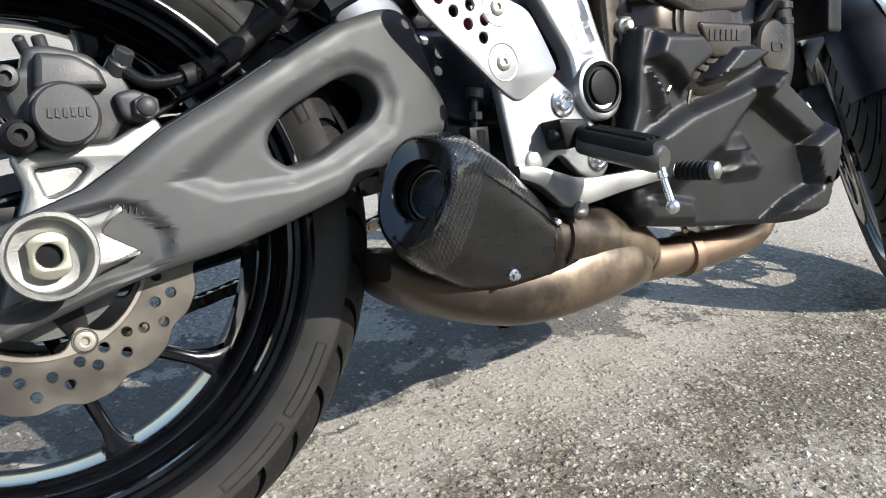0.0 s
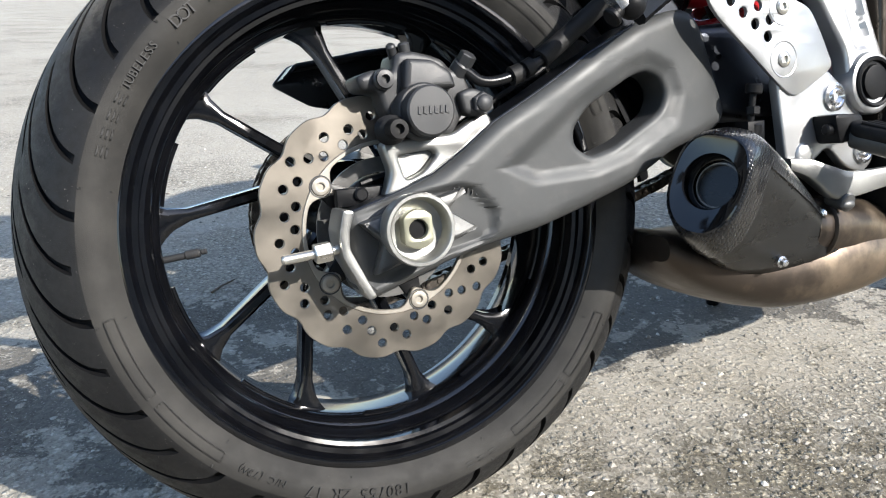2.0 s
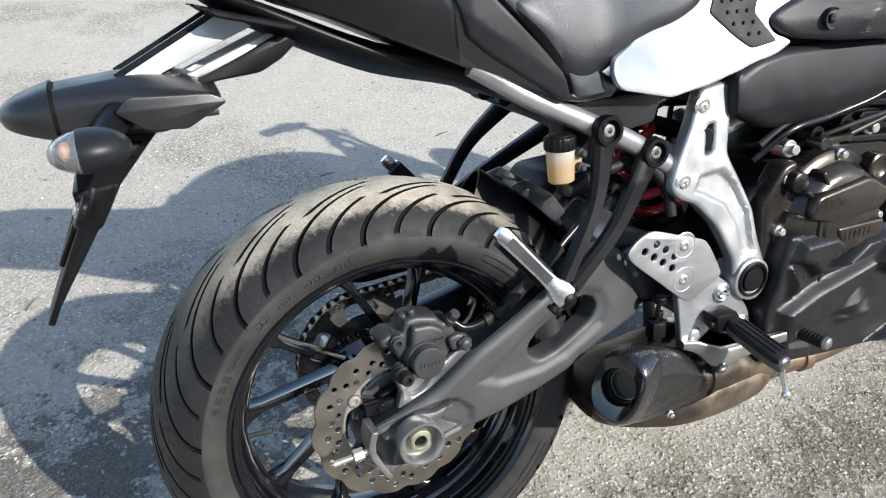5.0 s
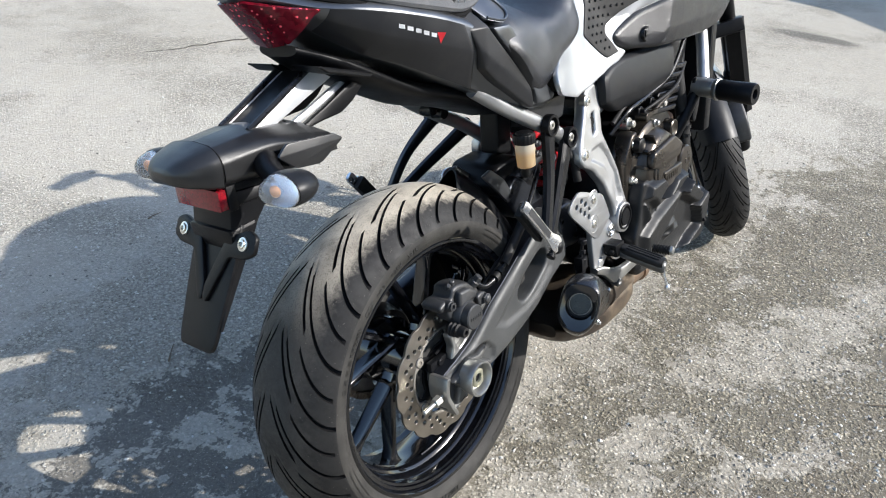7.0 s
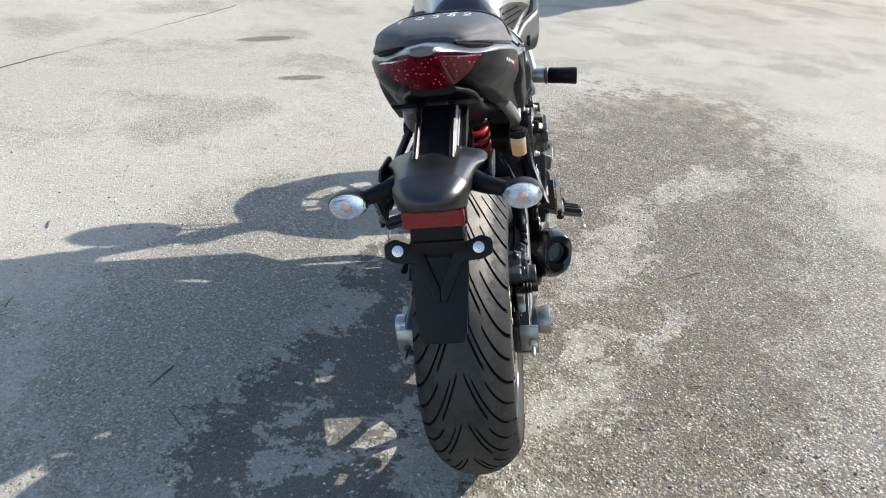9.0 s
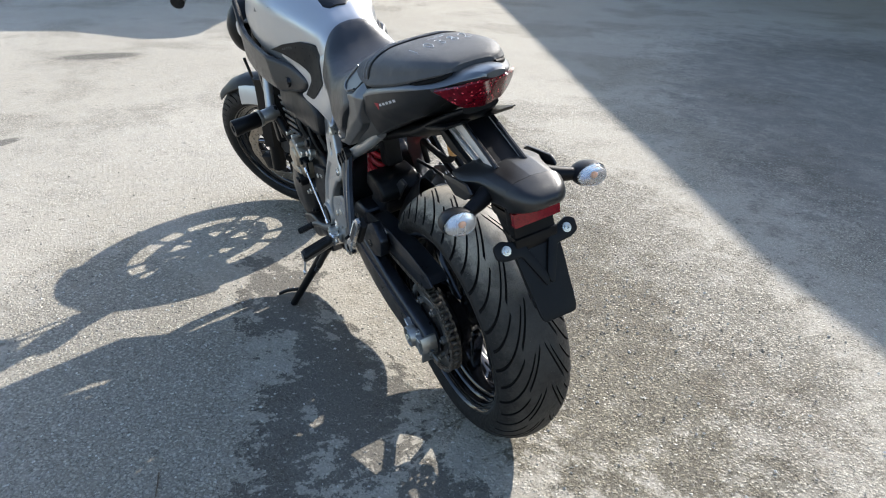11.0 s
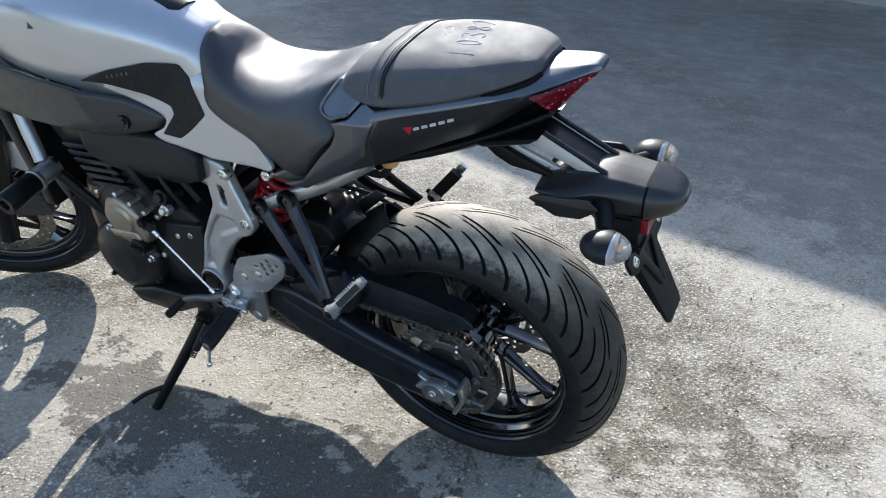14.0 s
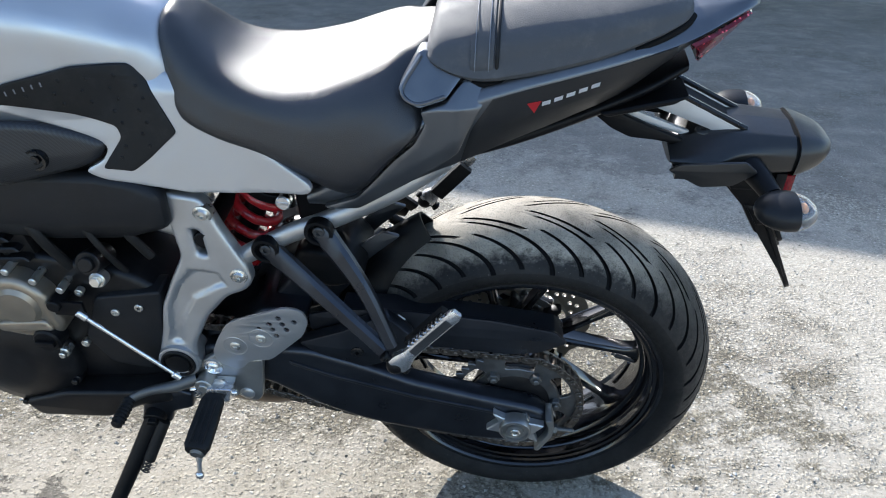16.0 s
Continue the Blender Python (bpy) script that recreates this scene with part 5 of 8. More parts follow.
    # what stands proud of its face: an outline, the height, and how wide its flanks are
    proud = (([(0.553, 0.118), (0.570, 0.152), (0.638, 0.152), (0.658, 0.137), (0.666, 0.118), (0.626, 0.098), (0.612, 0.076), (0.585, 0.104)], 0.016, 0.014),
             ([(0.555, 0.112), (0.566, 0.116), (0.600, 0.071), (0.563, 0.052)], 0.012, 0.014),
             ([(0.626, 0.094), (0.651, 0.117), (0.683, 0.139), (0.714, 0.141), (0.754, 0.134), (0.760, 0.117), (0.737, 0.108), (0.699, 0.093), (0.648, 0.086)], 0.026, 0.016),
             ([(0.545, 0.046), (0.562, 0.055), (0.609, 0.074), (0.699, 0.095), (0.765, 0.114), (0.788, 0.098), (0.745, 0.066), (0.725, 0.055), (0.690, 0.026), (0.655, 0.006), (0.600, -0.022), (0.545, -0.020)], 0.017, 0.020),
             ([(0.765, 0.114), (0.820, 0.079), (0.877, 0.044), (0.872, 0.026), (0.836, 0.014), (0.782, 0.044), (0.735, 0.068), (0.720, 0.088)], 0.021, 0.013),
             ([(0.832, 0.017), (0.876, 0.033), (0.905, 0.043), (0.918, 0.020), (0.912, -0.018), (0.889, -0.060), (0.880, -0.074), (0.852, -0.081), (0.743, -0.070), (0.802, -0.046), (0.853, -0.034), (0.845, -0.006)], 0.022, 0.013),
             ([(0.545, -0.010), (0.632, -0.028), (0.637, -0.060), (0.552, -0.049), (0.540, -0.033)], 0.006, 0.010),
             ([(0.650, 0.030), (0.676, 0.040), (0.722, 0.040), (0.746, 0.018), (0.712, -0.004), (0.660, 0.000)], 0.013, 0.024),
             ([(0.668, -0.004), (0.700, 0.018), (0.742, 0.018), (0.764, -0.004), (0.752, -0.021), (0.685, -0.020)], 0.012, 0.020))

    def moulded(x, y, z):
        if y > -0.130:
            return Vector((x, y, z))
        up = sum(h * sunk(lp, x, z, width) for lp, h, width in proud)
        return Vector((x, y - min(up, 0.034) - 0.05 * (z - 0.03) - 0.02 * (0.7 - x), z))

    guard = part("engine_guard", slab([rnd(g, 0.006, 3)], -0.162, -0.09, 0.006, 3, moulded, 0.0045), GUARD, eng, "satin black moulded lower engine guard")
    part("guard_mark", slab([[(0.826, 0.050), (0.834, 0.047), (0.831, 0.060), (0.838, 0.058), (0.829, 0.066)]], -0.1795, -0.165, 0.0003, 1), WHITE_MARK, guard)
    part("guard_screw", rod((0.872, -0.160, -0.032), (0.872, -0.1835, -0.032), 0.0045, 12), BLACK, guard)
    TRIM[0] = True
    # hose and cables at the right
    part("coolant_hose", tube([(0.80, -0.12, 0.05), (0.86, -0.135, 0.07), (0.882, -0.14, 0.12), (0.885, -0.135, 0.20), (0.88, -0.12, 0.30), (0.90, -0.11, 0.36)], 0.017, 16), RUBBER, eng, "thick black coolant hose")
    for z in (0.165, 0.185):
        part("hose_clip", lathe([(-0.004, 0.0175), (-0.004, 0.0195), (0.004, 0.0195), (0.004, 0.0175)], 24, (0.886, -0.137, z), axis=(0, 0, 1)), BLACK_GLOSS, eng)
    # left: generator cover, sprocket cover, bronze starter case
    gc = (0.79, 0, 0.055)
    gen = part("generator_cover", lathe([(0.12, 0.098), (0.150, 0.096), (0.160, 0.088), (0.166, 0.070), (0.172, 0.060), (0.174, 0.030), (0.174, 0.0)], 56, gc), ENGINE, eng, "black round generator cover")
    part("cover_rib", slab([rnd([(0.66, -0.045), (0.78, -0.052), (0.80, -0.02), (0.72, 0.01), (0.62, 0.02), (0.55, 0.035), (0.545, 0.005), (0.60, -0.01)], 0.012, 3)], 0.13, 0.178, 0.008, 3), ENGINE, gen)
    part("sprocket_cover", slab([rnd([(0.530, 0.215), (0.632, 0.195), (0.668, 0.112), (0.64, 0.06), (0.58, 0.05), (0.545, 0.105)], 0.008, 3)], 0.10, 0.148, 0.004, 3), DGREY, eng, "dark grey sprocket cover")
    for x, z in ((0.568, 0.182), (0.606, 0.170), (0.650, 0.205), (0.672, 0.10)):
        part("cover_bolt", lathe([(0.14, 0.0065), (0.150, 0.0065), (0.151, 0.0055), (0.151, 0.003), (0.148, 0.003), (0.148, 0)], 14, (x, 0, z)), ZINC, eng)
    case = part("starter_case", slab([rnd([(0.676, 0.150), (0.692, 0.212), (0.722, 0.240), (0.768, 0.238), (0.795, 0.19), (0.775, 0.130), (0.70, 0.122)], 0.014, 3)], 0.11, 0.172, 0.012, 4), GOLD, eng, "bronze grey metallic starter cover")
    part("case_boss", lathe([(0.150, 0.036), (0.172, 0.034), (0.178, 0.028), (0.180, 0.0)], 32, (0.735, 0, 0.190)), GOLD, case)
    part("case_rib", slab([rnd([(0.690, 0.150), (0.770, 0.142), (0.784, 0.160), (0.700, 0.170)], 0.006, 3)], 0.165, 0.180, 0.005, 3), GOLD, case)
    part("oil_cap", join(lathe([(0.158, 0.022), (0.182, 0.021), (0.185, 0.018), (0.185, 0)], 12, (0.706, 0, 0.132)), block(0.692, 0.720, 0.183, 0.192, 0.128, 0.136, 0.002)), BLACK, case)
    for k in range(7):
        a = radians(80 + 40 * k)
        p = Vector((gc[0] + 0.090 * math.cos(a), 0.0, gc[2] + 0.090 * math.sin(a)))
        part("cover_bolt", join(rod(p + Vector((0, 0.14, 0)), p + Vector((0, 0.160, 0)), 0.0085, 12), rod(p + Vector((0, 0.158, 0)), p + Vector((0, 0.168, 0)), 0.0055, 10)), ZINC if k < 3 else ENGINE, gen)
    for k, (x, z) in enumerate(((0.70, 0.235), (0.735, 0.25), (0.665, 0.222), (0.79, 0.245))):
        part("cover_bolt", rod((x, 0.12, z), (x, 0.168, z), 0.006, 12), ZINC, eng)
    part("water_pump", join(rod((0.62, 0.10, 0.245), (0.62, 0.15, 0.262), 0.018, 18), rod((0.62, 0.145, 0.26), (0.62, 0.158, 0.265), 0.011, 14)), ENGINE, eng)
    part("link_knob", join(rod((0.61, 0.14, 0.235), (0.61, 0.158, 0.238), 0.012, 16), hexhead((0.61, 0.155, 0.237), (0.61, 0.166, 0.24), 0.008)), ZINC, eng)
    for k, pts in enumerate((((0.54, 0.12, 0.26), (0.57, 0.13, 0.32), (0.62, 0.12, 0.36)), ((0.58, 0.12, 0.22), (0.60, 0.14, 0.29), (0.64, 0.13, 0.37)), ((0.66, 0.13, 0.24), (0.68, 0.145, 0.31), (0.72, 0.12, 0.37)), ((0.74, 0.13, 0.25), (0.76, 0.14, 0.32), (0.80, 0.12, 0.40)),
                             ((0.55, -0.12, 0.25), (0.60, -0.14, 0.29), (0.68, -0.14, 0.30), (0.78, -0.15, 0.33), (0.88, -0.14, 0.40)), ((0.56, -0.12, 0.27), (0.66, -0.13, 0.33), (0.74, -0.12, 0.36)), ((0.60, -0.11, 0.25), (0.70, -0.155, 0.285), (0.80, -0.155, 0.30), (0.90, -0.13, 0.33)))):
        part("cable", tube(pts, (0.007, 0.005, 0.008, 0.006, 0.005, 0.006, 0.004)[k], 10), RUBBER if k != 4 else BLACK_GLOSS, eng)
    for x, z, y in ((0.60, 0.262, -0.14), (0.645, 0.275, -0.145), (0.70, 0.282, -0.145), (0.755, 0.27, -0.14), (0.58, 0.225, -0.15)):
        part("hose_joint", join(rod((x, y + 0.03, z), (x, y, z), 0.013, 14), rod((x, y + 0.005, z), (x, y - 0.012, z), 0.0075, 12)), (ZINC, BLACK, ENGINE)[int(x * 100) % 3], eng)
    part("clutch_arm", join(block(0.635, 0.70, -0.158, -0.146, 0.262, 0.272, 0.002), rod((0.64, -0.165, 0.267), (0.64, -0.135, 0.267), 0.009, 14), rod((0.69, -0.150, 0.267), (0.82, -0.150, 0.295), 0.0045, 10)), BRONZE, eng)
    # radiator in front, with its side shroud
    part("radiator", slab([rnd([(0.975, 0.15), (1.01, 0.15), (1.04, 0.42), (1.005, 0.42)], 0.006, 2)], -0.155, 0.155, 0.006, 2), BLACK, eng, "black radiator")


engine()


# ---- frame, brackets and pegs ----
def off_side(z):
    """How far out the frame's side plates stand at a height."""
    return 0.122 + 0.17 * (0.345 - z)


def frame_plates():
    lp = [(0.450, 0.364), (0.430, 0.318), (0.398, 0.262), (0.393, 0.240), (0.404, 0.226), (0.432, 0.214), (0.466, 0.176), (0.492, 0.124), (0.492, 0.082), (0.506, 0.062), (0.526, 0.056), (0.546, 0.066), (0.555, 0.086), (0.548, 0.112), (0.538, 0.150), (0.532, 0.188), (0.512, 0.232), (0.490, 0.274), (0.498, 0.320), (0.512, 0.360), (0.505, 0.370)]
    hole = [(0.4585, 0.315), (0.470, 0.317), (0.466, 0.280), (0.452, 0.277)]
    for sign in (-1, 1):
        trough = [(0.428, 0.232), (0.446, 0.224), (0.480, 0.204), (0.500, 0.168), (0.508, 0.122), (0.530, 0.126), (0.524, 0.188), (0.502, 0.232), (0.480, 0.256), (0.440, 0.254)]

        def lay(x, y, z):
            d = 0.0065 * sunk(trough, x, z, 0.007) if y > -0.01 else 0.0
            return Vector((x, sign * (y - d + off_side(z)), z))

        fr = part("side_plate", slab([rnd(lp, 0.010, 3), rnd(hole, 0.004, 2)], -0.024, 0.002, 0.006, 3, lay, 0.006), SILVER, MOTO, "silver painted cast frame side plate with a sunken panel")
        boss = part("pivot_boss", lathe([(0.120, 0.031), (0.160, 0.032), (0.169, 0.0305), (0.1705, 0.028), (0.1700, 0.0245), (0.1640, 0.0240)], 40, (0.522, 0, 0.091)) if sign > 0 else mir(lathe([(0.120, 0.031), (0.160, 0.032), (0.169, 0.0305), (0.1705, 0.028), (0.1700, 0.0245), (0.1640, 0.0240)], 40, (0.522, 0, 0.091))), SILVER, fr)
        cap = lathe([(0.150, 0.0262), (0.1725, 0.0262), (0.1740, 0.0245), (0.1735, 0.0222), (0.1700, 0.0212), (0.1700, 0.0182), (0.1735, 0.0172), (0.1740, 0.0145), (0.1740, 0.0)], 40, (0.522, 0, 0.091))
        part("pivot_cap", cap if sign > 0 else mir(cap), BLACK, boss)
        for x, z in ((0.450, 0.341), (0.4115, 0.248)):
            y = off_side(z)
            bolt = lathe([(y - 0.01, 0.0135), (y + 0.002, 0.0130), (y + 0.0035, 0.0105), (y + 0.002, 0.0095), (y + 0.003, 0.0085), (y + 0.006, 0.0070), (y + 0.0065, 0.0035), (y + 0.003, 0.0030), (y + 0.003, 0.0)], 22, (x, 0, z))
            part("frame_bolt", bolt if sign > 0 else mir(bolt), ZINC, fr)
        # rear frame tube
        part("frame_tube", tube([(0.415, sign * 0.112, 0.262), (0.34, sign * 0.116, 0.312), (0.28, sign * 0.118, 0.343), (0.20, sign * 0.112, 0.386), (0.13, sign * 0.098, 0.432)], 0.0135, 18), SILVER, fr, "silver rear frame tube")
        part("frame_tube", tube([(0.50, sign * 0.095, 0.30), (0.62, sign * 0.10, 0.34), (0.78, sign * 0.118, 0.40), (0.95, sign * 0.12, 0.50), (1.08, sign * 0.04, 0.58)], 0.016, 16), SILVER, fr)
        part("frame_tube", tube([(1.05, sign * 0.06, 0.55), (0.985, sign * 0.13, 0.40), (0.935, sign * 0.165, 0.285)], 0.0155, 18), SILVER, fr, "silver front frame tube")
        part("frame_tube", tube([(0.935, sign * 0.160, 0.285), (0.87, sign * 0.14, 0.20), (0.83, sign * 0.12, 0.14)], 0.0145, 16), BLACK, fr)
    part("cross_tube", rod((0.455, -0.13, 0.30), (0.455, 0.13, 0.30), 0.013, 16), BLACK, fr)


frame_plates()


def rider_pegs():
    holes = [(0.335, 0.175), (0.354, 0.181), (0.350, 0.164), (0.369, 0.170), (0.365, 0.153), (0.384, 0.157), (0.381, 0.141)]
    guard = [(0.306, 0.178), (0.322, 0.193), (0.346, 0.202), (0.438, 0.168), (0.454, 0.142), (0.469, 0.112), (0.462, 0.104), (0.416, 0.081), (0.395, 0.094), (0.316, 0.163)]
    low = [(0.394, 0.105), (0.420, 0.098), (0.462, 0.110), (0.500, 0.080), (0.528, 0.040), (0.536, 0.012), (0.518, -0.004), (0.490, 0.006), (0.466, 0.030), (0.440, 0.012), (0.418, 0.004), (0.406, 0.018)]
    near_guard = [(0.433, 0.179), (0.347, 0.216), (0.324, 0.213), (0.315, 0.193), (0.326, 0.164), (0.380, 0.108), (0.413, 0.103), (0.430, 0.080), (0.462, 0.092), (0.468, 0.113), (0.454, 0.145)]
    near_holes = [(0.358, 0.195), (0.336, 0.190), (0.373, 0.182), (0.3535, 0.184), (0.389, 0.171), (0.369, 0.172), (0.349, 0.174), (0.365, 0.160)]
    for sign in (-1, 1):
        if sign > 0:
            guard, holes = near_guard[::-1], near_holes

        def put(bm):
            return bm if sign > 0 else mir(bm)

        br = part("peg_bracket", put(slab([rnd(low, 0.010, 3)], 0.146, 0.160, 0.003, 3)), ALU if sign > 0 else SILVER, MOTO, "silver cast foot peg bracket")
        pts = [(x, z) for x, z in holes]
        hg = part("heel_guard", put(slab([rnd(guard, 0.010, 3)] + [circle(x, z, 0.0052 if sign < 0 else 0.0043, 14) for x, z in pts], 0.1585, 0.1635, 0.0012 if sign < 0 else 0.0005, 2)), SILVER, br, "silver drilled heel guard plate")
        for x, z in ((0.400, 0.169), (0.401, 0.119)) if sign < 0 else ((0.430, 0.132), (0.389, 0.152)):
            part("dimple", put(lathe([(0.1630, 0.019), (0.1640, 0.0175), (0.1620, 0.0125), (0.1620, 0.0)], 26, (x, 0, z))), SILVER, hg)
            part("guard_bolt", put(lathe([(0.158, 0.0080), (0.1650, 0.0078), (0.1665, 0.0060), (0.1665, 0.0032), (0.1640, 0.0030), (0.1640, 0.0)], 18, (x, 0, z))), ZINC, hg)
        for x, z, r in ((0.474, 0.079, 0.0145), (0.516, 0.020, 0.0130)):
            part("bracket_bolt", put(lathe([(0.150, r), (0.163, r), (0.1645, r - 0.003), (0.163, r - 0.0045), (0.165, r - 0.006), (0.166, r - 0.008), (0.163, 0.0035), (0.163, 0)], 22, (x, 0, z))), BRIGHT, br)
        part("bracket_rivet", put(ball((0.430, 0.160, 0.024), 0.012, 0.005, 0.012)), SILVER, br)
        # the folding peg
        root, tip = Vector((0.468, sign * 0.172, 0.042)), Vector((0.484 if sign < 0 else 0.474, sign * 0.286, 0.014))
        d = (tip - root).normalized()
        peg = part("foot_peg", tube([root + d * 0.018, root + d * 0.05, tip - d * 0.012, tip], [0.0115, 0.0130, 0.0135, 0.0100], 12, 5), ALU_DULL, br, "folding foot peg with black rubber pad")
        rub = []
        wide = 1.0 if sign < 0 else 1.3
        for s, hw in ((0.022, 0.011), (0.030, 0.0135), (0.075, 0.0150), (0.108, 0.0150), (0.116, 0.012)):
            c = root + d * s + Vector((0, 0, 0.0085))
            rub.append([c + Vector((math.copysign(abs(math.cos(t)) ** 0.6, math.cos(t)) * hw * wide, 0, math.copysign(abs(math.sin(t)) ** 0.6, math.sin(t)) * 0.0085)) for t in [2 * math.pi * i / 16 for i in range(16)]])
        part("rubber_pad", loft(rub), RUBBER, peg, "black rubber peg pad")
        for k in (-1, 0, 1):
            bar = [root + d * 0.034 + Vector((k * 0.0085, 0, 0.0172)), root + d * 0.108 + Vector((k * 0.0088, 0, 0.0172))]
            part("pad_rib", tube(bar, 0.0018, 8, 2), RUBBER, peg)
        part("peg_fork", join(slab([rnd([(0.440, 0.062), (0.480, 0.060), (0.484, 0.036), (0.448, 0.032)], 0.005, 2)], min(sign * 0.160, sign * 0.192), max(sign * 0.160, sign * 0.192), 0.003, 2), rod((0.436, sign * 0.182, 0.047), (0.488, sign * 0.182, 0.046), 0.0055, 14)), BLACK if sign < 0 else BRIGHT, br)
        f0, f1 = Vector((tip.x - 0.001, sign * 0.279, 0.010)), Vector((tip.x + 0.002, sign * 0.290, -0.028))
        part("feeler_bolt", join(rod(f0, f1, 0.0036, 12), ball(f1, 0.0066, 0.0066, 0.0066, 14, 10), rod(f0, f0.lerp(f1, 0.35), 0.0050, 12)), BRIGHT, peg)
    # brake pedal, right
    st = []
    for x, y, z, hz, hy in ((0.405, -0.158, 0.016, 0.006, 0.009), (0.425, -0.166, 0.010, 0.010, 0.008), (0.447, -0.178, -0.006, 0.016, 0.0075), (0.47, -0.184, -0.010, 0.013, 0.007), (0.52, -0.190, -0.006, 0.0095, 0.006), (0.575, -0.196, -0.002, 0.0075, 0.006), (0.598, -0.200, -0.001, 0.007, 0.006)):
        st.append([Vector((x, y + sy * hy, z + sz * hz)) for sy, sz in ((-1, -0.7), (-1, 0.7), (-0.6, 1), (0.6, 1), (1, 0.7), (1, -0.7), (0.6, -1), (-0.6, -1))])
    ped = part("brake_pedal", side_skin(st, 26, 20), ALU, MOTO, "pale alloy rear brake pedal with rubber toe piece")
    prof = [(0.0, 0.0075)]
    for k in range(8):
        prof += [(0.004 + 0.006 * k, 0.0105), (0.0065 + 0.006 * k, 0.0105), (0.0072 + 0.006 * k, 0.0086), (0.0092 + 0.006 * k, 0.0086)]
    part("toe_rubber", lathe(prof + [(0.054, 0.009)], 20, (0.594, -0.192, -0.002), axis=(0.22, -1, -0.06)), RUBBER, ped)
    part("toe_end", lathe([(0.050, 0.0098), (0.056, 0.0090), (0.0585, 0.0055), (0.0585, 0.0)], 20, (0.594, -0.192, -0.002), axis=(0.22, -1, -0.06)), ALU, ped)
    part("pedal_pivot", join(rod((0.462, -0.165, -0.022), (0.462, -0.190, -0.028), 0.010, 18), ball((0.462, -0.186, -0.030), 0.010, 0.007, 0.006)), ALU_DULL, ped)
    part("master_cylinder", join(rod((0.366, -0.148, 0.020), (0.369, -0.152, 0.060), 0.0100, 16), rod((0.368, -0.15, 0.058), (0.370, -0.153, 0.092), 0.0035, 10), rod((0.370, -0.153, 0.088), (0.371, -0.154, 0.098), 0.0088, 14), block(0.356, 0.378, -0.160, -0.140, 0.036, 0.062, 0.002), hexhead((0.369, -0.153, 0.068), (0.3695, -0.153, 0.076), 0.007)), BLACK, MOTO, "black rear brake push rod clevis")
    # gear lever, left
    lev = part("gear_lever", tube([(0.500, 0.168, 0.058), (0.530, 0.180, 0.050), (0.565, 0.192, 0.048), (0.590, 0.200, 0.040), (0.600, 0.206, 0.034)], [0.011, 0.0095, 0.0075, 0.007, 0.0065], 14), ALU_DULL, MOTO, "dull alloy gear lever with ribbed rubber toe piece")
    prof = [(0.0, 0.007)]
    for k in range(7):
        prof += [(0.004 + 0.006 * k, 0.0100), (0.0065 + 0.006 * k, 0.0100), (0.0072 + 0.006 * k, 0.0082), (0.0092 + 0.006 * k, 0.0082)]
    part("toe_rubber", lathe(prof + [(0.049, 0.0088), (0.052, 0.005), (0.052, 0)], 20, (0.598, 0.202, 0.036), axis=(0.14, 0.97, -0.20)), RUBBER, lev)
    part("shift_rod", join(rod((0.645, 0.170, 0.180), (0.527, 0.174, 0.065), 0.0036, 12), rod((0.650, 0.170, 0.185), (0.638, 0.170, 0.173), 0.0062, 12), rod((0.534, 0.174, 0.071), (0.524, 0.174, 0.061), 0.0062, 12)), BRIGHT, lev, "thin bright gear linkage rod")
    part("shift_arm", join(block(0.640, 0.686, 0.160, 0.168, 0.174, 0.200, 0.003), rod((0.681, 0.13, 0.194), (0.681, 0.174, 0.194), 0.010, 14)), BLACK, lev)
    part("lever_pivot", join(rod((0.486, 0.160, 0.056), (0.486, 0.186, 0.056), 0.014, 20), rod((0.486, 0.184, 0.056), (0.486, 0.190, 0.056), 0.008, 6)), ALU, lev)


rider_pegs()


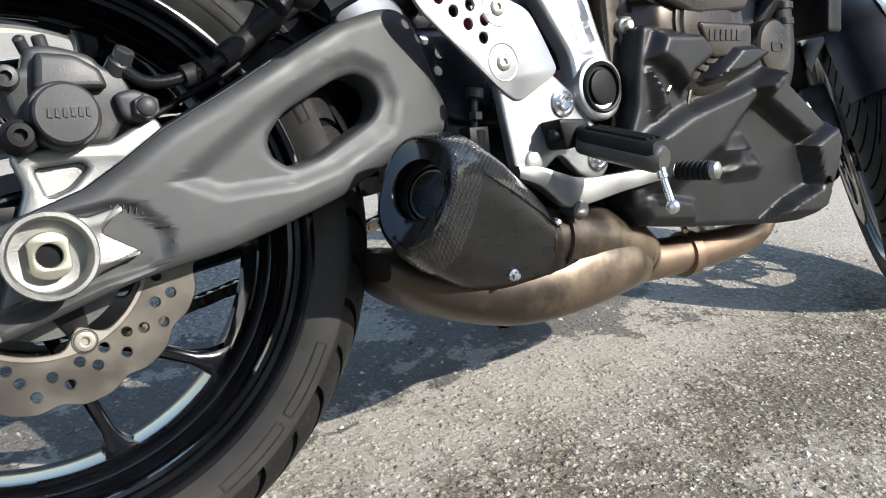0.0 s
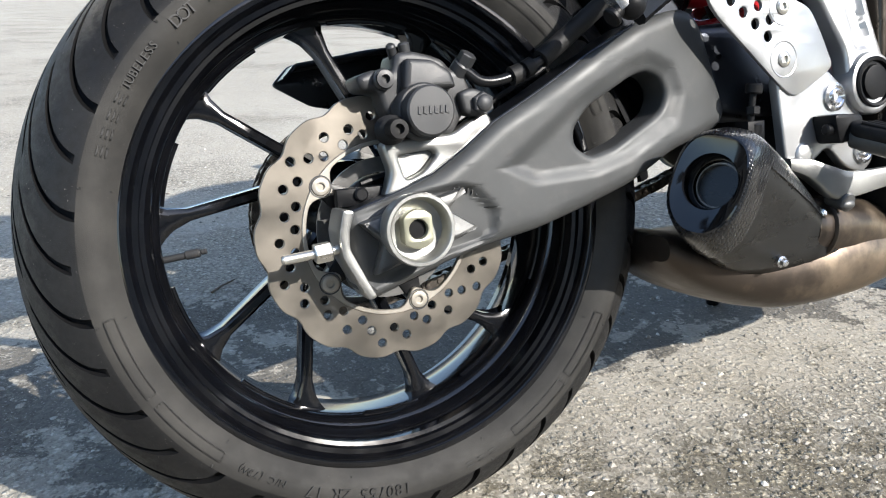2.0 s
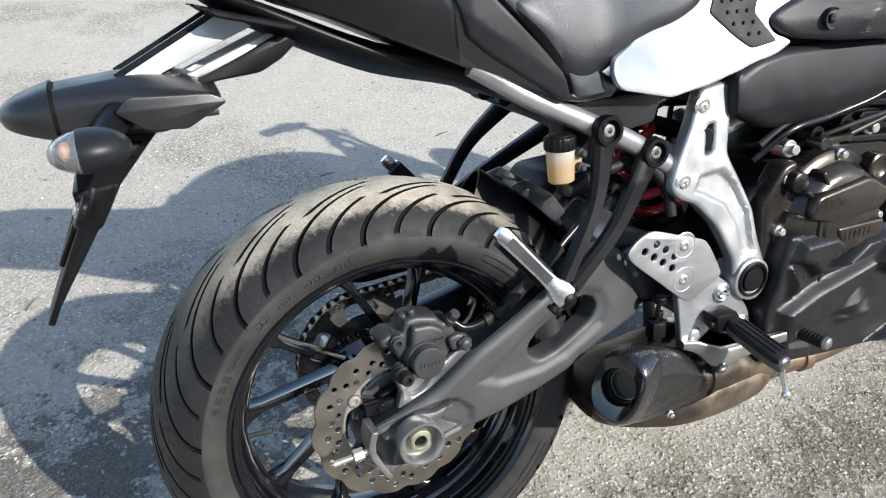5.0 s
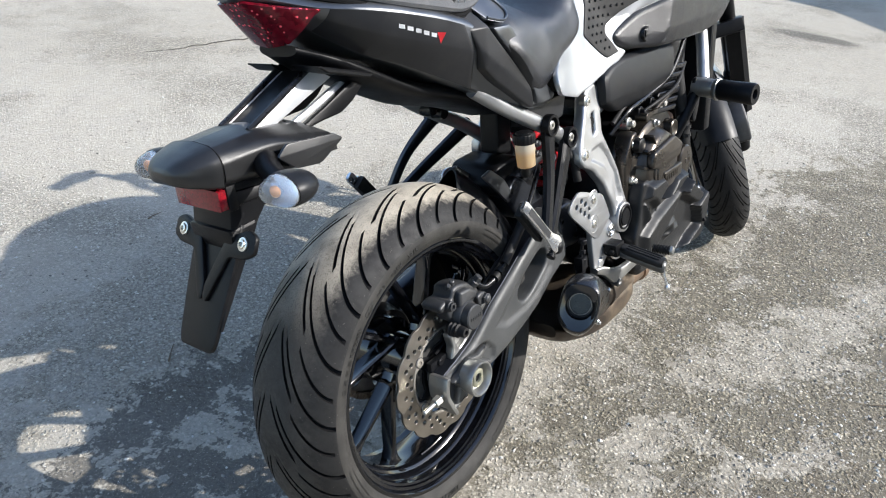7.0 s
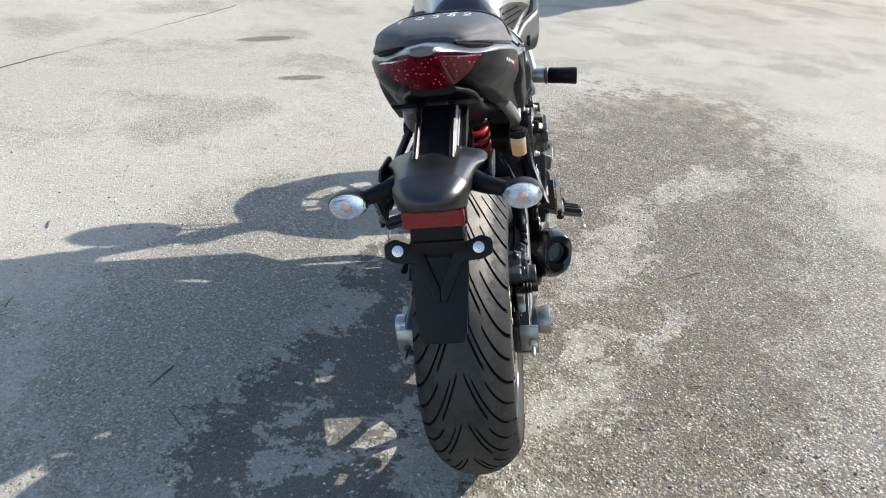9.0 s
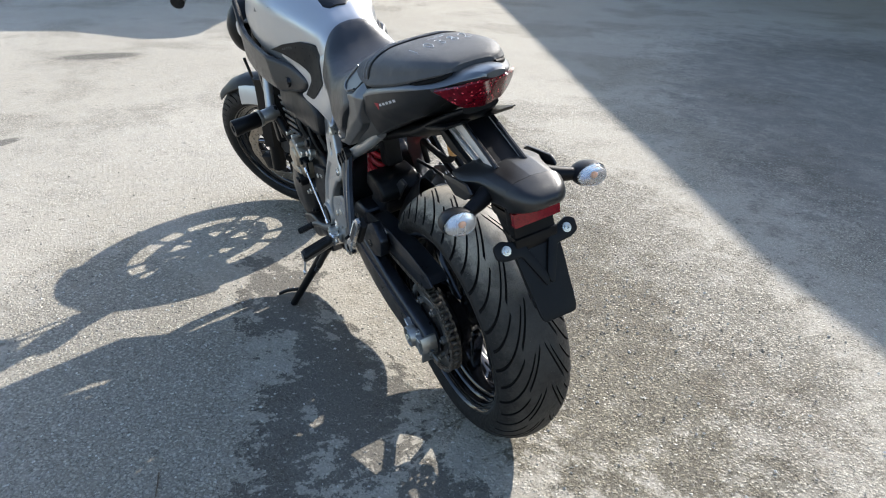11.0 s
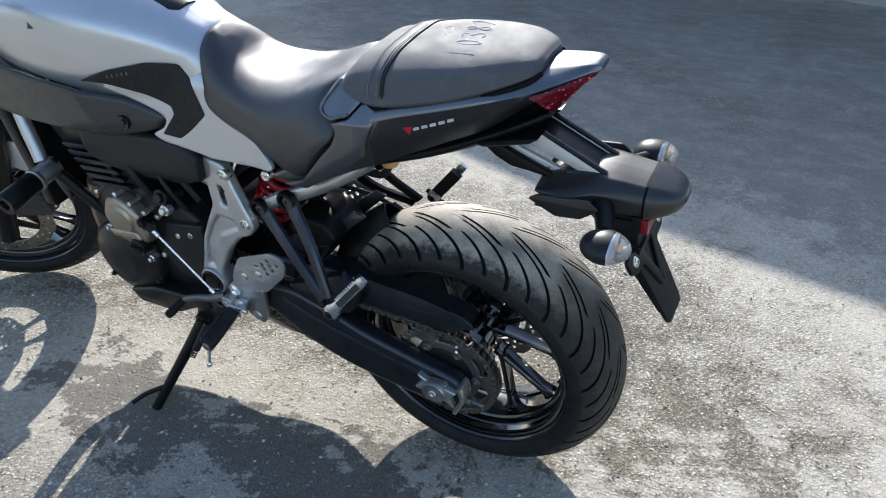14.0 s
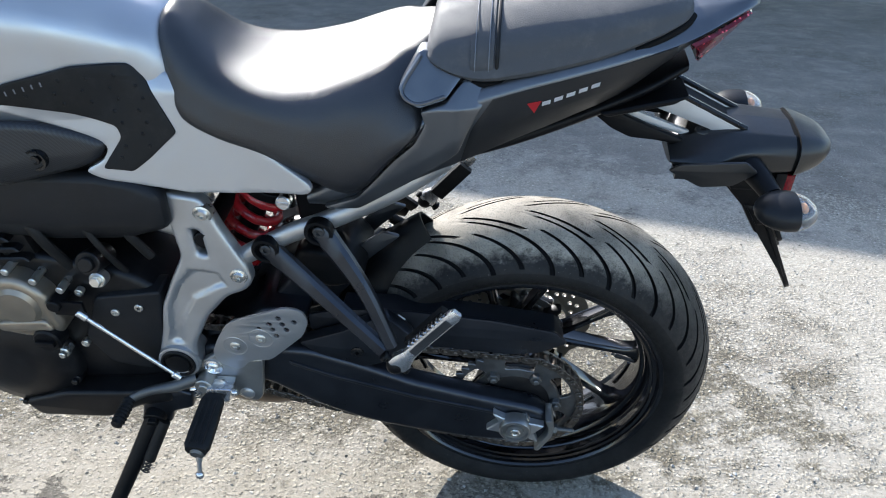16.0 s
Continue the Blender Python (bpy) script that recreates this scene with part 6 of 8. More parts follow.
def pillion_brackets():
    for sign in (-1, 1):
        A, B, C = Vector((0.290, sign * 0.134, 0.338)), Vector((0.368, sign * 0.126, 0.296)), Vector((0.192, -0.176, 0.160)) if sign < 0 else Vector((0.182, 0.196, 0.182))

        def strap(p, q, mid, w0, w1):
            line = cr([p, mid, q], 13)
            rings = []
            for i, c in enumerate(line):
                t = (line[min(i + 1, 12)] - line[max(i - 1, 0)]).normalized()
                n = t.cross(Vector((0, sign, 0.1))).normalized()
                o = Vector((0, sign, 0))
                w = w0 + (w1 - w0) * math.sin(math.pi * min(1, i / 12 * 1.2) * 0.5)
                rings.append([c + n * (sx * w) + o * (sy * 0.0085) for sx, sy in ((-1, -0.6), (-1, 0.4), (-0.6, 1), (0.6, 1), (1, 0.4), (1, -0.6), (0.6, -1), (-0.6, -1))])
            return loft(rings)

        # the left bracket's black is lifted in colour, as that side stands in shade
        br = part("pillion_bracket", join(strap(A, C + Vector((0.012, 0, 0.012)), Vector((0.268, -0.146, 0.250)) if sign < 0 else Vector((0.234, 0.169, 0.274)), 0.016, 0.0095), strap(B, C + Vector((0.024, 0, 0.002)), Vector((0.304, -0.142, 0.212)) if sign < 0 else Vector((0.271, 0.170, 0.231)), 0.016, 0.0105)), BLACK if sign < 0 else SWING_DARK, MOTO, "satin black forked pillion peg bracket")
        for P in (A, B):
            prof = [(0.0, 0.0185), (0.012, 0.0195), (0.0155, 0.0185), (0.0155, 0.0140), (0.004, 0.0130), (0.004, 0.0)]
            part("bracket_eye", lathe(prof, 28, P - Vector((0, sign * 0.002, 0)), axis=(0, sign, 0)), BLACK, br)
            part("bracket_bolt", lathe([(0.002, 0.0085), (0.010, 0.0082), (0.0115, 0.0065), (0.0115, 0.0035), (0.008, 0.003), (0.008, 0)], 18, P, axis=(0, sign, 0)), ZINC if sign < 0 else CALIPER, br)
        root, tip = Vector((0.186, sign * 0.206, 0.168)), Vector((0.106, sign * 0.198, 0.266))
        d = (tip - root).normalized()
        n = d.cross(Vector((0, sign, 0))).normalized()
        peg = []
        for s, w, th in ((0.0, 0.014, 0.009), (0.012, 0.014, 0.009), (0.026, 0.0090, 0.006), (0.05, 0.0080, 0.0058), (0.108, 0.0088, 0.0056), (0.120, 0.0090, 0.0050), (0.126, 0.0065, 0.0035)):
            c = root + d * s
            peg.append([c + n * (a * w) + Vector((0, sign * b * th, 0)) for a, b in ((-1, -0.7), (-1, 0.7), (-0.7, 1), (0.7, 1), (1, 0.7), (1, -0.7), (0.7, -1), (-0.7, -1))])
        pp = part("pillion_peg", loft(peg), BRIGHT, br, "folded alloy pillion foot peg")
        for k in range(9 if sign > 0 else 0):
            c = root + d * (0.040 + 0.0082 * k) + n * (0.0098 if n.z > 0 else -0.0098)
            part("peg_tooth", rod(c - Vector((0, 0.0055, 0)), c + Vector((0, 0.0055, 0)), 0.0030, 6), BRIGHT, pp)
        part("peg_trough", loft([[root + d * s + n * (a * 0.0056) + Vector((0, sign * b, 0)) for a, b in ((-1, 0.0035), (-1, 0.0064), (1, 0.0064), (1, 0.0035))] for s in (0.034, 0.110)]), CALIPER, pp, "dark grooved tread of the peg")
        part("peg_pad", loft([[root + d * s - Vector((0, sign * 0.014, 0)) + n * (a * 0.0125) + Vector((0, sign * b * 0.006, 0)) for a, b in ((-1, -1), (-1, 1), (1, 1), (1, -1))] for s in (0.03, 0.108)]), RUBBER, pp)
        part("peg_clevis", join(rod(root - n * 0.020, root + n * 0.020, 0.0060, 12), rod(root - n * 0.024, root - n * 0.018, 0.0085, 14), ball(root - d * 0.004, 0.013, 0.012, 0.013)), BLACK, br)
    # brake fluid reservoir
    c = Vector((0.232, -0.122, 0.322))
    res = part("fluid_reservoir", lathe([(-0.042, 0.0135), (-0.040, 0.0165), (-0.016, 0.0175), (-0.003, 0.0178), (0.0, 0.0165)], 28, c, axis=(-0.02, 0.03, 1)), RESERVOIR, MOTO, "cream brake fluid reservoir with black ribbed cap")
    ribs = []
    for i in range(72):
        r = 0.0202 if i % 4 < 2 else 0.0194
        ribs.append((r * math.cos(2 * math.pi * i / 72), r * math.sin(2 * math.pi * i / 72)))
    part("reservoir_cap", turned(slab([ribs], 0.0, 0.0165, 0.002, 2), Matrix.Translation(c - Vector((0, 0, 0.001))) @ pose(0, 0, 0, 90, 0, 0)), BLACK, res)
    part("cap_boss", lathe([(0.015, 0.0150), (0.018, 0.0146), (0.0185, 0.010), (0.0185, 0)], 24, c, axis=(0, 0, 1)), BLACK, res)
    part("reservoir_lug", block(c.x + 0.012, c.x + 0.030, c.y - 0.004, c.y + 0.004, c.z - 0.034, c.z - 0.004, 0.002), RESERVOIR, res)
    for dz in (-0.008, -0.026):
        part("reservoir_bolt", join(rod(c + Vector((0.024, 0.0, dz)), c + Vector((0.026, -0.012, dz)), 0.0060, 12), rod(c + Vector((0.026, -0.011, dz)), c + Vector((0.0265, -0.016, dz)), 0.0045, 6)), CALIPER, res)
    part("reservoir_hose", tube([(0.232, -0.122, 0.284), (0.25, -0.11, 0.262), (0.31, -0.10, 0.275), (0.37, -0.105, 0.275), (0.40, -0.118, 0.24), (0.405, -0.125, 0.20)], 0.0085, 12), RUBBER, res)


pillion_brackets()


def side_stand():
    lug = part("side_stand", slab([rnd([(0.614, -0.053), (0.601, -0.064), (0.564, -0.052), (0.553, -0.024), (0.520, -0.011), (0.514, 0.021), (0.542, 0.031), (0.594, 0.019)], 0.006, 3)], 0.135, 0.172, 0.005, 3), SWING_DARK, MOTO, "black steel side stand, folded out on the ground")
    top, foot = Vector((0.586, 0.172, -0.035)), Vector((0.700, 0.322, -0.2620))
    d = foot - top
    part("stand_leg", tube([top - d * 0.03, top + d * 0.25, top + d * 0.6, foot - d * 0.05], [0.016, 0.0135, 0.012, 0.0115], 16), BLACK, lug)
    part("stand_pivot", join(hexhead((0.586, 0.16, -0.033), (0.586, 0.192, -0.04), 0.012), rod((0.586, 0.15, -0.03), (0.586, 0.184, -0.037), 0.018, 20)), BLACK, lug)
    part("stand_foot", turned(slab([rnd([(-0.030, -0.022), (0.022, -0.026), (0.040, 0.0), (0.026, 0.020), (-0.024, 0.020)], 0.008, 3)], -0.004, 0.004, 0.0015, 2), Matrix.Translation(foot + Vector((0.0, 0.004, 0.002))) @ pose(0, 0, 0, -LEAN, 0, 0) @ pose(0, 0, 0, 90, 0, 0)), BLACK, lug)
    part("stand_tang", tube([foot - d * 0.30, foot - d * 0.24 + Vector((0.035, 0.03, 0.0)), foot - d * 0.18 + Vector((0.05, 0.05, 0.0))], 0.0055, 10), BLACK, lug)
    coil = []
    p, q = top + Vector((-0.018, 0.012, 0.0)), top + d * 0.36 + Vector((-0.022, 0.005, 0))
    ax = (q - p).normalized()
    s1 = ax.cross(Vector((0, 0, 1))).normalized()
    s2 = s1.cross(ax)
    for i in range(15 * 8 + 1):
        a = 2 * math.pi * i / 8
        coil.append(p.lerp(q, i / (15 * 8)) + (s1 * math.cos(a) + s2 * math.sin(a)) * 0.0065)
    part("stand_spring", tube(coil, 0.0016, 6, 1), CALIPER, lug)
    part("spring_sleeve", tube([p, p.lerp(q, 0.75)], 0.0095, 14, 2), RUBBER, lug, "black rubber sleeve")


side_stand()


def shock():
    p, q = Vector((0.402, -0.005, 0.312)), Vector((0.470, -0.005, 0.175))
    ax = (q - p).normalized()
    s1 = ax.cross(Vector((0, 1, 0))).normalized()
    s2 = s1.cross(ax)
    coil = []
    turns = 5
    for i in range(turns * 14 + 1):
        a = 2 * math.pi * i / 14
        coil.append(p.lerp(q, i / (turns * 14)) + (s1 * math.cos(a) + s2 * math.sin(a)) * 0.036)
    sp = part("shock_spring", tube(coil, 0.0075, 10, 1), RED_PAINT, MOTO, "red coil spring of the rear shock absorber")
    part("damper", join(rod(p - ax * 0.03, q + ax * 0.03, 0.017, 20), rod(p - ax * 0.015, p, 0.042, 28), rod(q, q + ax * 0.02, 0.044, 28)), BLACK, sp)
    part("damper_body", ball((0.352, -0.012, 0.212), 0.055, 0.040, 0.040, 24, 16), BLACK_GLOSS, sp)
    part("linkage", slab([rnd([(0.26, 0.205), (0.30, 0.235), (0.36, 0.20), (0.40, 0.15), (0.36, 0.12), (0.30, 0.15)], 0.012, 3)], -0.05, 0.07, 0.008, 3), SWING_DARK, sp)


shock()


def wheel_guards():
    """The hugger over the tyre's front, and the chain guard."""
    rings = []
    for a in (2, 14, 28, 40, 50, 58):
        t = radians(a)
        r = 0.328
        half = 0.078 - 0.064 * max(0, (a - 20) / 46)
        ring = []
        for k in range(13):
            u = (k - 6) / 6
            rr = r - 0.055 * u * u
            ring.append(Vector((rr * math.cos(t), half * u * 1.12, rr * math.sin(t))))
        back = [v + v.normalized() * 0.004 for v in ring[::-1]]
        rings.append(ring + back)
    hug = part("rear_hugger", loft(rings), BLACK, MOTO, "black plastic hugger over the rear tyre")
    part("hugger_block", slab([rnd([(0.245, 0.225), (0.27, 0.258), (0.34, 0.262), (0.36, 0.22), (0.30, 0.19), (0.255, 0.205)], 0.012, 3)], -0.03, 0.085, 0.010, 3), BLACK, hug)
    for y in (-0.050, 0.030):
        part("hugger_fin", slab([rnd([(0.200, 0.262), (0.225, 0.268), (0.262, 0.240), (0.290, 0.200), (0.272, 0.190), (0.238, 0.226)], 0.004, 2)], y, y + 0.008, 0.002, 2), TAIL_GREY, hug, "grey hugger bracket")
    gl = [(-0.050, 0.140), (-0.030, 0.160), (0.06, 0.174), (0.18, 0.180), (0.28, 0.175), (0.33, 0.16), (0.33, 0.13), (0.28, 0.120), (0.20, 0.114), (0.14, 0.113), (0.03, 0.108), (-0.01, 0.116)]
    part("inner_fender", slab([rnd([(0.300, 0.270), (0.345, 0.262), (0.352, 0.392), (0.318, 0.398), (0.305, 0.34)], 0.008, 3)], -0.010, 0.035, 0.006, 3), BLACK, hug)
    cg = part("chain_guard", slab([rnd(gl, 0.006, 3)], 0.106, 0.112, 0.002, 2), SWING_DARK, MOTO, "black plastic chain guard")
    part("guard_top", slab([rnd([(-0.045, 0.142), (-0.030, 0.158), (0.06, 0.170), (0.18, 0.178), (0.28, 0.175), (0.28, 0.169), (0.18, 0.172), (0.06, 0.164), (-0.028, 0.152)], 0.002, 1)], 0.068, 0.109, 0.002, 1), SWING_DARK, cg)
    gl2 = [(0.344, 0.124), (0.279, 0.153), (0.212, 0.192), (0.172, 0.155), (0.195, 0.105), (0.25, 0.082), (0.309, 0.100)]
    gp = part("guard_plate", slab([rnd(gl2, 0.008, 3)], 0.115, 0.138, 0.003, 2), SWING_DARK, cg)
    part("guard_screw", lathe([(0.13, 0.010), (0.1375, 0.0095), (0.139, 0.007), (0.139, 0.003), (0.136, 0.003), (0.136, 0)], 18, (0.255, 0.003, 0.116)), BLACK_GLOSS, gp)
    part("guard_sticker", slab([[(0.185, 0.166), (0.199, 0.163), (0.196, 0.176)]], 0.1121, 0.1128, 0.0002, 1), WHITE_MARK, cg)


wheel_guards()

# ---- bodywork ----
def flank(x, z):
    """Half the width of the body at a place of its side."""
    return 0.105 + 1.4 * (x - 0.46) ** 2 - 0.25 * (z - 0.47)


def side_panel(name, lp, off, thick, mat, parent, label="", b=0.003, r=0.008, holes=(), extra=None):
    out = []
    for sign in (-1, 1):
        edge = lp if isinstance(lp, list) else lp(sign)

        def lay(x, y, z):
            w = flank(x, z) if extra is None else extra(x, z)
            return Vector((x, sign * (w + off + y), z))

        out.append(part(name, slab([rnd(edge, r, 3)] + [list(h) for h in holes], -thick, 0, b, 2, lay, 0.012), mat, parent, label))
    return out


def body(st, x, z):
    """Half the width over flank and tank together, curling in round the seat's nose."""
    w = flank(x, z)
    if x > 0.487:
        k = min(1.0, (x - 0.487) / 0.03)
        w = max(w, w * (1 - k) + k * (side_at(st, x, z) + 0.001))
    return w - 1.5 * max(0.0, z - 0.505) ** 1.3 * max(0.0, min(1.0, (0.515 - x) / 0.03))


def tank():
    st = [(0.455, [(0, 0.540), (0.035, 0.536), (0.066, 0.518), (0.080, 0.490), (0.086, 0.46), (0.090, 0.44)]),
          (0.485, [(0, 0.582), (0.040, 0.578), (0.078, 0.558), (0.092, 0.522), (0.096, 0.47), (0.098, 0.44)]),
          (0.53, [(0, 0.606), (0.045, 0.600), (0.088, 0.572), (0.100, 0.53), (0.106, 0.48), (0.106, 0.44)]),
          (0.60, [(0, 0.640), (0.065, 0.632), (0.118, 0.598), (0.128, 0.55), (0.130, 0.50), (0.128, 0.46)]),
          (0.68, [(0, 0.662), (0.080, 0.655), (0.142, 0.620), (0.156, 0.57), (0.158, 0.53), (0.154, 0.48)]),
          (0.78, [(0, 0.672), (0.090, 0.664), (0.156, 0.632), (0.172, 0.585), (0.174, 0.55), (0.170, 0.50)]),
          (0.88, [(0, 0.668), (0.090, 0.660), (0.152, 0.630), (0.170, 0.59), (0.174, 0.56), (0.170, 0.52)]),
          (0.96, [(0, 0.645), (0.080, 0.637), (0.130, 0.612), (0.148, 0.58), (0.152, 0.56), (0.150, 0.53)]),
          (1.00, [(0, 0.610), (0.060, 0.604), (0.100, 0.59), (0.120, 0.57), (0.125, 0.555), (0.125, 0.54)])]
    tk = part("fuel_tank", skin(st, 48, 26), WHITE, MOTO, "pearl white fuel tank with black knee pads")
    # black insert round the filler
    ins = []
    for x, hw, z in ((0.540, 0.030, 0.6105), (0.552, 0.045, 0.6155), (0.60, 0.052, 0.6385), (0.66, 0.056, 0.6585), (0.76, 0.060, 0.6720), (0.84, 0.062, 0.6730), (0.90, 0.055, 0.664)):
        ins.append([Vector((x, y, zz)) for y, zz in ((-hw, z - 0.016), (-hw * 0.97, z - 0.0045), (-hw * 0.7, z + 0.002), (0, z + 0.005), (hw * 0.7, z + 0.002), (hw * 0.97, z - 0.0045), (hw, z - 0.016))])
    part("filler_panel", loft(ins), BLACK_GLOSS, tk, "black plastic filler surround")
    part("filler_cap", lathe([(0.0, 0.036), (0.012, 0.036), (0.015, 0.032), (0.0155, 0.0)], 40, (0.72, 0, 0.664), axis=(-0.1, 0, 1)), BRIGHT, tk)
    # white side covers running back under the seat
    lp = [(0.660, 0.500), (0.600, 0.470), (0.565, 0.452), (0.548, 0.440), (0.556, 0.424), (0.582, 0.412), (0.560, 0.398), (0.505, 0.382), (0.455, 0.370), (0.385, 0.364), (0.296, 0.388), (0.284, 0.396), (0.278, 0.412), (0.284, 0.426), (0.318, 0.436), (0.366, 0.462), (0.412, 0.490), (0.440, 0.520), (0.48, 0.528), (0.60, 0.530)]
    left = lp[:7] + [(0.505, 0.386), (0.455, 0.379), (0.392, 0.386), (0.300, 0.406), (0.290, 0.411), (0.286, 0.417), (0.290, 0.423), (0.318, 0.434), (0.360, 0.452), (0.406, 0.480)] + lp[-3:]
    covers = side_panel("side_cover", lambda sign: lp if sign < 0 else left, 0.004, 0.012, WHITE, tk, "white side cover below the seat", r=0.010, extra=lambda x, z: body(st, x, z))
    pad = [(0.690, 0.513), (0.640, 0.530), (0.570, 0.543), (0.512, 0.540), (0.498, 0.530), (0.462, 0.458), (0.500, 0.424), (0.522, 0.408), (0.558, 0.414), (0.548, 0.428), (0.530, 0.452), (0.534, 0.466), (0.58, 0.486), (0.64, 0.503)]
    pads = side_panel("knee_pad", pad, 0.0065, 0.006, RUBBER, tk, "black textured rubber knee pad", b=0.0012, r=0.005, extra=lambda x, z: body(st, x, z))
    for sign, owner in zip((-1, 1), pads):
        k = 0
        for i in range(12):
            for j in range(9):
                x, z = 0.468 + 0.0145 * i + (0.007 if j % 2 else 0), 0.412 + 0.0145 * j
                if z < 0.536 and inside((x, z), pad, 0.008) and k < 40 and (sign < 0 or i % 2 == 0):
                    w = body(st, x, z) + 0.0065
                    part("pad_stud", rod((x, sign * (w - 0.001), z), (x, sign * (w + (0.0026 if sign < 0 else 0.001)), z), 0.0030, 6, 0.0022, 0.0003), RUBBER, owner)
                    k += 1
    # lettering plates on the tank and pads: plain shapes
    for sign in (-1, 1):
        for k in range(6):
            x = 0.690 + 0.0155 * k
            z = 0.6075 - 0.0006 * k
            q = [Vector((x + a, sign * (side_at(st, x + a, z + b) + 0.0042), z + b)) for a, b in ((0, -0.0075), (0.0115, -0.0075), (0.0105, 0.0075), (0.001, 0.0075))]
            bm = bmesh.new()
            f = bm.faces.new([bm.verts.new(p) for p in q])
            bmesh.ops.solidify(bm, geom=[f], thickness=0.0006)
            part("tank_mark", bm, GREY_MARK, tk)
        for k in range(5):
            x, z = 0.600 + 0.0095 * k, 0.5265 - 0.0018 * k
            w = body(st, x, z) + 0.0067
            part("pad_mark", slab([[(x, z - 0.003), (x + 0.007, z - 0.0042), (x + 0.0065, z + 0.0015), (x + 0.0005, z + 0.0027)]], min(sign * w, sign * (w + 0.0006)), max(sign * w, sign * (w + 0.0006)), 0.0002, 1), GREY_MARK, tk)
    return tk, st


def side_at(st, x, z):
    """Half the tank's width at a height, from its sections."""
    best = 0.16
    for (x0, a), (x1, b) in zip(st, st[1:]):
        if x0 <= x <= x1:
            s = (x - x0) / (x1 - x0)
            sec = [(p[0] * (1 - s) + q[0] * s, p[1] * (1 - s) + q[1] * s) for p, q in zip(a, b)]
            for (y0, z0), (y1, z1) in zip(sec, sec[1:]):
                if z1 <= z <= z0:
                    best = y0 + (y1 - y0) * (z0 - z) / max(1e-6, z0 - z1)
            if z < sec[-1][1]:
                best = sec[-1][0]
    return best


def inside(p, poly, margin):
    hit = False
    n = len(poly)
    for i in range(n):
        (x0, z0), (x1, z1) = poly[i], poly[(i + 1) % n]
        if (z0 > p[1]) != (z1 > p[1]) and p[0] < (x1 - x0) * (p[1] - z0) / (z1 - z0) + x0:
            hit = not hit
        d = Vector((x1 - x0, z1 - z0))
        t = max(0, min(1, (Vector(p) - Vector((x0, z0))).dot(d) / d.length_squared))
        if (Vector(p) - Vector((x0, z0)) - d * t).length < margin:
            return False
    return hit


TANK, TANK_SECTIONS = tank()


def black_covers():
    lp = [(0.548, 0.446), (0.570, 0.458), (0.620, 0.480), (0.70, 0.500), (0.80, 0.508), (0.90, 0.520), (0.955, 0.535), (1.00, 0.60), (1.06, 0.605), (1.125, 0.56), (1.14, 0.50), (1.10, 0.44), (1.00, 0.405), (0.88, 0.398), (0.75, 0.402), (0.64, 0.408), (0.585, 0.414), (0.560, 0.426)]

    def wide(x, z):
        return min(flank(x, z), 0.176) + 0.008 + 0.012 * math.sin(math.pi * max(0, min(1, (x - 0.55) / 0.5))) - 0.75 * max(0, x - 0.92) ** 2 - 1.2 * max(0, 0.44 - z) ** 1.5 * 1.5

    cov = side_panel("air_scoop", lp, 0.0, 0.016, CARBON_FINE, MOTO, "dark carbon-look side scoop along the tank", b=0.007, r=0.012, extra=wide)
    for sign, owner in zip((-1, 1), cov):
        w = wide(0.626, 0.437)
        part("scoop_bolt", lathe([(w - 0.008, 0.0145), (w + 0.0015, 0.0140), (w + 0.001, 0.0110), (w - 0.003, 0.0100), (w - 0.003, 0.0065), (w + 0.001, 0.006), (w + 0.0015, 0.003), (w - 0.001, 0.0028), (w - 0.001, 0)], 24, (0.626, 0, 0.437)) if sign > 0 else mir(lathe([(w - 0.008, 0.0145), (w + 0.0015, 0.0140), (w + 0.001, 0.0110), (w - 0.003, 0.0100), (w - 0.003, 0.0065), (w + 0.001, 0.006), (w + 0.0015, 0.003), (w - 0.001, 0.0028), (w - 0.001, 0)], 24, (0.626, 0, 0.437))), BLACK_GLOSS, owner)
        e = wide(1.07, 0.50)
        part("round_emblem", lathe([(e - 0.01, 0.022), (e + 0.003, 0.022), (e + 0.005, 0.018), (e + 0.005, 0)], 28, (1.07, 0, 0.50)) if sign > 0 else mir(lathe([(e - 0.01, 0.022), (e + 0.003, 0.022), (e + 0.005, 0.018), (e + 0.005, 0)], 28, (1.07, 0, 0.50))), CLEAR_GREY, owner)
    lo = [(0.492, 0.378), (0.530, 0.395), (0.575, 0.402), (0.64, 0.402), (0.72, 0.400), (0.79, 0.392), (0.782, 0.34), (0.735, 0.296), (0.66, 0.284), (0.56, 0.294), (0.492, 0.325)]

    def low(x, z):
        return 0.136 + 0.05 * max(0, x - 0.5) - 0.02 * max(0, (0.33 - z) / 0.05) + 0.010 * math.sin(math.pi * max(0, min(1, (z - 0.28) / 0.12)))

    side_panel("airbox_cover", lo, 0.0, 0.030, DGREY, MOTO, "matte dark grey airbox side cover", b=0.010, r=0.012, extra=low)
    part("airbox", block(0.50, 0.92, -0.115, 0.115, 0.33, 0.46, 0.02), BLACK, MOTO, "black plastic airbox under the tank")


black_covers()


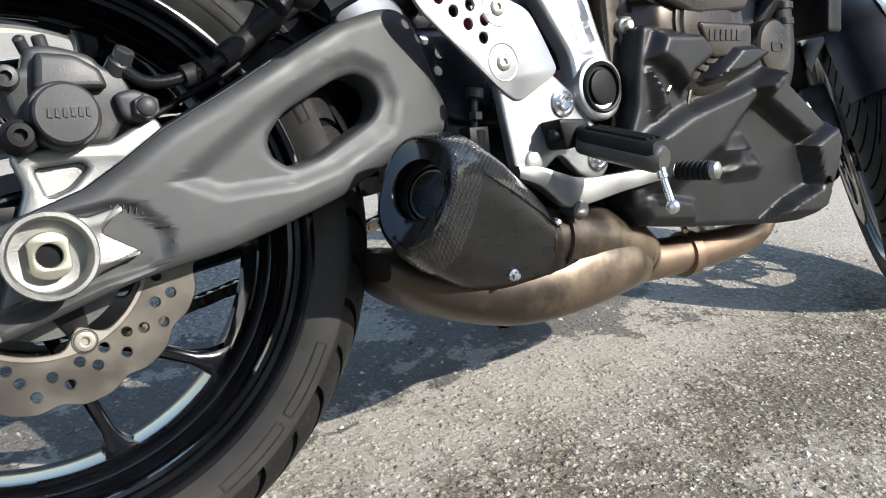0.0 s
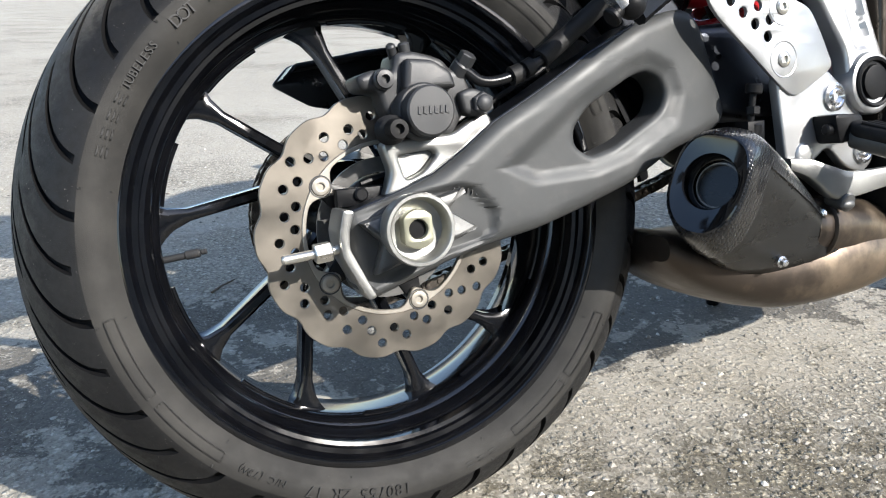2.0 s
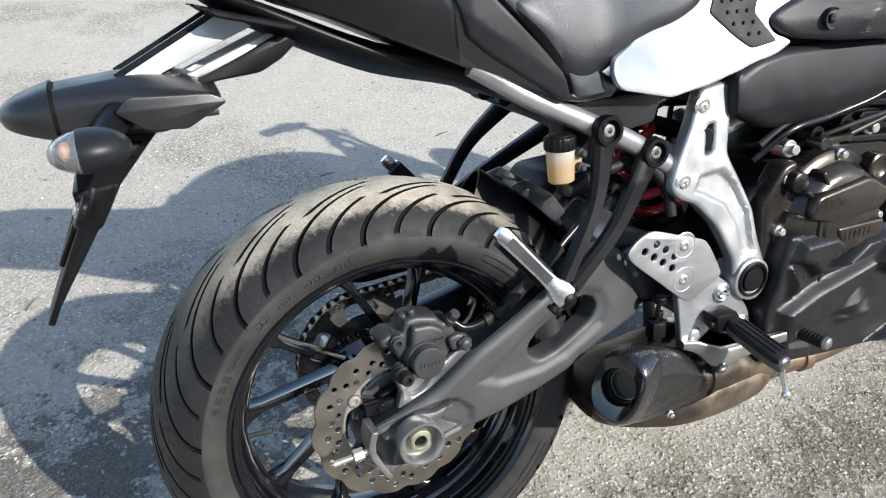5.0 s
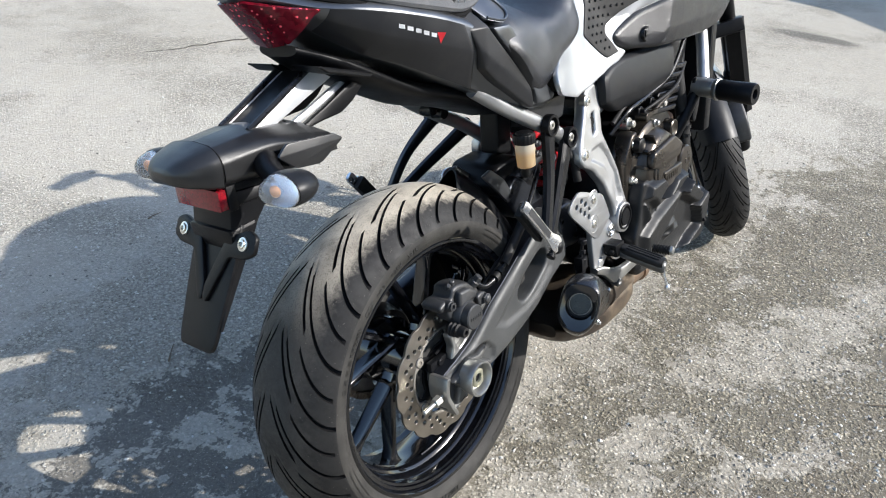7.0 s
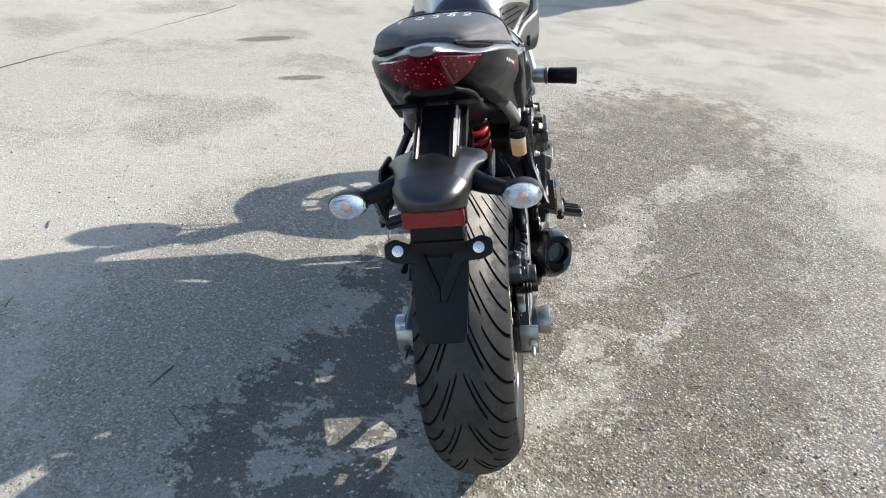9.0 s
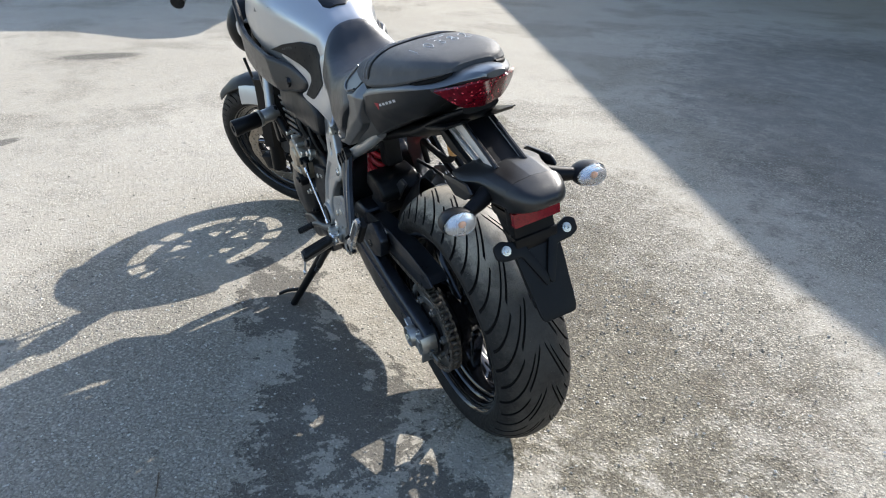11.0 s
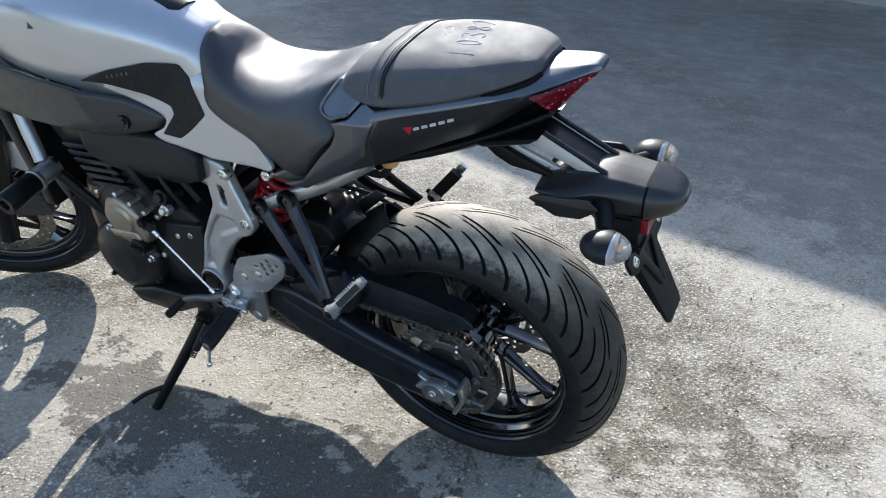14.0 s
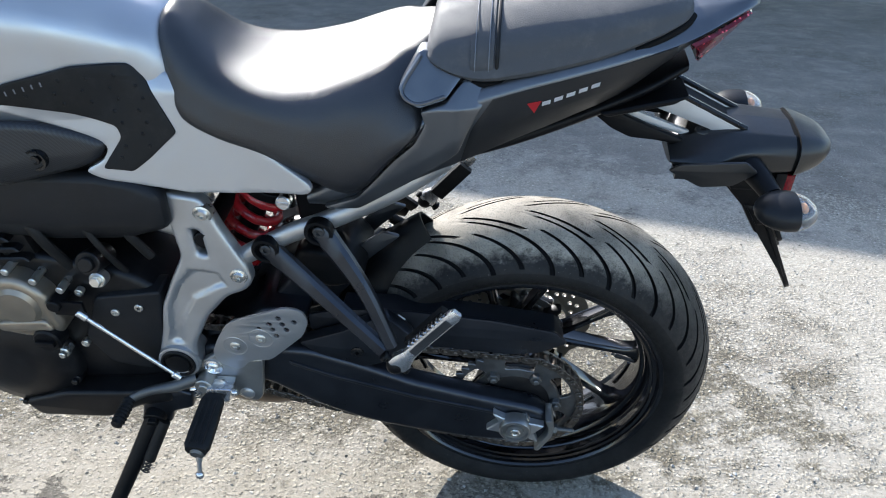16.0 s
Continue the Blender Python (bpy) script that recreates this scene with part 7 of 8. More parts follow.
def seats():
    st = [(0.486, [(0, 0.578), (0.024, 0.575), (0.046, 0.560), (0.054, 0.535), (0.054, 0.50), (0, 0.49)]),
          (0.474, [(0, 0.588), (0.036, 0.583), (0.066, 0.562), (0.078, 0.530), (0.080, 0.49), (0, 0.47)]),
          (0.452, [(0, 0.573), (0.044, 0.569), (0.080, 0.548), (0.099, 0.515), (0.102, 0.468), (0, 0.45)]),
          (0.41, [(0, 0.536), (0.054, 0.534), (0.094, 0.520), (0.113, 0.490), (0.111, 0.450), (0, 0.43)]),
          (0.35, [(0, 0.520), (0.066, 0.520), (0.112, 0.508), (0.130, 0.482), (0.124, 0.438), (0, 0.42)]),
          (0.29, [(0, 0.524), (0.072, 0.526), (0.120, 0.516), (0.147, 0.482), (0.140, 0.414), (0, 0.405)]),
          (0.255, [(0, 0.536), (0.071, 0.538), (0.119, 0.527), (0.149, 0.486), (0.144, 0.402), (0, 0.40)]),
          (0.225, [(0, 0.550), (0.069, 0.551), (0.115, 0.538), (0.150, 0.496), (0.146, 0.414), (0, 0.41)]),
          (0.195, [(0, 0.561), (0.064, 0.561), (0.104, 0.549), (0.148, 0.508), (0.149, 0.452), (0, 0.44)]),
          (0.175, [(0, 0.568), (0.058, 0.566), (0.092, 0.550), (0.140, 0.515), (0.148, 0.474), (0, 0.46)]),
          (0.160, [(0, 0.573), (0.052, 0.570), (0.080, 0.552), (0.126, 0.519), (0.138, 0.490), (0, 0.48)]),
          (0.151, [(0, 0.575), (0.045, 0.571), (0.070, 0.553), (0.100, 0.524), (0.110, 0.504), (0, 0.49)]),
          (0.146, [(0, 0.572), (0.036, 0.568), (0.055, 0.552), (0.075, 0.528), (0.080, 0.512), (0, 0.50)])]
    part("rider_seat", skin(st, 60, 26), SEAT, MOTO, "black vinyl rider seat with a satin sheen")
    pil = [(0.153, [(0, 0.584), (0.045, 0.584), (0.082, 0.581), (0.100, 0.576), (0.100, 0.570), (0, 0.566)]),
           (0.143, [(0, 0.597), (0.052, 0.596), (0.093, 0.587), (0.113, 0.575), (0.110, 0.563), (0, 0.556)]),
           (0.118, [(0, 0.611), (0.058, 0.609), (0.100, 0.594), (0.118, 0.571), (0.115, 0.553), (0, 0.548)]),
           (0.085, [(0, 0.624), (0.063, 0.620), (0.104, 0.601), (0.119, 0.573), (0.117, 0.549), (0, 0.545)]),
           (0.03, [(0, 0.636), (0.064, 0.632), (0.104, 0.614), (0.117, 0.588), (0.115, 0.558), (0, 0.55)]),
           (-0.04, [(0, 0.643), (0.060, 0.639), (0.095, 0.624), (0.106, 0.602), (0.103, 0.575), (0, 0.57)]),
           (-0.095, [(0, 0.643), (0.050, 0.640), (0.076, 0.628), (0.084, 0.612), (0.082, 0.592), (0, 0.59)]),
           (-0.128, [(0, 0.634), (0.036, 0.632), (0.054, 0.624), (0.060, 0.614), (0.058, 0.602), (0, 0.60)]),
           (-0.140, [(0, 0.622), (0.024, 0.621), (0.036, 0.618), (0.040, 0.612), (0.040, 0.607), (0, 0.606)])]
    drop = {0.118: 0.006, 0.085: 0.010, 0.03: 0.013, -0.04: 0.014, -0.095: 0.013, -0.128: 0.009, -0.140: 0.004}
    pil = [(x, [(y, z - drop.get(x, 0.0) * max(0.0, min(1.0, (z - sec[4][1]) / (sec[0][1] - sec[4][1])))) for y, z in sec]) for x, sec in pil]
    ps = part("pillion_seat", skin(pil, 54, 26), PILLION, MOTO, "black vinyl pillion seat with a stitched strap and chalk number")
    # black tubes stand in for the shadow gap below the pillion seat
    for sign in (-1, 1):
        foot = [(x, sign * (sec[4][0] + 0.0015), sec[4][1] - 0.0035) for x, sec in pil[2:]]
        part("seat_gap_shade", tube(foot, 0.0052, 8, 5), GROOVE, ps, "black tube in place of the shadow gap under the seat")
    # strap across its front
    lines = [cr([(x, s[j][0], s[j][1]) for x, s in pil], 54) for j in range(6)]

    def sect(x):
        i = min(range(54), key=lambda k: abs(lines[0][k].x - x))
        half = cr([lines[j][i] for j in range(5)], 22)
        pts = half[::-1] + [Vector((p.x, -p.y, p.z)) for p in half[1:]]
        return [Vector((x, p.y, p.z)) for p in pts]

    def lifted(x, d):
        out = []
        for p in sect(x):
            nrm = Vector((0, p.y * 0.55, p.z - 0.545)).normalized()
            out.append(p + nrm * d)
        return out

    band = bmesh.new()
    rows = [[band.verts.new(p) for p in lifted(x, d)] for x, d in ((0.104, -0.004), (0.1035, 0.0022), (0.100, 0.0030), (0.082, 0.0030), (0.0785, 0.0022), (0.078, -0.004))]
    for a, b in zip(rows, rows[1:]):
        for i in range(len(a) - 1):
            band.faces.new((a[i], a[i + 1], b[i + 1], b[i]))
    strap = part("seat_strap", band, PILLION, ps, "black stitched seat strap")
    for x in (0.0985, 0.0835):
        pts = lifted(x, 0.0034)
        part("stitching", tube(pts[2:-2:2], 0.0006, 5, 2), GREY_MARK, strap)
    piping = lifted(0.0745, 0.0012)
    part("piping", tube(piping[1:-1:2], 0.0022, 8, 3), RUBBER, ps)
    # chalk number on the seat's top
    strokes = {"1": [[(0.0, 0.0), (0.0, 1.0)]], "0": [[(0.3, 0.0), (0.0, 0.35), (0.05, 0.8), (0.3, 1.0), (0.55, 0.75), (0.55, 0.3), (0.3, 0.0)]],
               "3": [[(0.0, 0.9), (0.35, 1.0), (0.5, 0.75), (0.2, 0.55), (0.55, 0.3), (0.3, 0.0), (0.0, 0.1)]],
               "8": [[(0.3, 0.55), (0.05, 0.78), (0.3, 1.0), (0.55, 0.8), (0.3, 0.55), (0.0, 0.25), (0.3, 0.0), (0.58, 0.25), (0.3, 0.55)]],
               "2": [[(0.0, 0.8), (0.3, 1.0), (0.55, 0.75), (0.3, 0.35), (0.0, 0.0), (0.6, 0.05)]]}

    def chalk(pts, parent):
        line = [Vector((x, y, seat_height(x, y) + 0.0001)) for x, y in pts]
        return part("chalk_stroke", tube(line, 0.0008, 5, 4), CHALK, parent)

    def seat_height(x, y):
        pts = sect(x)
        for p, q in zip(pts, pts[1:]):
            if min(p.y, q.y) <= y <= max(p.y, q.y) and abs(p.y - q.y) > 1e-6:
                return p.z + (q.z - p.z) * (y - p.y) / (q.y - p.y)
        return 0.6

    for k, ch in enumerate("10382"):
        for st_ in strokes[ch]:
            # read from behind the bike's left: the row runs from left to right across the seat
            chalk([(-0.012 + 0.040 * (v - 0.5) + 0.004 * k - 0.016, 0.060 - 0.027 * k - 0.022 * u) for u, v in st_], ps)
    chalk([(0.030, -0.010), (0.040, -0.022), (0.034, -0.034), (0.026, -0.024), (0.022, -0.010), (0.026, 0.004)], ps)
    return ps


seats()


def creased(stations, nx=40, r=0.006, cap=True):
    """Like skin(), with its section's edges kept as crisp creases."""
    k = len(stations[0][1])
    lines = [cr([(x, q[j][0], q[j][1]) for x, q in stations], nx) for j in range(k)]
    rings = []
    for i in range(nx):
        p = [lines[j][i] for j in range(k)]
        half = [p[0]]
        for j in range(1, k - 1):
            u, v = p[j - 1] - p[j], p[j + 1] - p[j]
            d = min(r, 0.4 * u.length, 0.4 * v.length)
            a, b = p[j] + u.normalized() * d, p[j] + v.normalized() * d
            half += [a, a.lerp(b, 0.5).lerp(p[j], 0.5), b]
        half.append(p[-1])
        half = [Vector((q.x, max(0.0004, q.y), q.z)) for q in half]
        rings.append(half + [Vector((q.x, -q.y, q.z)) for q in half[::-1]])
    return loft(rings, cap)


def edge_at(line, x):
    """The point of a section line at a place along the bike."""
    for p, q in zip(line, line[1:]):
        if q.x <= x <= p.x and p.x > q.x:
            return p.lerp(q, (p.x - x) / (p.x - q.x))
    return line[-1].copy() if x < line[-1].x else line[0].copy()


def tail():
    TRIM[0] = False
    st = [(0.288, [(0, 0.392), (0.09, 0.394), (0.128, 0.398), (0.134, 0.392), (0.132, 0.386), (0.122, 0.376), (0, 0.376)]),
          (0.24, [(0, 0.415), (0.09, 0.420), (0.130, 0.432), (0.138, 0.422), (0.135, 0.403), (0.120, 0.376), (0, 0.376)]),
          (0.18, [(0, 0.470), (0.09, 0.478), (0.122, 0.484), (0.133, 0.472), (0.130, 0.442), (0.112, 0.398), (0, 0.398)]),
          (0.12, [(0, 0.515), (0.09, 0.520), (0.116, 0.524), (0.130, 0.512), (0.127, 0.480), (0.104, 0.425), (0, 0.425)]),
          (0.05, [(0, 0.534), (0.09, 0.540), (0.114, 0.551), (0.127, 0.539), (0.122, 0.505), (0.094, 0.458), (0, 0.458)]),
          (-0.02, [(0, 0.556), (0.085, 0.560), (0.106, 0.570), (0.119, 0.558), (0.112, 0.525), (0.084, 0.490), (0, 0.490)]),
          (-0.08, [(0, 0.577), (0.065, 0.581), (0.089, 0.584), (0.104, 0.571), (0.096, 0.544), (0.068, 0.516), (0, 0.512)]),
          (-0.142, [(0, 0.602), (0.032, 0.600), (0.052, 0.594), (0.074, 0.581), (0.064, 0.570), (0.042, 0.556), (0, 0.552)]),
          (-0.19, [(0, 0.612), (0.027, 0.608), (0.036, 0.603), (0.045, 0.596), (0.038, 0.590), (0.024, 0.586), (0, 0.584)]),
          (-0.216, [(0, 0.614), (0.020, 0.611), (0.023, 0.607), (0.026, 0.603), (0.020, 0.599), (0.012, 0.597), (0, 0.596)]),
          (-0.224, [(0, 0.611), (0.016, 0.609), (0.017, 0.606), (0.018, 0.604), (0.014, 0.602), (0.008, 0.600), (0, 0.600)])]
    lines = [cr([(x, q[j][0], q[j][1]) for x, q in st], 120) for j in range(len(st[0][1]))]
    t = part("tail_cowl", creased(st, 60, 0.004), TAIL_GREY, MOTO, "matte grey tail cowl with gloss black side panels")
    A, B, C, D, F = (-0.1445, 0.0765, 0.5795), (-0.213, 0.022, 0.5985), (-0.162, 0.035, 0.545), (-0.2145, 0.0, 0.600), (-0.166, 0.0, 0.540)
    for sign in (-1, 1):
        # dark panel below the crease
        rows = []
        for i in range(48):
            u = i / 47
            line = [edge_at(lines[3], 0.066 - 0.196 * u), edge_at(lines[4], 0.090 - 0.222 * u), edge_at(lines[5], 0.104 - 0.240 * u)]
            q0, q1 = line[0].lerp(line[1], 0.06), line[1].lerp(line[2], 0.96)
            pts = [q0, q0.lerp(line[1], 0.5), line[1].lerp(q0, 0.08), line[1].lerp(q1, 0.08), line[1].lerp(q1, 0.5), q1]
            thick = (0.0006, 0.0022, 0.0024, 0.0024, 0.0022, 0.0006) if 0 < i < 47 else (0.0003,) * 6
            ring = [p + Vector((0, 0.94, -0.34)) * d for p, d in zip(pts, thick)] + [p - Vector((0, 0.004, 0)) for p in pts[::-1]]
            rows.append([Vector((p.x, sign * p.y, p.z)) for p in ring])
        part("tail_panel", loft(rows), TAIL_DARK, t, "satin black tail side panel")
        # grey trim behind the seat's wing: a folded lower piece and a hollow upper one
        def fold(x, y, z):
            low = max(0.0, 0.402 + (0.222 - x) * 0.70 - z)
            high = max(0.0, z - 0.522)
            w = 0.1375 + 0.02 * (0.16 - abs(x - 0.16)) - 0.30 * low - 0.85 * high - 0.32 * max(0.0, 0.105 - x)
            return Vector((x, sign * (w + y), z))

        lower = [(0.268, 0.384), (0.225, 0.400), (0.178, 0.455), (0.154, 0.478), (0.141, 0.503), (0.146, 0.519), (0.118, 0.527), (0.098, 0.549), (0.062, 0.547), (0.079, 0.522), (0.094, 0.492), (0.104, 0.464), (0.130, 0.442), (0.225, 0.380)]
        if sign < 0:
            lower = [(0.272, 0.386), (0.254, 0.424), (0.214, 0.463), (0.182, 0.495), (0.160, 0.519), (0.118, 0.520), (0.139, 0.499), (0.171, 0.467), (0.214, 0.424), (0.232, 0.384)]
            facet = [(0.228, 0.382), (0.211, 0.422), (0.168, 0.465), (0.136, 0.497), (0.114, 0.520), (0.098, 0.549), (0.062, 0.547), (0.079, 0.522), (0.094, 0.492), (0.104, 0.464), (0.130, 0.442), (0.218, 0.382)]
            part("trim_facet", slab([rnd(facet, 0.003, 2)], -0.034, -0.003, 0.002, 2, fold, 0.007), TAIL_DARK, t, "satin black facet behind the trim")
        part("seat_trim", slab([rnd(lower, 0.004, 2)], -0.030, 0.0, 0.0025, 2, fold, 0.007), TAIL_GREY, t, "satin grey trim beside the seat")
        upper = [(0.149, 0.522), (0.172, 0.538), (0.150, 0.572), (0.088, 0.572), (0.100, 0.552), (0.119, 0.530)]
        part("upper_trim", slab([rnd(upper, 0.004, 2)], -0.026, -0.001, 0.002, 2, fold, 0.007), TAIL_GREY, t)
        rim = [Vector(fold(x, 0.0005, z)) for x, z in ((0.119, 0.534), (0.150, 0.527), (0.167, 0.539), (0.148, 0.568))]
        part("trim_lip", tube(rim, 0.0022, 8, 6), TAIL_GREY, t)
        # tail lamp: a side leaf and half of the rear face
        bm = bmesh.new()

        def leaf(p, q, r, s_, n=8, puff=0.003):
            rows = []
            for i in range(n + 1):
                row = []
                for j in range(n + 1):
                    u, v = i / n, j / n
                    P = (Vector(p) * (1 - u) + Vector(q) * u) * (1 - v) + (Vector(s_) * (1 - u) + Vector(r) * u) * v
                    P += Vector((-0.5, 0.5, -0.4)) * puff * 4 * u * (1 - u)
                    row.append(bm.verts.new((P.x, sign * P.y, P.z)))
                rows.append(row)
            for a, b in zip(rows, rows[1:]):
                for i in range(n):
                    bm.faces.new((a[i], a[i + 1], b[i + 1], b[i]))

        A2 = (A[0] - 0.006, A[1] - 0.007, A[2] - 0.006)
        leaf(A, B, C, A2)
        leaf(B, D, F, C, 8, 0.001)
        bmesh.ops.remove_doubles(bm, verts=bm.verts, dist=0.0004)
        bmesh.ops.recalc_face_normals(bm, faces=bm.faces)
        bmesh.ops.solidify(bm, geom=bm.faces[:], thickness=0.005)
        part("tail_lamp", bm, RED_LAMP, t, "red faceted tail lamp lens")
        # plain marks in place of the model name
        for k in range(6):
            x = 0.022 - 0.0130 * k
            z = 0.5225 + 0.0046 * k
            shp = ((-0.008, 0.007), (0.008, 0.004), (-0.001, -0.009)) if k == 0 else ((-0.0046, -0.0018), (0.0046, -0.0046), (0.0042, 0.0008), (-0.0050, 0.0036))
            q = [Vector((x + a, sign * (tail_side(lines, x + a, z + b) + 0.0030), z + b)) for a, b in shp]
            bm = bmesh.new()
            f = bm.faces.new([bm.verts.new(p) for p in q])
            bmesh.ops.solidify(bm, geom=[f], thickness=0.0006)
            part("tail_mark", bm, RED_MARK if k == 0 else WHITE_MARK, t)
    TRIM[0] = True
    under = [(0.24, [(0, 0.388), (0.06, 0.388), (0.082, 0.384), (0.082, 0.374), (0.055, 0.364), (0, 0.358)]), (0.14, [(0, 0.43), (0.06, 0.43), (0.078, 0.424), (0.078, 0.412), (0.05, 0.402), (0, 0.396)]), (0.03, [(0, 0.466), (0.05, 0.466), (0.066, 0.460), (0.066, 0.448), (0.04, 0.438), (0, 0.428)]), (-0.09, [(0, 0.52), (0.04, 0.52), (0.06, 0.516), (0.058, 0.505), (0.03, 0.490), (0, 0.488)]), (-0.15, [(0, 0.545), (0.03, 0.544), (0.036, 0.540), (0.034, 0.534), (0.02, 0.530), (0, 0.530)])]
    u = part("undertail", skin(under, 30, 18), BLACK, t, "black inner fender under the tail")
    for sign in (-1, 1):
        part("undertail_fin", slab([rnd([(-0.150, 0.520), (-0.05, 0.492), (-0.06, 0.487), (-0.135, 0.508)], 0.003, 2)], min(sign * 0.02, sign * 0.072), max(sign * 0.02, sign * 0.072), 0.002, 1), BLACK, u)
    part("battery_box", slab([rnd([(0.251, 0.372), (0.334, 0.372), (0.396, 0.372), (0.383, 0.330), (0.322, 0.322), (0.267, 0.352)], 0.005, 2)], -0.110, -0.060, 0.004, 2), TAIL_DARK, u, "dark grey moulded battery box")
    part("seat_lock", join(rod((0.335, 0.118, 0.372), (0.335, 0.134, 0.374), 0.010, 18), block(0.328, 0.342, 0.132, 0.136, 0.3725, 0.3755, 0.0008)), BRIGHT, u)
    for x, y, z in ((0.262, 0.112, 0.352), (0.228, 0.108, 0.366)):
        part("undertail_bolt", join(rod((x, y - 0.03, z), (x, y, z), 0.012, 16), rod((x, y - 0.002, z), (x, y + 0.006, z), 0.008, 6)), BLACK_GLOSS, u)
    return t


def tail_side(lines, x, z):
    """Half the width of the tail's dark side at a place."""
    sec = [edge_at(lines[j], x) for j in (2, 3, 4, 5)]
    for p, q in zip(sec, sec[1:]):
        if q.z <= z <= p.z:
            return p.y + (q.y - p.y) * (p.z - z) / (p.z - q.z)
    return 0.12


tail()


def plate_carrier():
    TRIM[0] = False
    st = [(-0.150, [(0, 0.437), (0.030, 0.436), (0.066, 0.430), (0.070, 0.427), (0.066, 0.424), (0.05, 0.420), (0, 0.420)]),
          (-0.175, [(0, 0.449), (0.034, 0.447), (0.068, 0.436), (0.077, 0.430), (0.074, 0.416), (0.05, 0.408), (0, 0.408)]),
          (-0.205, [(0, 0.454), (0.036, 0.451), (0.062, 0.441), (0.078, 0.433), (0.074, 0.404), (0.05, 0.396), (0, 0.394)]),
          (-0.24, [(0, 0.457), (0.038, 0.453), (0.056, 0.444), (0.064, 0.437), (0.060, 0.406), (0.045, 0.397), (0, 0.395)]),
          (-0.3035, [(0, 0.452), (0.036, 0.448), (0.048, 0.440), (0.053, 0.430), (0.052, 0.410), (0.044, 0.402), (0, 0.400)])]
    pc = part("plate_carrier", creased(st, 30, 0.003), HOOD, MOTO, "satin black tail bracket with indicators and blank plate")
    drop = [(-0.306, 0.405), (-0.206, 0.404), (-0.224, 0.386), (-0.262, 0.345), (-0.276, 0.322), (-0.289, 0.302), (-0.300, 0.300), (-0.306, 0.335), (-0.300, 0.370)]
    part("bracket_drop", slab([rnd(drop, 0.003, 2)], -0.040, 0.040, 0.004, 2), BLACK, pc, "black moulded plate bracket")
    part("bracket_collar", slab([rnd([(-0.262, 0.350), (-0.272, 0.338), (-0.286, 0.316), (-0.306, 0.318), (-0.309, 0.346)], 0.003, 2)], -0.0425, 0.0425, 0.004, 2), BLACK, pc)
    part("bracket_collar", slab([rnd([(-0.232, 0.388), (-0.240, 0.372), (-0.302, 0.372), (-0.302, 0.392)], 0.003, 2)], -0.044, 0.044, 0.004, 2), BLACK, pc)
    cap = [(-0.3075, [(0, 0.454), (0.036, 0.450), (0.050, 0.441), (0.055, 0.430), (0.053, 0.409), (0.045, 0.400), (0, 0.398)]),
           (-0.320, [(0, 0.450), (0.034, 0.447), (0.047, 0.438), (0.051, 0.428), (0.049, 0.411), (0.041, 0.403), (0, 0.402)]),
           (-0.340, [(0, 0.443), (0.028, 0.441), (0.038, 0.434), (0.041, 0.426), (0.039, 0.415), (0.032, 0.409), (0, 0.408)]),
           (-0.352, [(0, 0.436), (0.018, 0.435), (0.026, 0.430), (0.028, 0.425), (0.026, 0.419), (0.020, 0.414), (0, 0.414)]),
           (-0.357, [(0, 0.430), (0.009, 0.429), (0.013, 0.427), (0.014, 0.425), (0.013, 0.422), (0.009, 0.420), (0, 0.420)])]
    for sign in (-1, 1):
        wing = [(-0.146, 0.424), (-0.160, 0.433), (-0.236, 0.439), (-0.252, 0.426), (-0.226, 0.406), (-0.188, 0.402)]
        y0, y1 = sorted((sign * 0.082, sign * 0.087))
        f0, f1 = sorted((sign * 0.058, sign * 0.084))
        part("bracket_wing", join(slab([rnd(wing, 0.004, 2)], y0, y1, 0.0015, 2), block(-0.236, -0.156, f0, f1, 0.411, 0.418, 0.001)), HOOD, pc, "satin black trough beside the bracket")
    core = [(x, [(y * 0.95, 0.4265 + (z - 0.4265) * 0.93) for y, z in cap[0][1]]) for x in (-0.298, -0.304, -0.310)]
    part("cover_seam", creased(core, 6, 0.003), GROOVE, pc)
    part("plate_lamp_cover", skin(cap, 26, 22), HOOD, pc, "rounded black number plate lamp housing")
    TRIM[0] = True
    for x, y, z in ((-0.221, 0.028, 0.4545), (-0.186, 0.030, 0.4515)):
        for sign in (-1, 1):
            part("carrier_bolt", lathe([(-0.004, 0.010), (0.002, 0.010), (0.004, 0.0085), (0.0045, 0.004), (0.002, 0.0035), (0.002, 0)], 20, (x, sign * y, z), axis=(0, sign * 0.15, 1)), CALIPER, pc)
    # the pair of struts up to the tail
    prof = [(-0.124, 0.512), (-0.238, 0.456), (-0.178, 0.442), (-0.042, 0.482), (-0.060, 0.500)]
    slot = [(-0.196, 0.4555), (-0.082, 0.4985), (-0.070, 0.4885), (-0.176, 0.4495)]
    for sign in (-1, 1):
        s = part("tail_strut", slab([rnd(prof, 0.004, 2), rnd(slot, 0.003, 2)], min(sign * 0.024, sign * 0.032), max(sign * 0.024, sign * 0.032), 0.0015, 2), CLEAR_GREY, pc, "brushed silver tail strut")
        part("strut_edge", tube([(-0.124, sign * 0.028, 0.513), (-0.238, sign * 0.028, 0.457)], 0.0045, 8, 3), BLACK_GLOSS, s)
        fin = [(-0.178, 0.440), (-0.095, 0.446), (-0.070, 0.458), (-0.040, 0.482), (-0.050, 0.492), (-0.120, 0.462)]
        part("strut_fin", slab([rnd(fin, 0.004, 2)], min(sign * 0.032, sign * 0.044), max(sign * 0.032, sign * 0.044), 0.003, 2), BLACK, s)
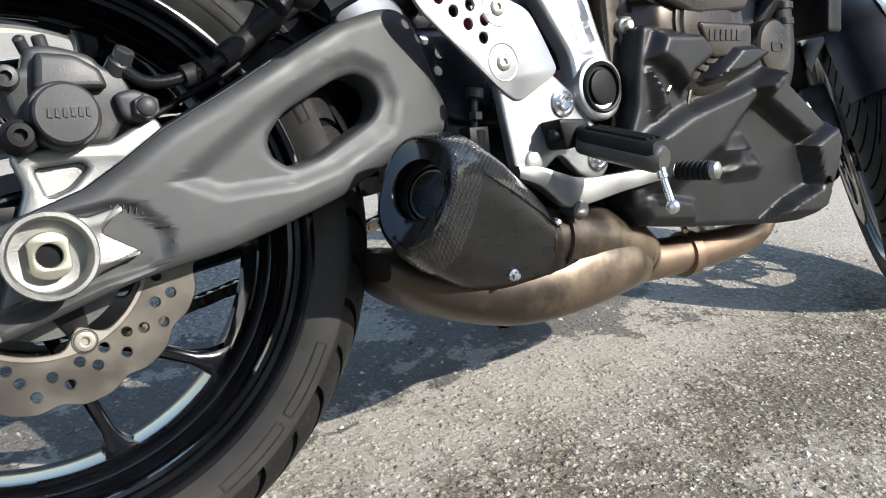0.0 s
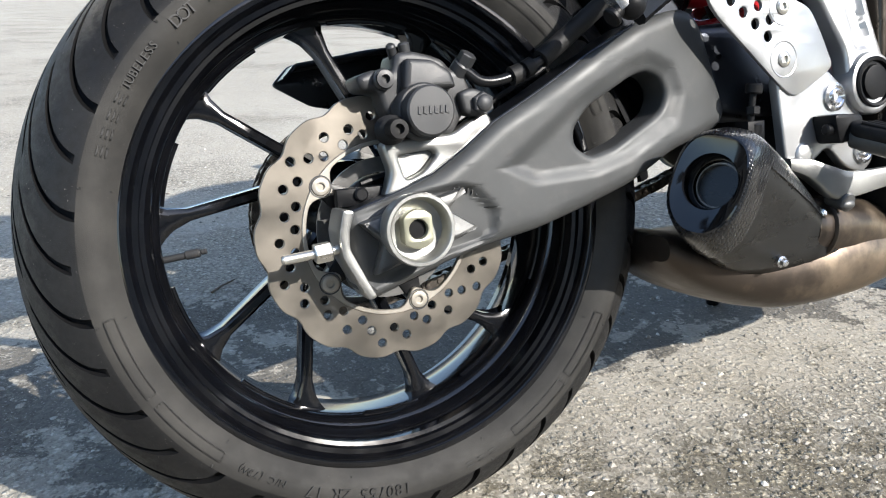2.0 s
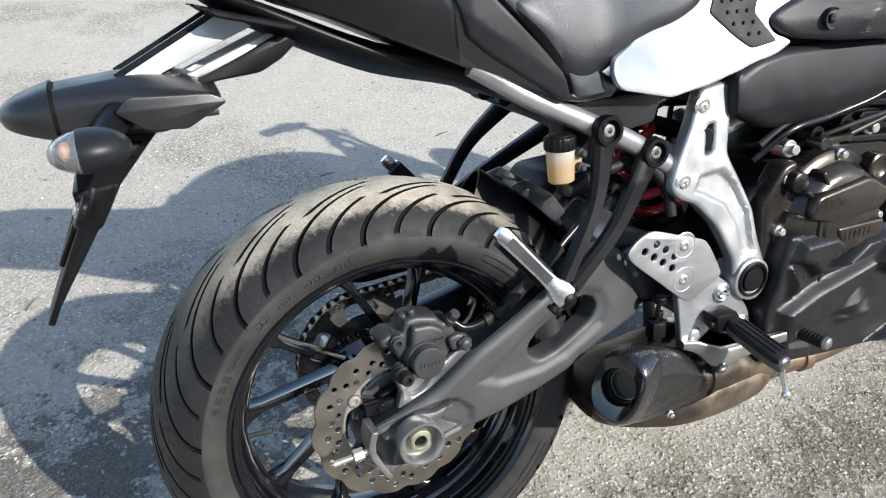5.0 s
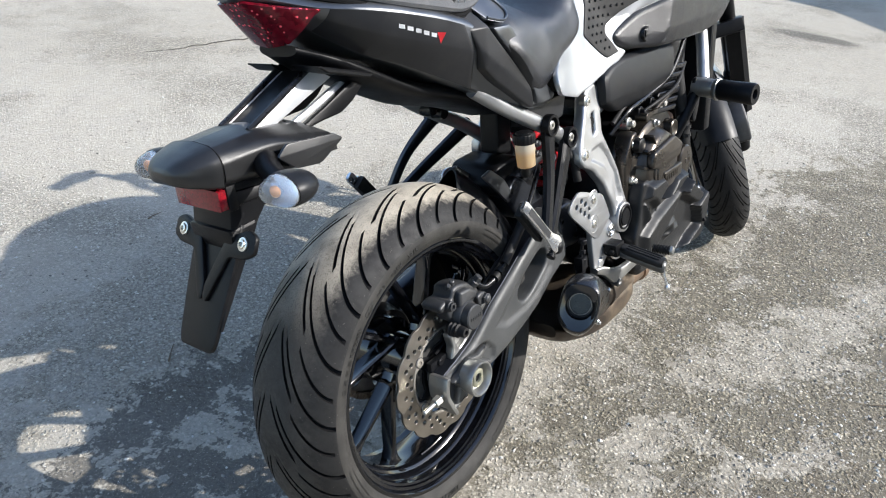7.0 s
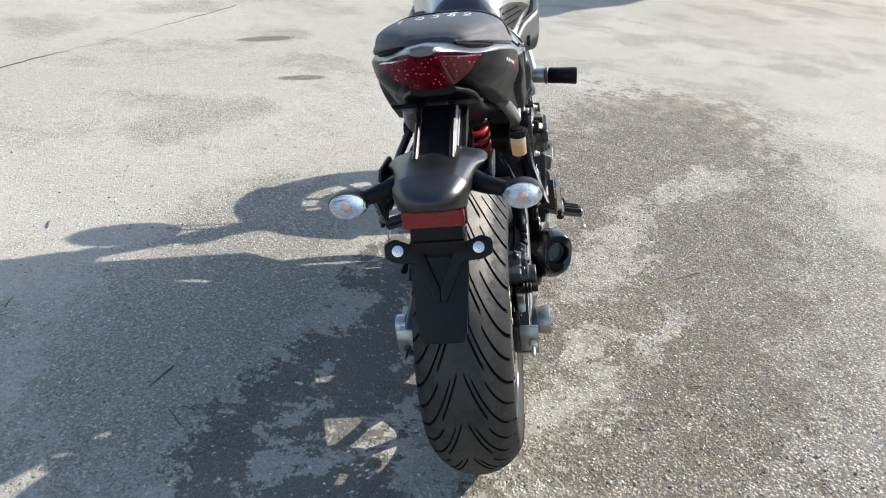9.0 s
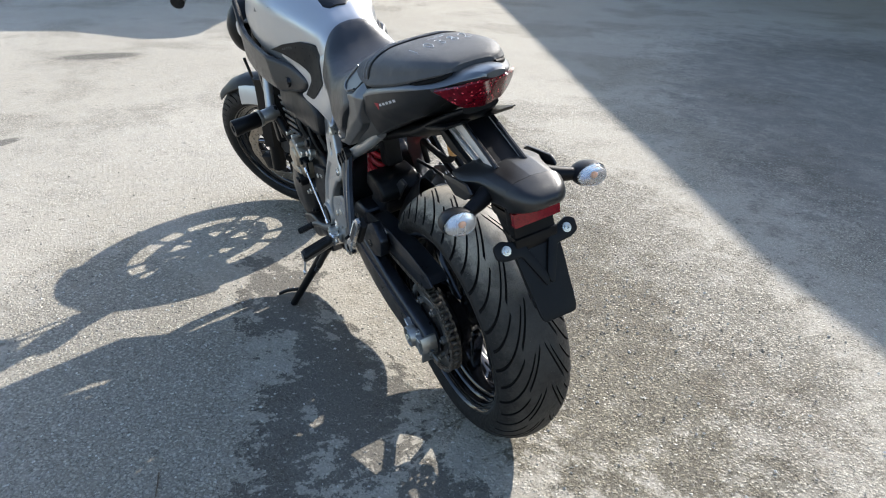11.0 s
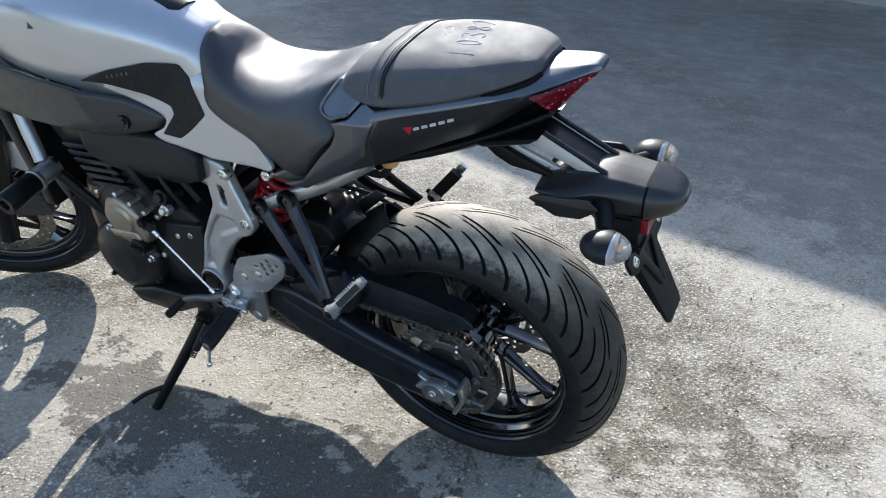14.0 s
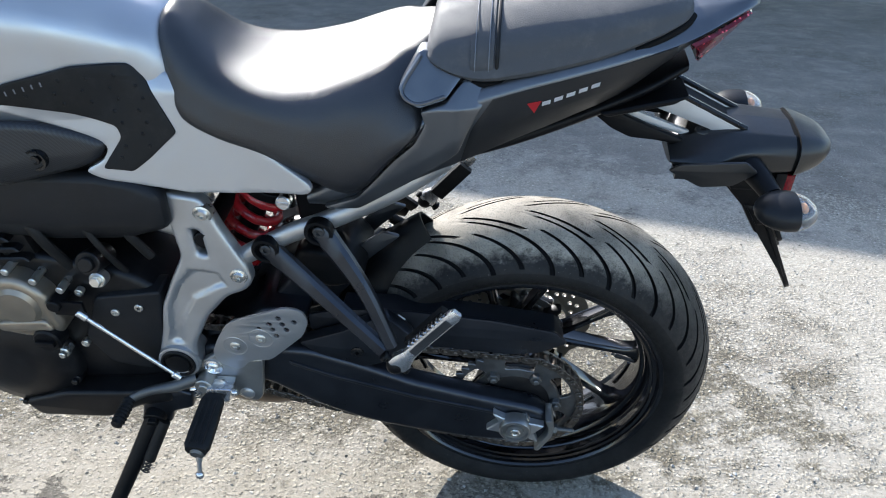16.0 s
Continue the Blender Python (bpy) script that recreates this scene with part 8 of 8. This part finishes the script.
    part("strut_bridge", slab([rnd([(-0.126, 0.508), (-0.236, 0.454), (-0.228, 0.449), (-0.118, 0.500)], 0.002, 1)], -0.024, 0.024, 0.001, 1), BLACK, pc)
    # the blank plate and its arms
    TRIM[0] = False
    top, bot = Vector((-0.286, 0, 0.350)), Vector((-0.362, 0, 0.202))
    d = (top - bot).normalized()
    nrm = Vector((0, 1, 0)).cross(d).normalized()
    M = Matrix.Translation(bot) @ Matrix(((0, nrm.x, d.x, 0), (1, nrm.y, d.y, 0), (0, nrm.z, d.z, 0), (0, 0, 0, 1)))
    H = (top - bot).length
    out = [(-0.031, 0.0), (0.031, 0.0), (0.036, 0.012), (0.044, 0.105), (0.045, 0.140), (0.042, H), (-0.042, H), (-0.045, 0.140), (-0.044, 0.105), (-0.036, 0.012)]
    bl = part("plate_board", turned(slab([rnd(out, 0.008, 3)], -0.0035, 0.0035, 0.0015, 2), M), BLACK, pc, "blank black number plate board")
    for sign in (-1, 1):
        arm = [(sign * x, z) for x, z in ((0.0, 0.064), (0.008, 0.060), (0.036, 0.122), (0.066, 0.124), (0.082, 0.132), (0.082, 0.154), (0.066, 0.161), (0.044, 0.152), (0.028, 0.150), (0.000, 0.082))]
        back = -0.009 if (M.to_3x3() @ Vector((0, 1, 0))).x > 0 else 0.002
        part("plate_arm", turned(slab([rnd(arm, 0.005, 2)], back, back + 0.007, 0.002, 2), M), BLACK, bl)
        c = M @ Vector((sign * 0.0610, back if back < 0 else back + 0.007, 0.142))
        part("plate_bolt", lathe([(0.0, 0.0088), (0.002, 0.0086), (0.0024, 0.0062), (0.0042, 0.0056), (0.0046, 0.003), (0.002, 0.0028), (0.002, 0)], 18, c, axis=(-d.z, 0, d.x)), ZINC, bl)
    for sign in (-1, 1):
        side = [(0.0, 0.030), (0.0035, 0.030), (0.016, 0.120), (0.018, 0.150), (0.0, 0.150)]
        part("plate_flange", turned(slab([[(y, z) for y, z in side]], -0.002, 0.002, 0.001, 1), M @ Matrix.Translation((sign * 0.0385, 0, 0)) @ Matrix.Rotation(radians(90), 4, "Z")), BLACK, bl)
    part("red_reflector", block(-0.315, -0.303, -0.046, 0.046, 0.3730, 0.3985, 0.003), RED_LENS, pc, "red rear reflector")
    part("reflector_base", block(-0.304, -0.290, -0.048, 0.048, 0.370, 0.402, 0.003), BLACK, pc)
    for sign in (-1, 1):
        stalk = part("indicator_stalk", tube([(-0.245, sign * 0.048, 0.420), (-0.258, sign * 0.075, 0.413), (-0.268, sign * 0.105, 0.407)], [0.017, 0.0145, 0.0115], 16), BLACK, pc)
        c = (-0.278, sign * 0.130, 0.4035)
        ind = part("indicator", ball(c, 0.036, 0.031, 0.0205, 28, 18, cut=(-0.2865, 1)), DGREY, pc, "grey indicator with clear lens")
        part("indicator_lens", ball(c, 0.0352, 0.0302, 0.0200, 28, 18, cut=(-0.2850, -1)), CLEAR, ind)
        part("lamp_bowl", ball((-0.284, sign * 0.130, 0.4035), 0.016, 0.026, 0.0165, 20, 12, cut=(-0.286, 1)), BRIGHT, ind)
        part("bulb", ball((-0.294, sign * 0.130, 0.4035), 0.004, 0.006, 0.004, 14, 10), PALE_AMBER, ind)

    TRIM[0] = True


plate_carrier()


# ---- front end ----
def front_end():
    TRIM[0] = False
    steer = Matrix.Translation((1.494, 0, -0.291)) @ Matrix.Rotation(radians(36), 4, Vector((-math.sin(radians(24.5)), 0, math.cos(radians(24.5))))) @ Matrix.Translation((-1.494, 0, 0.291))
    ax = Vector((1.410, 0, -0.013))

    def turn(bm):
        return turned(bm, steer)

    A = steer @ Matrix.Translation(ax) @ WHEEL
    rim = turned(join(wheel_rim(0.050, 0.2159, 0.190), lathe([(-0.055, 0.018), (-0.055, 0.034), (-0.04, 0.036), (0.04, 0.036), (0.055, 0.034), (0.055, 0.018)], 40)), A)
    w = part("front_wheel", rim, RIM, MOTO, "gloss black cast front wheel, steered to its left")
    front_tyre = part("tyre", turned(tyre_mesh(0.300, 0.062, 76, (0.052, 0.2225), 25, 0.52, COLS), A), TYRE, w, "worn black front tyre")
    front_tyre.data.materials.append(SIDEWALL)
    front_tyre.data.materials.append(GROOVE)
    front_tyre.data.materials.append(DARK_WALL)
    for k in range(10):
        part("spoke", turned(spoke_mesh(0.030, 0.196, 0.0075, 0.014, 2.2), A @ Matrix.Rotation(radians(36 * k + (8 if k % 2 else -4)), 4, "Y")), RIM, w)
    for sign in (-1, 1):
        ring = []
        for i in range(144):
            a = 2 * math.pi * i / 144
            r = 0.141 - 0.004 * (0.5 - 0.5 * math.cos(12 * a)) ** 1.5
            ring.append((r * math.cos(a), r * math.sin(a)))
        holes = [circle(0, 0, 0.100, 60)]
        for k in range(12):
            for r, o in ((0.107, 0.0), (0.117, 0.12), (0.126, 0.22), (0.131, -0.08), (0.114, -0.15)):
                a = 2 * math.pi * k / 12 + o
                holes.append(circle(r * math.cos(a), r * math.sin(a), 0.0042, 8))
        y = sign * 0.064
        part("brake_disc", turned(slab([ring] + holes, y - 0.0025, y + 0.0025, 0.0005, 1), A), DISC, w, "drilled front brake disc")
        arms = []
        for k in range(5):
            a = radians(72 * k)
            arms.append(turned(slab([rnd([(0.025, -0.016), (0.104, -0.010), (0.104, 0.010), (0.025, 0.016)], 0.003, 2)], y - 0.002, y + 0.002, 0.0005, 1), A @ Matrix.Rotation(a, 4, "Y")))
        part("disc_spider", join(*arms), ENGINE, w)
        # fork leg, its cover and the caliper
        up = Vector((-math.sin(radians(24.5)), 0, math.cos(radians(24.5))))
        bottom = ax + Vector((0.0, sign * 0.100, 0.0)) + Vector((-0.028, 0, 0.0))
        leg = part("fork_leg", turn(join(rod(bottom - up * 0.03, bottom + up * 0.24, 0.026, 24), rod(bottom + up * 0.22, bottom + up * 0.62, 0.0205, 24), block(ax.x - 0.035, ax.x + 0.030, sign * 0.10 - 0.018, sign * 0.10 + 0.018, ax.z - 0.03, ax.z + 0.03, 0.008))), BLACK, MOTO, "black front fork leg")
        part("fork_cover", turn(loft([[bottom + up * s + Vector((dx, sign * dy, 0)) for dx, dy in ((-0.035, 0.020), (-0.022, 0.036), (0.022, 0.036), (0.034, 0.020), (0.030, -0.016), (-0.032, -0.016))] for s in (0.10, 0.20, 0.32, 0.40)])), BLACK, leg)
        part("brake_caliper", turn(slab([rnd([(ax.x - 0.165, ax.z + 0.02), (ax.x - 0.085, ax.z + 0.04), (ax.x - 0.075, ax.z + 0.13), (ax.x - 0.135, ax.z + 0.14), (ax.x - 0.168, ax.z + 0.09)], 0.014, 3)], min(sign * 0.058, sign * 0.105), max(sign * 0.058, sign * 0.105), 0.008, 3)), CALIPER, leg, "black front brake caliper")
        part("brake_line", turn(tube([bottom + Vector((-0.10, sign * 0.01, 0.13)), bottom + Vector((-0.11, sign * 0.02, 0.25)), bottom + Vector((-0.10, -sign * 0.01, 0.42))], 0.005, 8)), RUBBER, leg)
    # mudguard: white sides, dark crown
    def guard(a0, a1, lift, side_lo, side_hi):
        rings = []
        for i in range(9):
            t = radians(a0 + (a1 - a0) * i / 8)
            ring = []
            for k in range(15):
                u2 = side_lo + (side_hi - side_lo) * (k / 14)
                rr = 0.302 + lift - 0.075 * abs(u2) ** 2.4
                ring.append(ax + Vector((rr * math.cos(t), 0.076 * u2, rr * math.sin(t))))
            ring += [p + (p - ax).normalized() * 0.004 for p in ring[::-1]]
            rings.append(ring)
        return loft(rings)

    mg = part("front_mudguard", turn(guard(56, 165, 0.0, -0.62, 0.62)), DGREY, MOTO, "dark front mudguard with white side panels")
    for lo, hi in ((-1.0, -0.60), (0.60, 1.0)):
        part("mudguard_panel", turn(guard(84, 138, 0.004, lo, hi)), WHITE, mg)
    # yokes, bars and grips
    up = Vector((-math.sin(radians(24.5)), 0, math.cos(radians(24.5))))
    head = Vector((1.382, 0, -0.013)) + up * 0.60
    yk = part("fork_yoke", turn(join(slab([rnd([(head.x - 0.05, head.z - 0.015), (head.x + 0.04, head.z - 0.015), (head.x + 0.04, head.z + 0.012), (head.x - 0.05, head.z + 0.012)], 0.006, 2)], -0.13, 0.13, 0.006, 2), slab([rnd([(head.x + 0.04, head.z - 0.215), (head.x + 0.12, head.z - 0.215), (head.x + 0.12, head.z - 0.180), (head.x + 0.04, head.z - 0.180)], 0.006, 2)], -0.13, 0.13, 0.006, 2))), BLACK, MOTO, "black fork yokes with wide handlebar")
    bar = [(head.x - 0.10, s * 0.37, head.z + 0.225) for s in (-1,)] + [(head.x - 0.02, -0.20, head.z + 0.25), (head.x, -0.05, head.z + 0.05), (head.x, 0.05, head.z + 0.05), (head.x - 0.02, 0.20, head.z + 0.25), (head.x - 0.10, 0.37, head.z + 0.225)]
    part("handlebar", turn(tube(bar, 0.011, 14)), BLACK, yk)
    for s in (-1, 1):
        part("grip", turn(tube([(head.x - 0.052, s * 0.265, head.z + 0.245), (head.x - 0.10, s * 0.37, head.z + 0.225)], 0.0165, 16, 4)), RUBBER, yk)
        part("bar_end", turn(rod((head.x - 0.10, s * 0.37, head.z + 0.225), (head.x - 0.115, s * 0.405, head.z + 0.218), 0.018, 18)), BLACK_GLOSS, yk)
        part("lever", turn(tube([(head.x + 0.01, s * 0.22, head.z + 0.245), (head.x + 0.0, s * 0.28, head.z + 0.245), (head.x - 0.04, s * 0.38, head.z + 0.228)], [0.010, 0.007, 0.006], 10)), BLACK, yk)
        part("switch_cluster", turn(block(head.x - 0.075, head.x - 0.02, min(s * 0.20, s * 0.25), max(s * 0.20, s * 0.25), head.z + 0.228, head.z + 0.268, 0.008)), BLACK, yk)
    part("headlamp", turn(ball((head.x + 0.13, 0, head.z - 0.06), 0.075, 0.095, 0.095, 28, 18)), BLACK, yk, "black headlamp shell")
    TRIM[0] = True
    # crash protectors
    for sign in (-1, 1):
        base = Vector((0.918, sign * 0.150, 0.272))
        end = Vector((0.899, sign * 0.312, 0.264))
        d = (end - base).normalized()
        cp = part("crash_bobbin", lathe([(0.068, 0.0215), (0.074, 0.0235), (0.110, 0.0230), (0.156, 0.0250), (0.161, 0.0225), (0.160, 0.012), (0.150, 0.010), (0.150, 0.0)], 32, base, axis=d), BLACK, MOTO, "black crash bobbin on a silver mount")
        part("bobbin_mount", join(lathe([(0.0, 0.022), (0.050, 0.0215), (0.054, 0.0205)], 28, base, axis=d), lathe([(0.056, 0.024), (0.060, 0.025), (0.066, 0.025), (0.068, 0.0225)], 28, base, axis=d)), ALU, cp)
        part("mount_plate", slab([rnd([(0.900, 0.295), (0.936, 0.290), (0.925, 0.225), (0.905, 0.190), (0.890, 0.200), (0.895, 0.24)], 0.010, 3)], min(sign * 0.150, sign * 0.160), max(sign * 0.150, sign * 0.160), 0.002, 2), BLACK, cp)


front_end()

# ---- round about ----
def shade_caster(name, label, category, outline, top, low, walls=(), solid=False):
    """A plain roof beyond the picture. outline: where its shade's edge falls on the ground."""
    reach = top / math.tan(radians(SUN_EL))
    back = Vector((math.cos(radians(SUN_AZ)), math.sin(radians(SUN_AZ)), 0)) * reach
    pts = [Vector((x, y, 0)) + back for x, y in outline]
    root = new(name)
    root.location = sum(pts, Vector()) / len(pts)
    tagged(root, label, category)

    def prism(part_name, ring, z0, z1):
        bm = bmesh.new()
        a, b = ([bm.verts.new(p - root.location + Vector((0, 0, z))) for p in ring] for z in (z0, z1))
        bm.faces.new(a)
        bm.faces.new(b)
        for i in range(len(ring)):
            j = (i + 1) % len(ring)
            bm.faces.new((a[i], a[j], b[j], b[i]))
        link(part_name, bm, PLASTER, root)

    prism("roof", pts, low, top)
    if solid:
        prism("wall", [p + (root.location - p).normalized() * 5.0 for p in pts], 0, low - 0.004)
    for x, y, r in walls:
        c = Vector((x, y, 0)) + back
        prism("post" if r < 1 else "wall", [c + Vector((dx * r, dy * (r if r < 1 else 2.5), 0)) for dx, dy in ((-1, -1), (1, -1), (1, 1), (-1, 1))], 0, low)


shade_caster("house", "plain grey plastered house beside the yard", "house", [(-9.0, 1.30), (-0.87, -1.12), (0.34, -1.42), (1.07, -1.72), (6.92, -4.19), (20, -9.7), (16, -18), (-13, -7)], 4.2, 3.9, solid=True)
# made-up roof on posts, added out of view to cast the far shadow
shade_caster("carport", "unseen flat roof on posts, added to cast the far shadow", "carport", [(5.42, 0.12), (5.42, -0.15), (6.02, -0.46), (6.60, -0.97), (9.5, -2.6), (10.5, 2.6), (6.25, 1.95), (5.95, 0.65)], 2.6, 2.45, [(9.2, -2.2, 0.06), (9.9, 2.2, 0.06), (8.0, -1.2, 0.06), (8.2, 1.9, 0.06)])


def crack():
    """A fine crack across the asphalt."""
    rng = random.Random(2)
    line = cr([(0.4, 2.92, 0.0008), (1.42, 2.78, 0.0008), (2.14, 2.66, 0.0008), (3.30, 2.38, 0.0008), (4.6, 2.15, 0.0008)], 60)
    line = [p + Vector((rng.uniform(-0.012, 0.012), rng.uniform(-0.014, 0.014), 0)) for p in line]
    bm = bmesh.new()
    rows = []
    for p in line:
        w = rng.uniform(0.003, 0.008)
        rows.append((bm.verts.new((p.x, p.y - w, 0.0012)), bm.verts.new((p.x, p.y, -0.004)), bm.verts.new((p.x, p.y + w, 0.0012))))
    for a, b in zip(rows, rows[1:]):
        bm.faces.new((a[0], b[0], b[1], a[1]))
        bm.faces.new((a[1], b[1], b[2], a[2]))
    ob = link("crack", bm, CRACK, GROUND)


CRACK = surface("dark crack", (0.06, 0.056, 0.05), 0.9, 0, 0.2, 300, 0.0005)
crack()


def loose_grit():
    rng = random.Random(4)
    bm = bmesh.new()
    vs, fs = [], []
    for i in range(20000):
        if i % 5 < 2:
            x, y = rng.uniform(-1.3, 3.4), rng.uniform(-1.6, 2.2)
        elif i % 5 < 4:
            x, y = rng.gauss(0.9, 0.6), rng.gauss(-0.65, 0.30)
        else:
            x, y = rng.gauss(0.4, 0.5), rng.gauss(0.75, 0.35)
        s = 0.0010 + 0.0052 * rng.random() ** 4
        a = rng.uniform(0, 6.3)
        k = len(vs)
        pts = [(1, 0, 0.1), (0.2, 0.9, 0.0), (-0.9, 0.3, 0.1), (-0.4, -0.9, 0.0), (0.6, -0.7, 0.2), (0.1, 0.05, 0.8)]
        for px_, py_, pz_ in pts:
            px_, py_ = px_ * rng.uniform(0.7, 1.3), py_ * rng.uniform(0.6, 1.1)
            vs.append((x + s * (px_ * math.cos(a) - py_ * math.sin(a)), y + s * (px_ * math.sin(a) + py_ * math.cos(a)), 0.0002 + s * pz_ * rng.uniform(0.6, 1.2)))
        fs += [(k + i, k + (i + 1) % 5, k + 5) for i in range(5)]
    me = bpy.data.meshes.new("grit")
    me.from_pydata(vs, [], fs)
    me.materials.append(STONE)
    ob = new("grit", me)
    tagged(ob, "scattered fine grit and small stones on the asphalt", "grit", kind="stuff")


loose_grit()


def twigs():
    rng = random.Random(9)
    for x, y, L, a in ((-0.10, 0.62, 0.07, 0.8), (0.95, -0.75, 0.10, 2.2), (0.25, 1.25, 0.05, 0.2), (1.25, -0.72, 0.06, 2.5), (-0.55, 0.85, 0.05, 1.1), (0.10, 0.72, 0.09, 2.9), (0.7, 1.4, 0.06, 0.4), (0.30, -0.62, 0.04, 1.9)):
        p = Vector((x, y, 0.004))
        q = p + Vector((math.cos(a), math.sin(a), 0)) * L
        mid = p.lerp(q, 0.5) + Vector((rng.uniform(-0.004, 0.004), rng.uniform(-0.004, 0.004), 0.002))
        ob = link("twig", tube([p, mid, q], [0.0022, 0.0018, 0.001], 6, 4), TWIG, None)
        tagged(ob, "short dry brown twig lying on the asphalt", "twig", "twigs on the asphalt")


twigs()
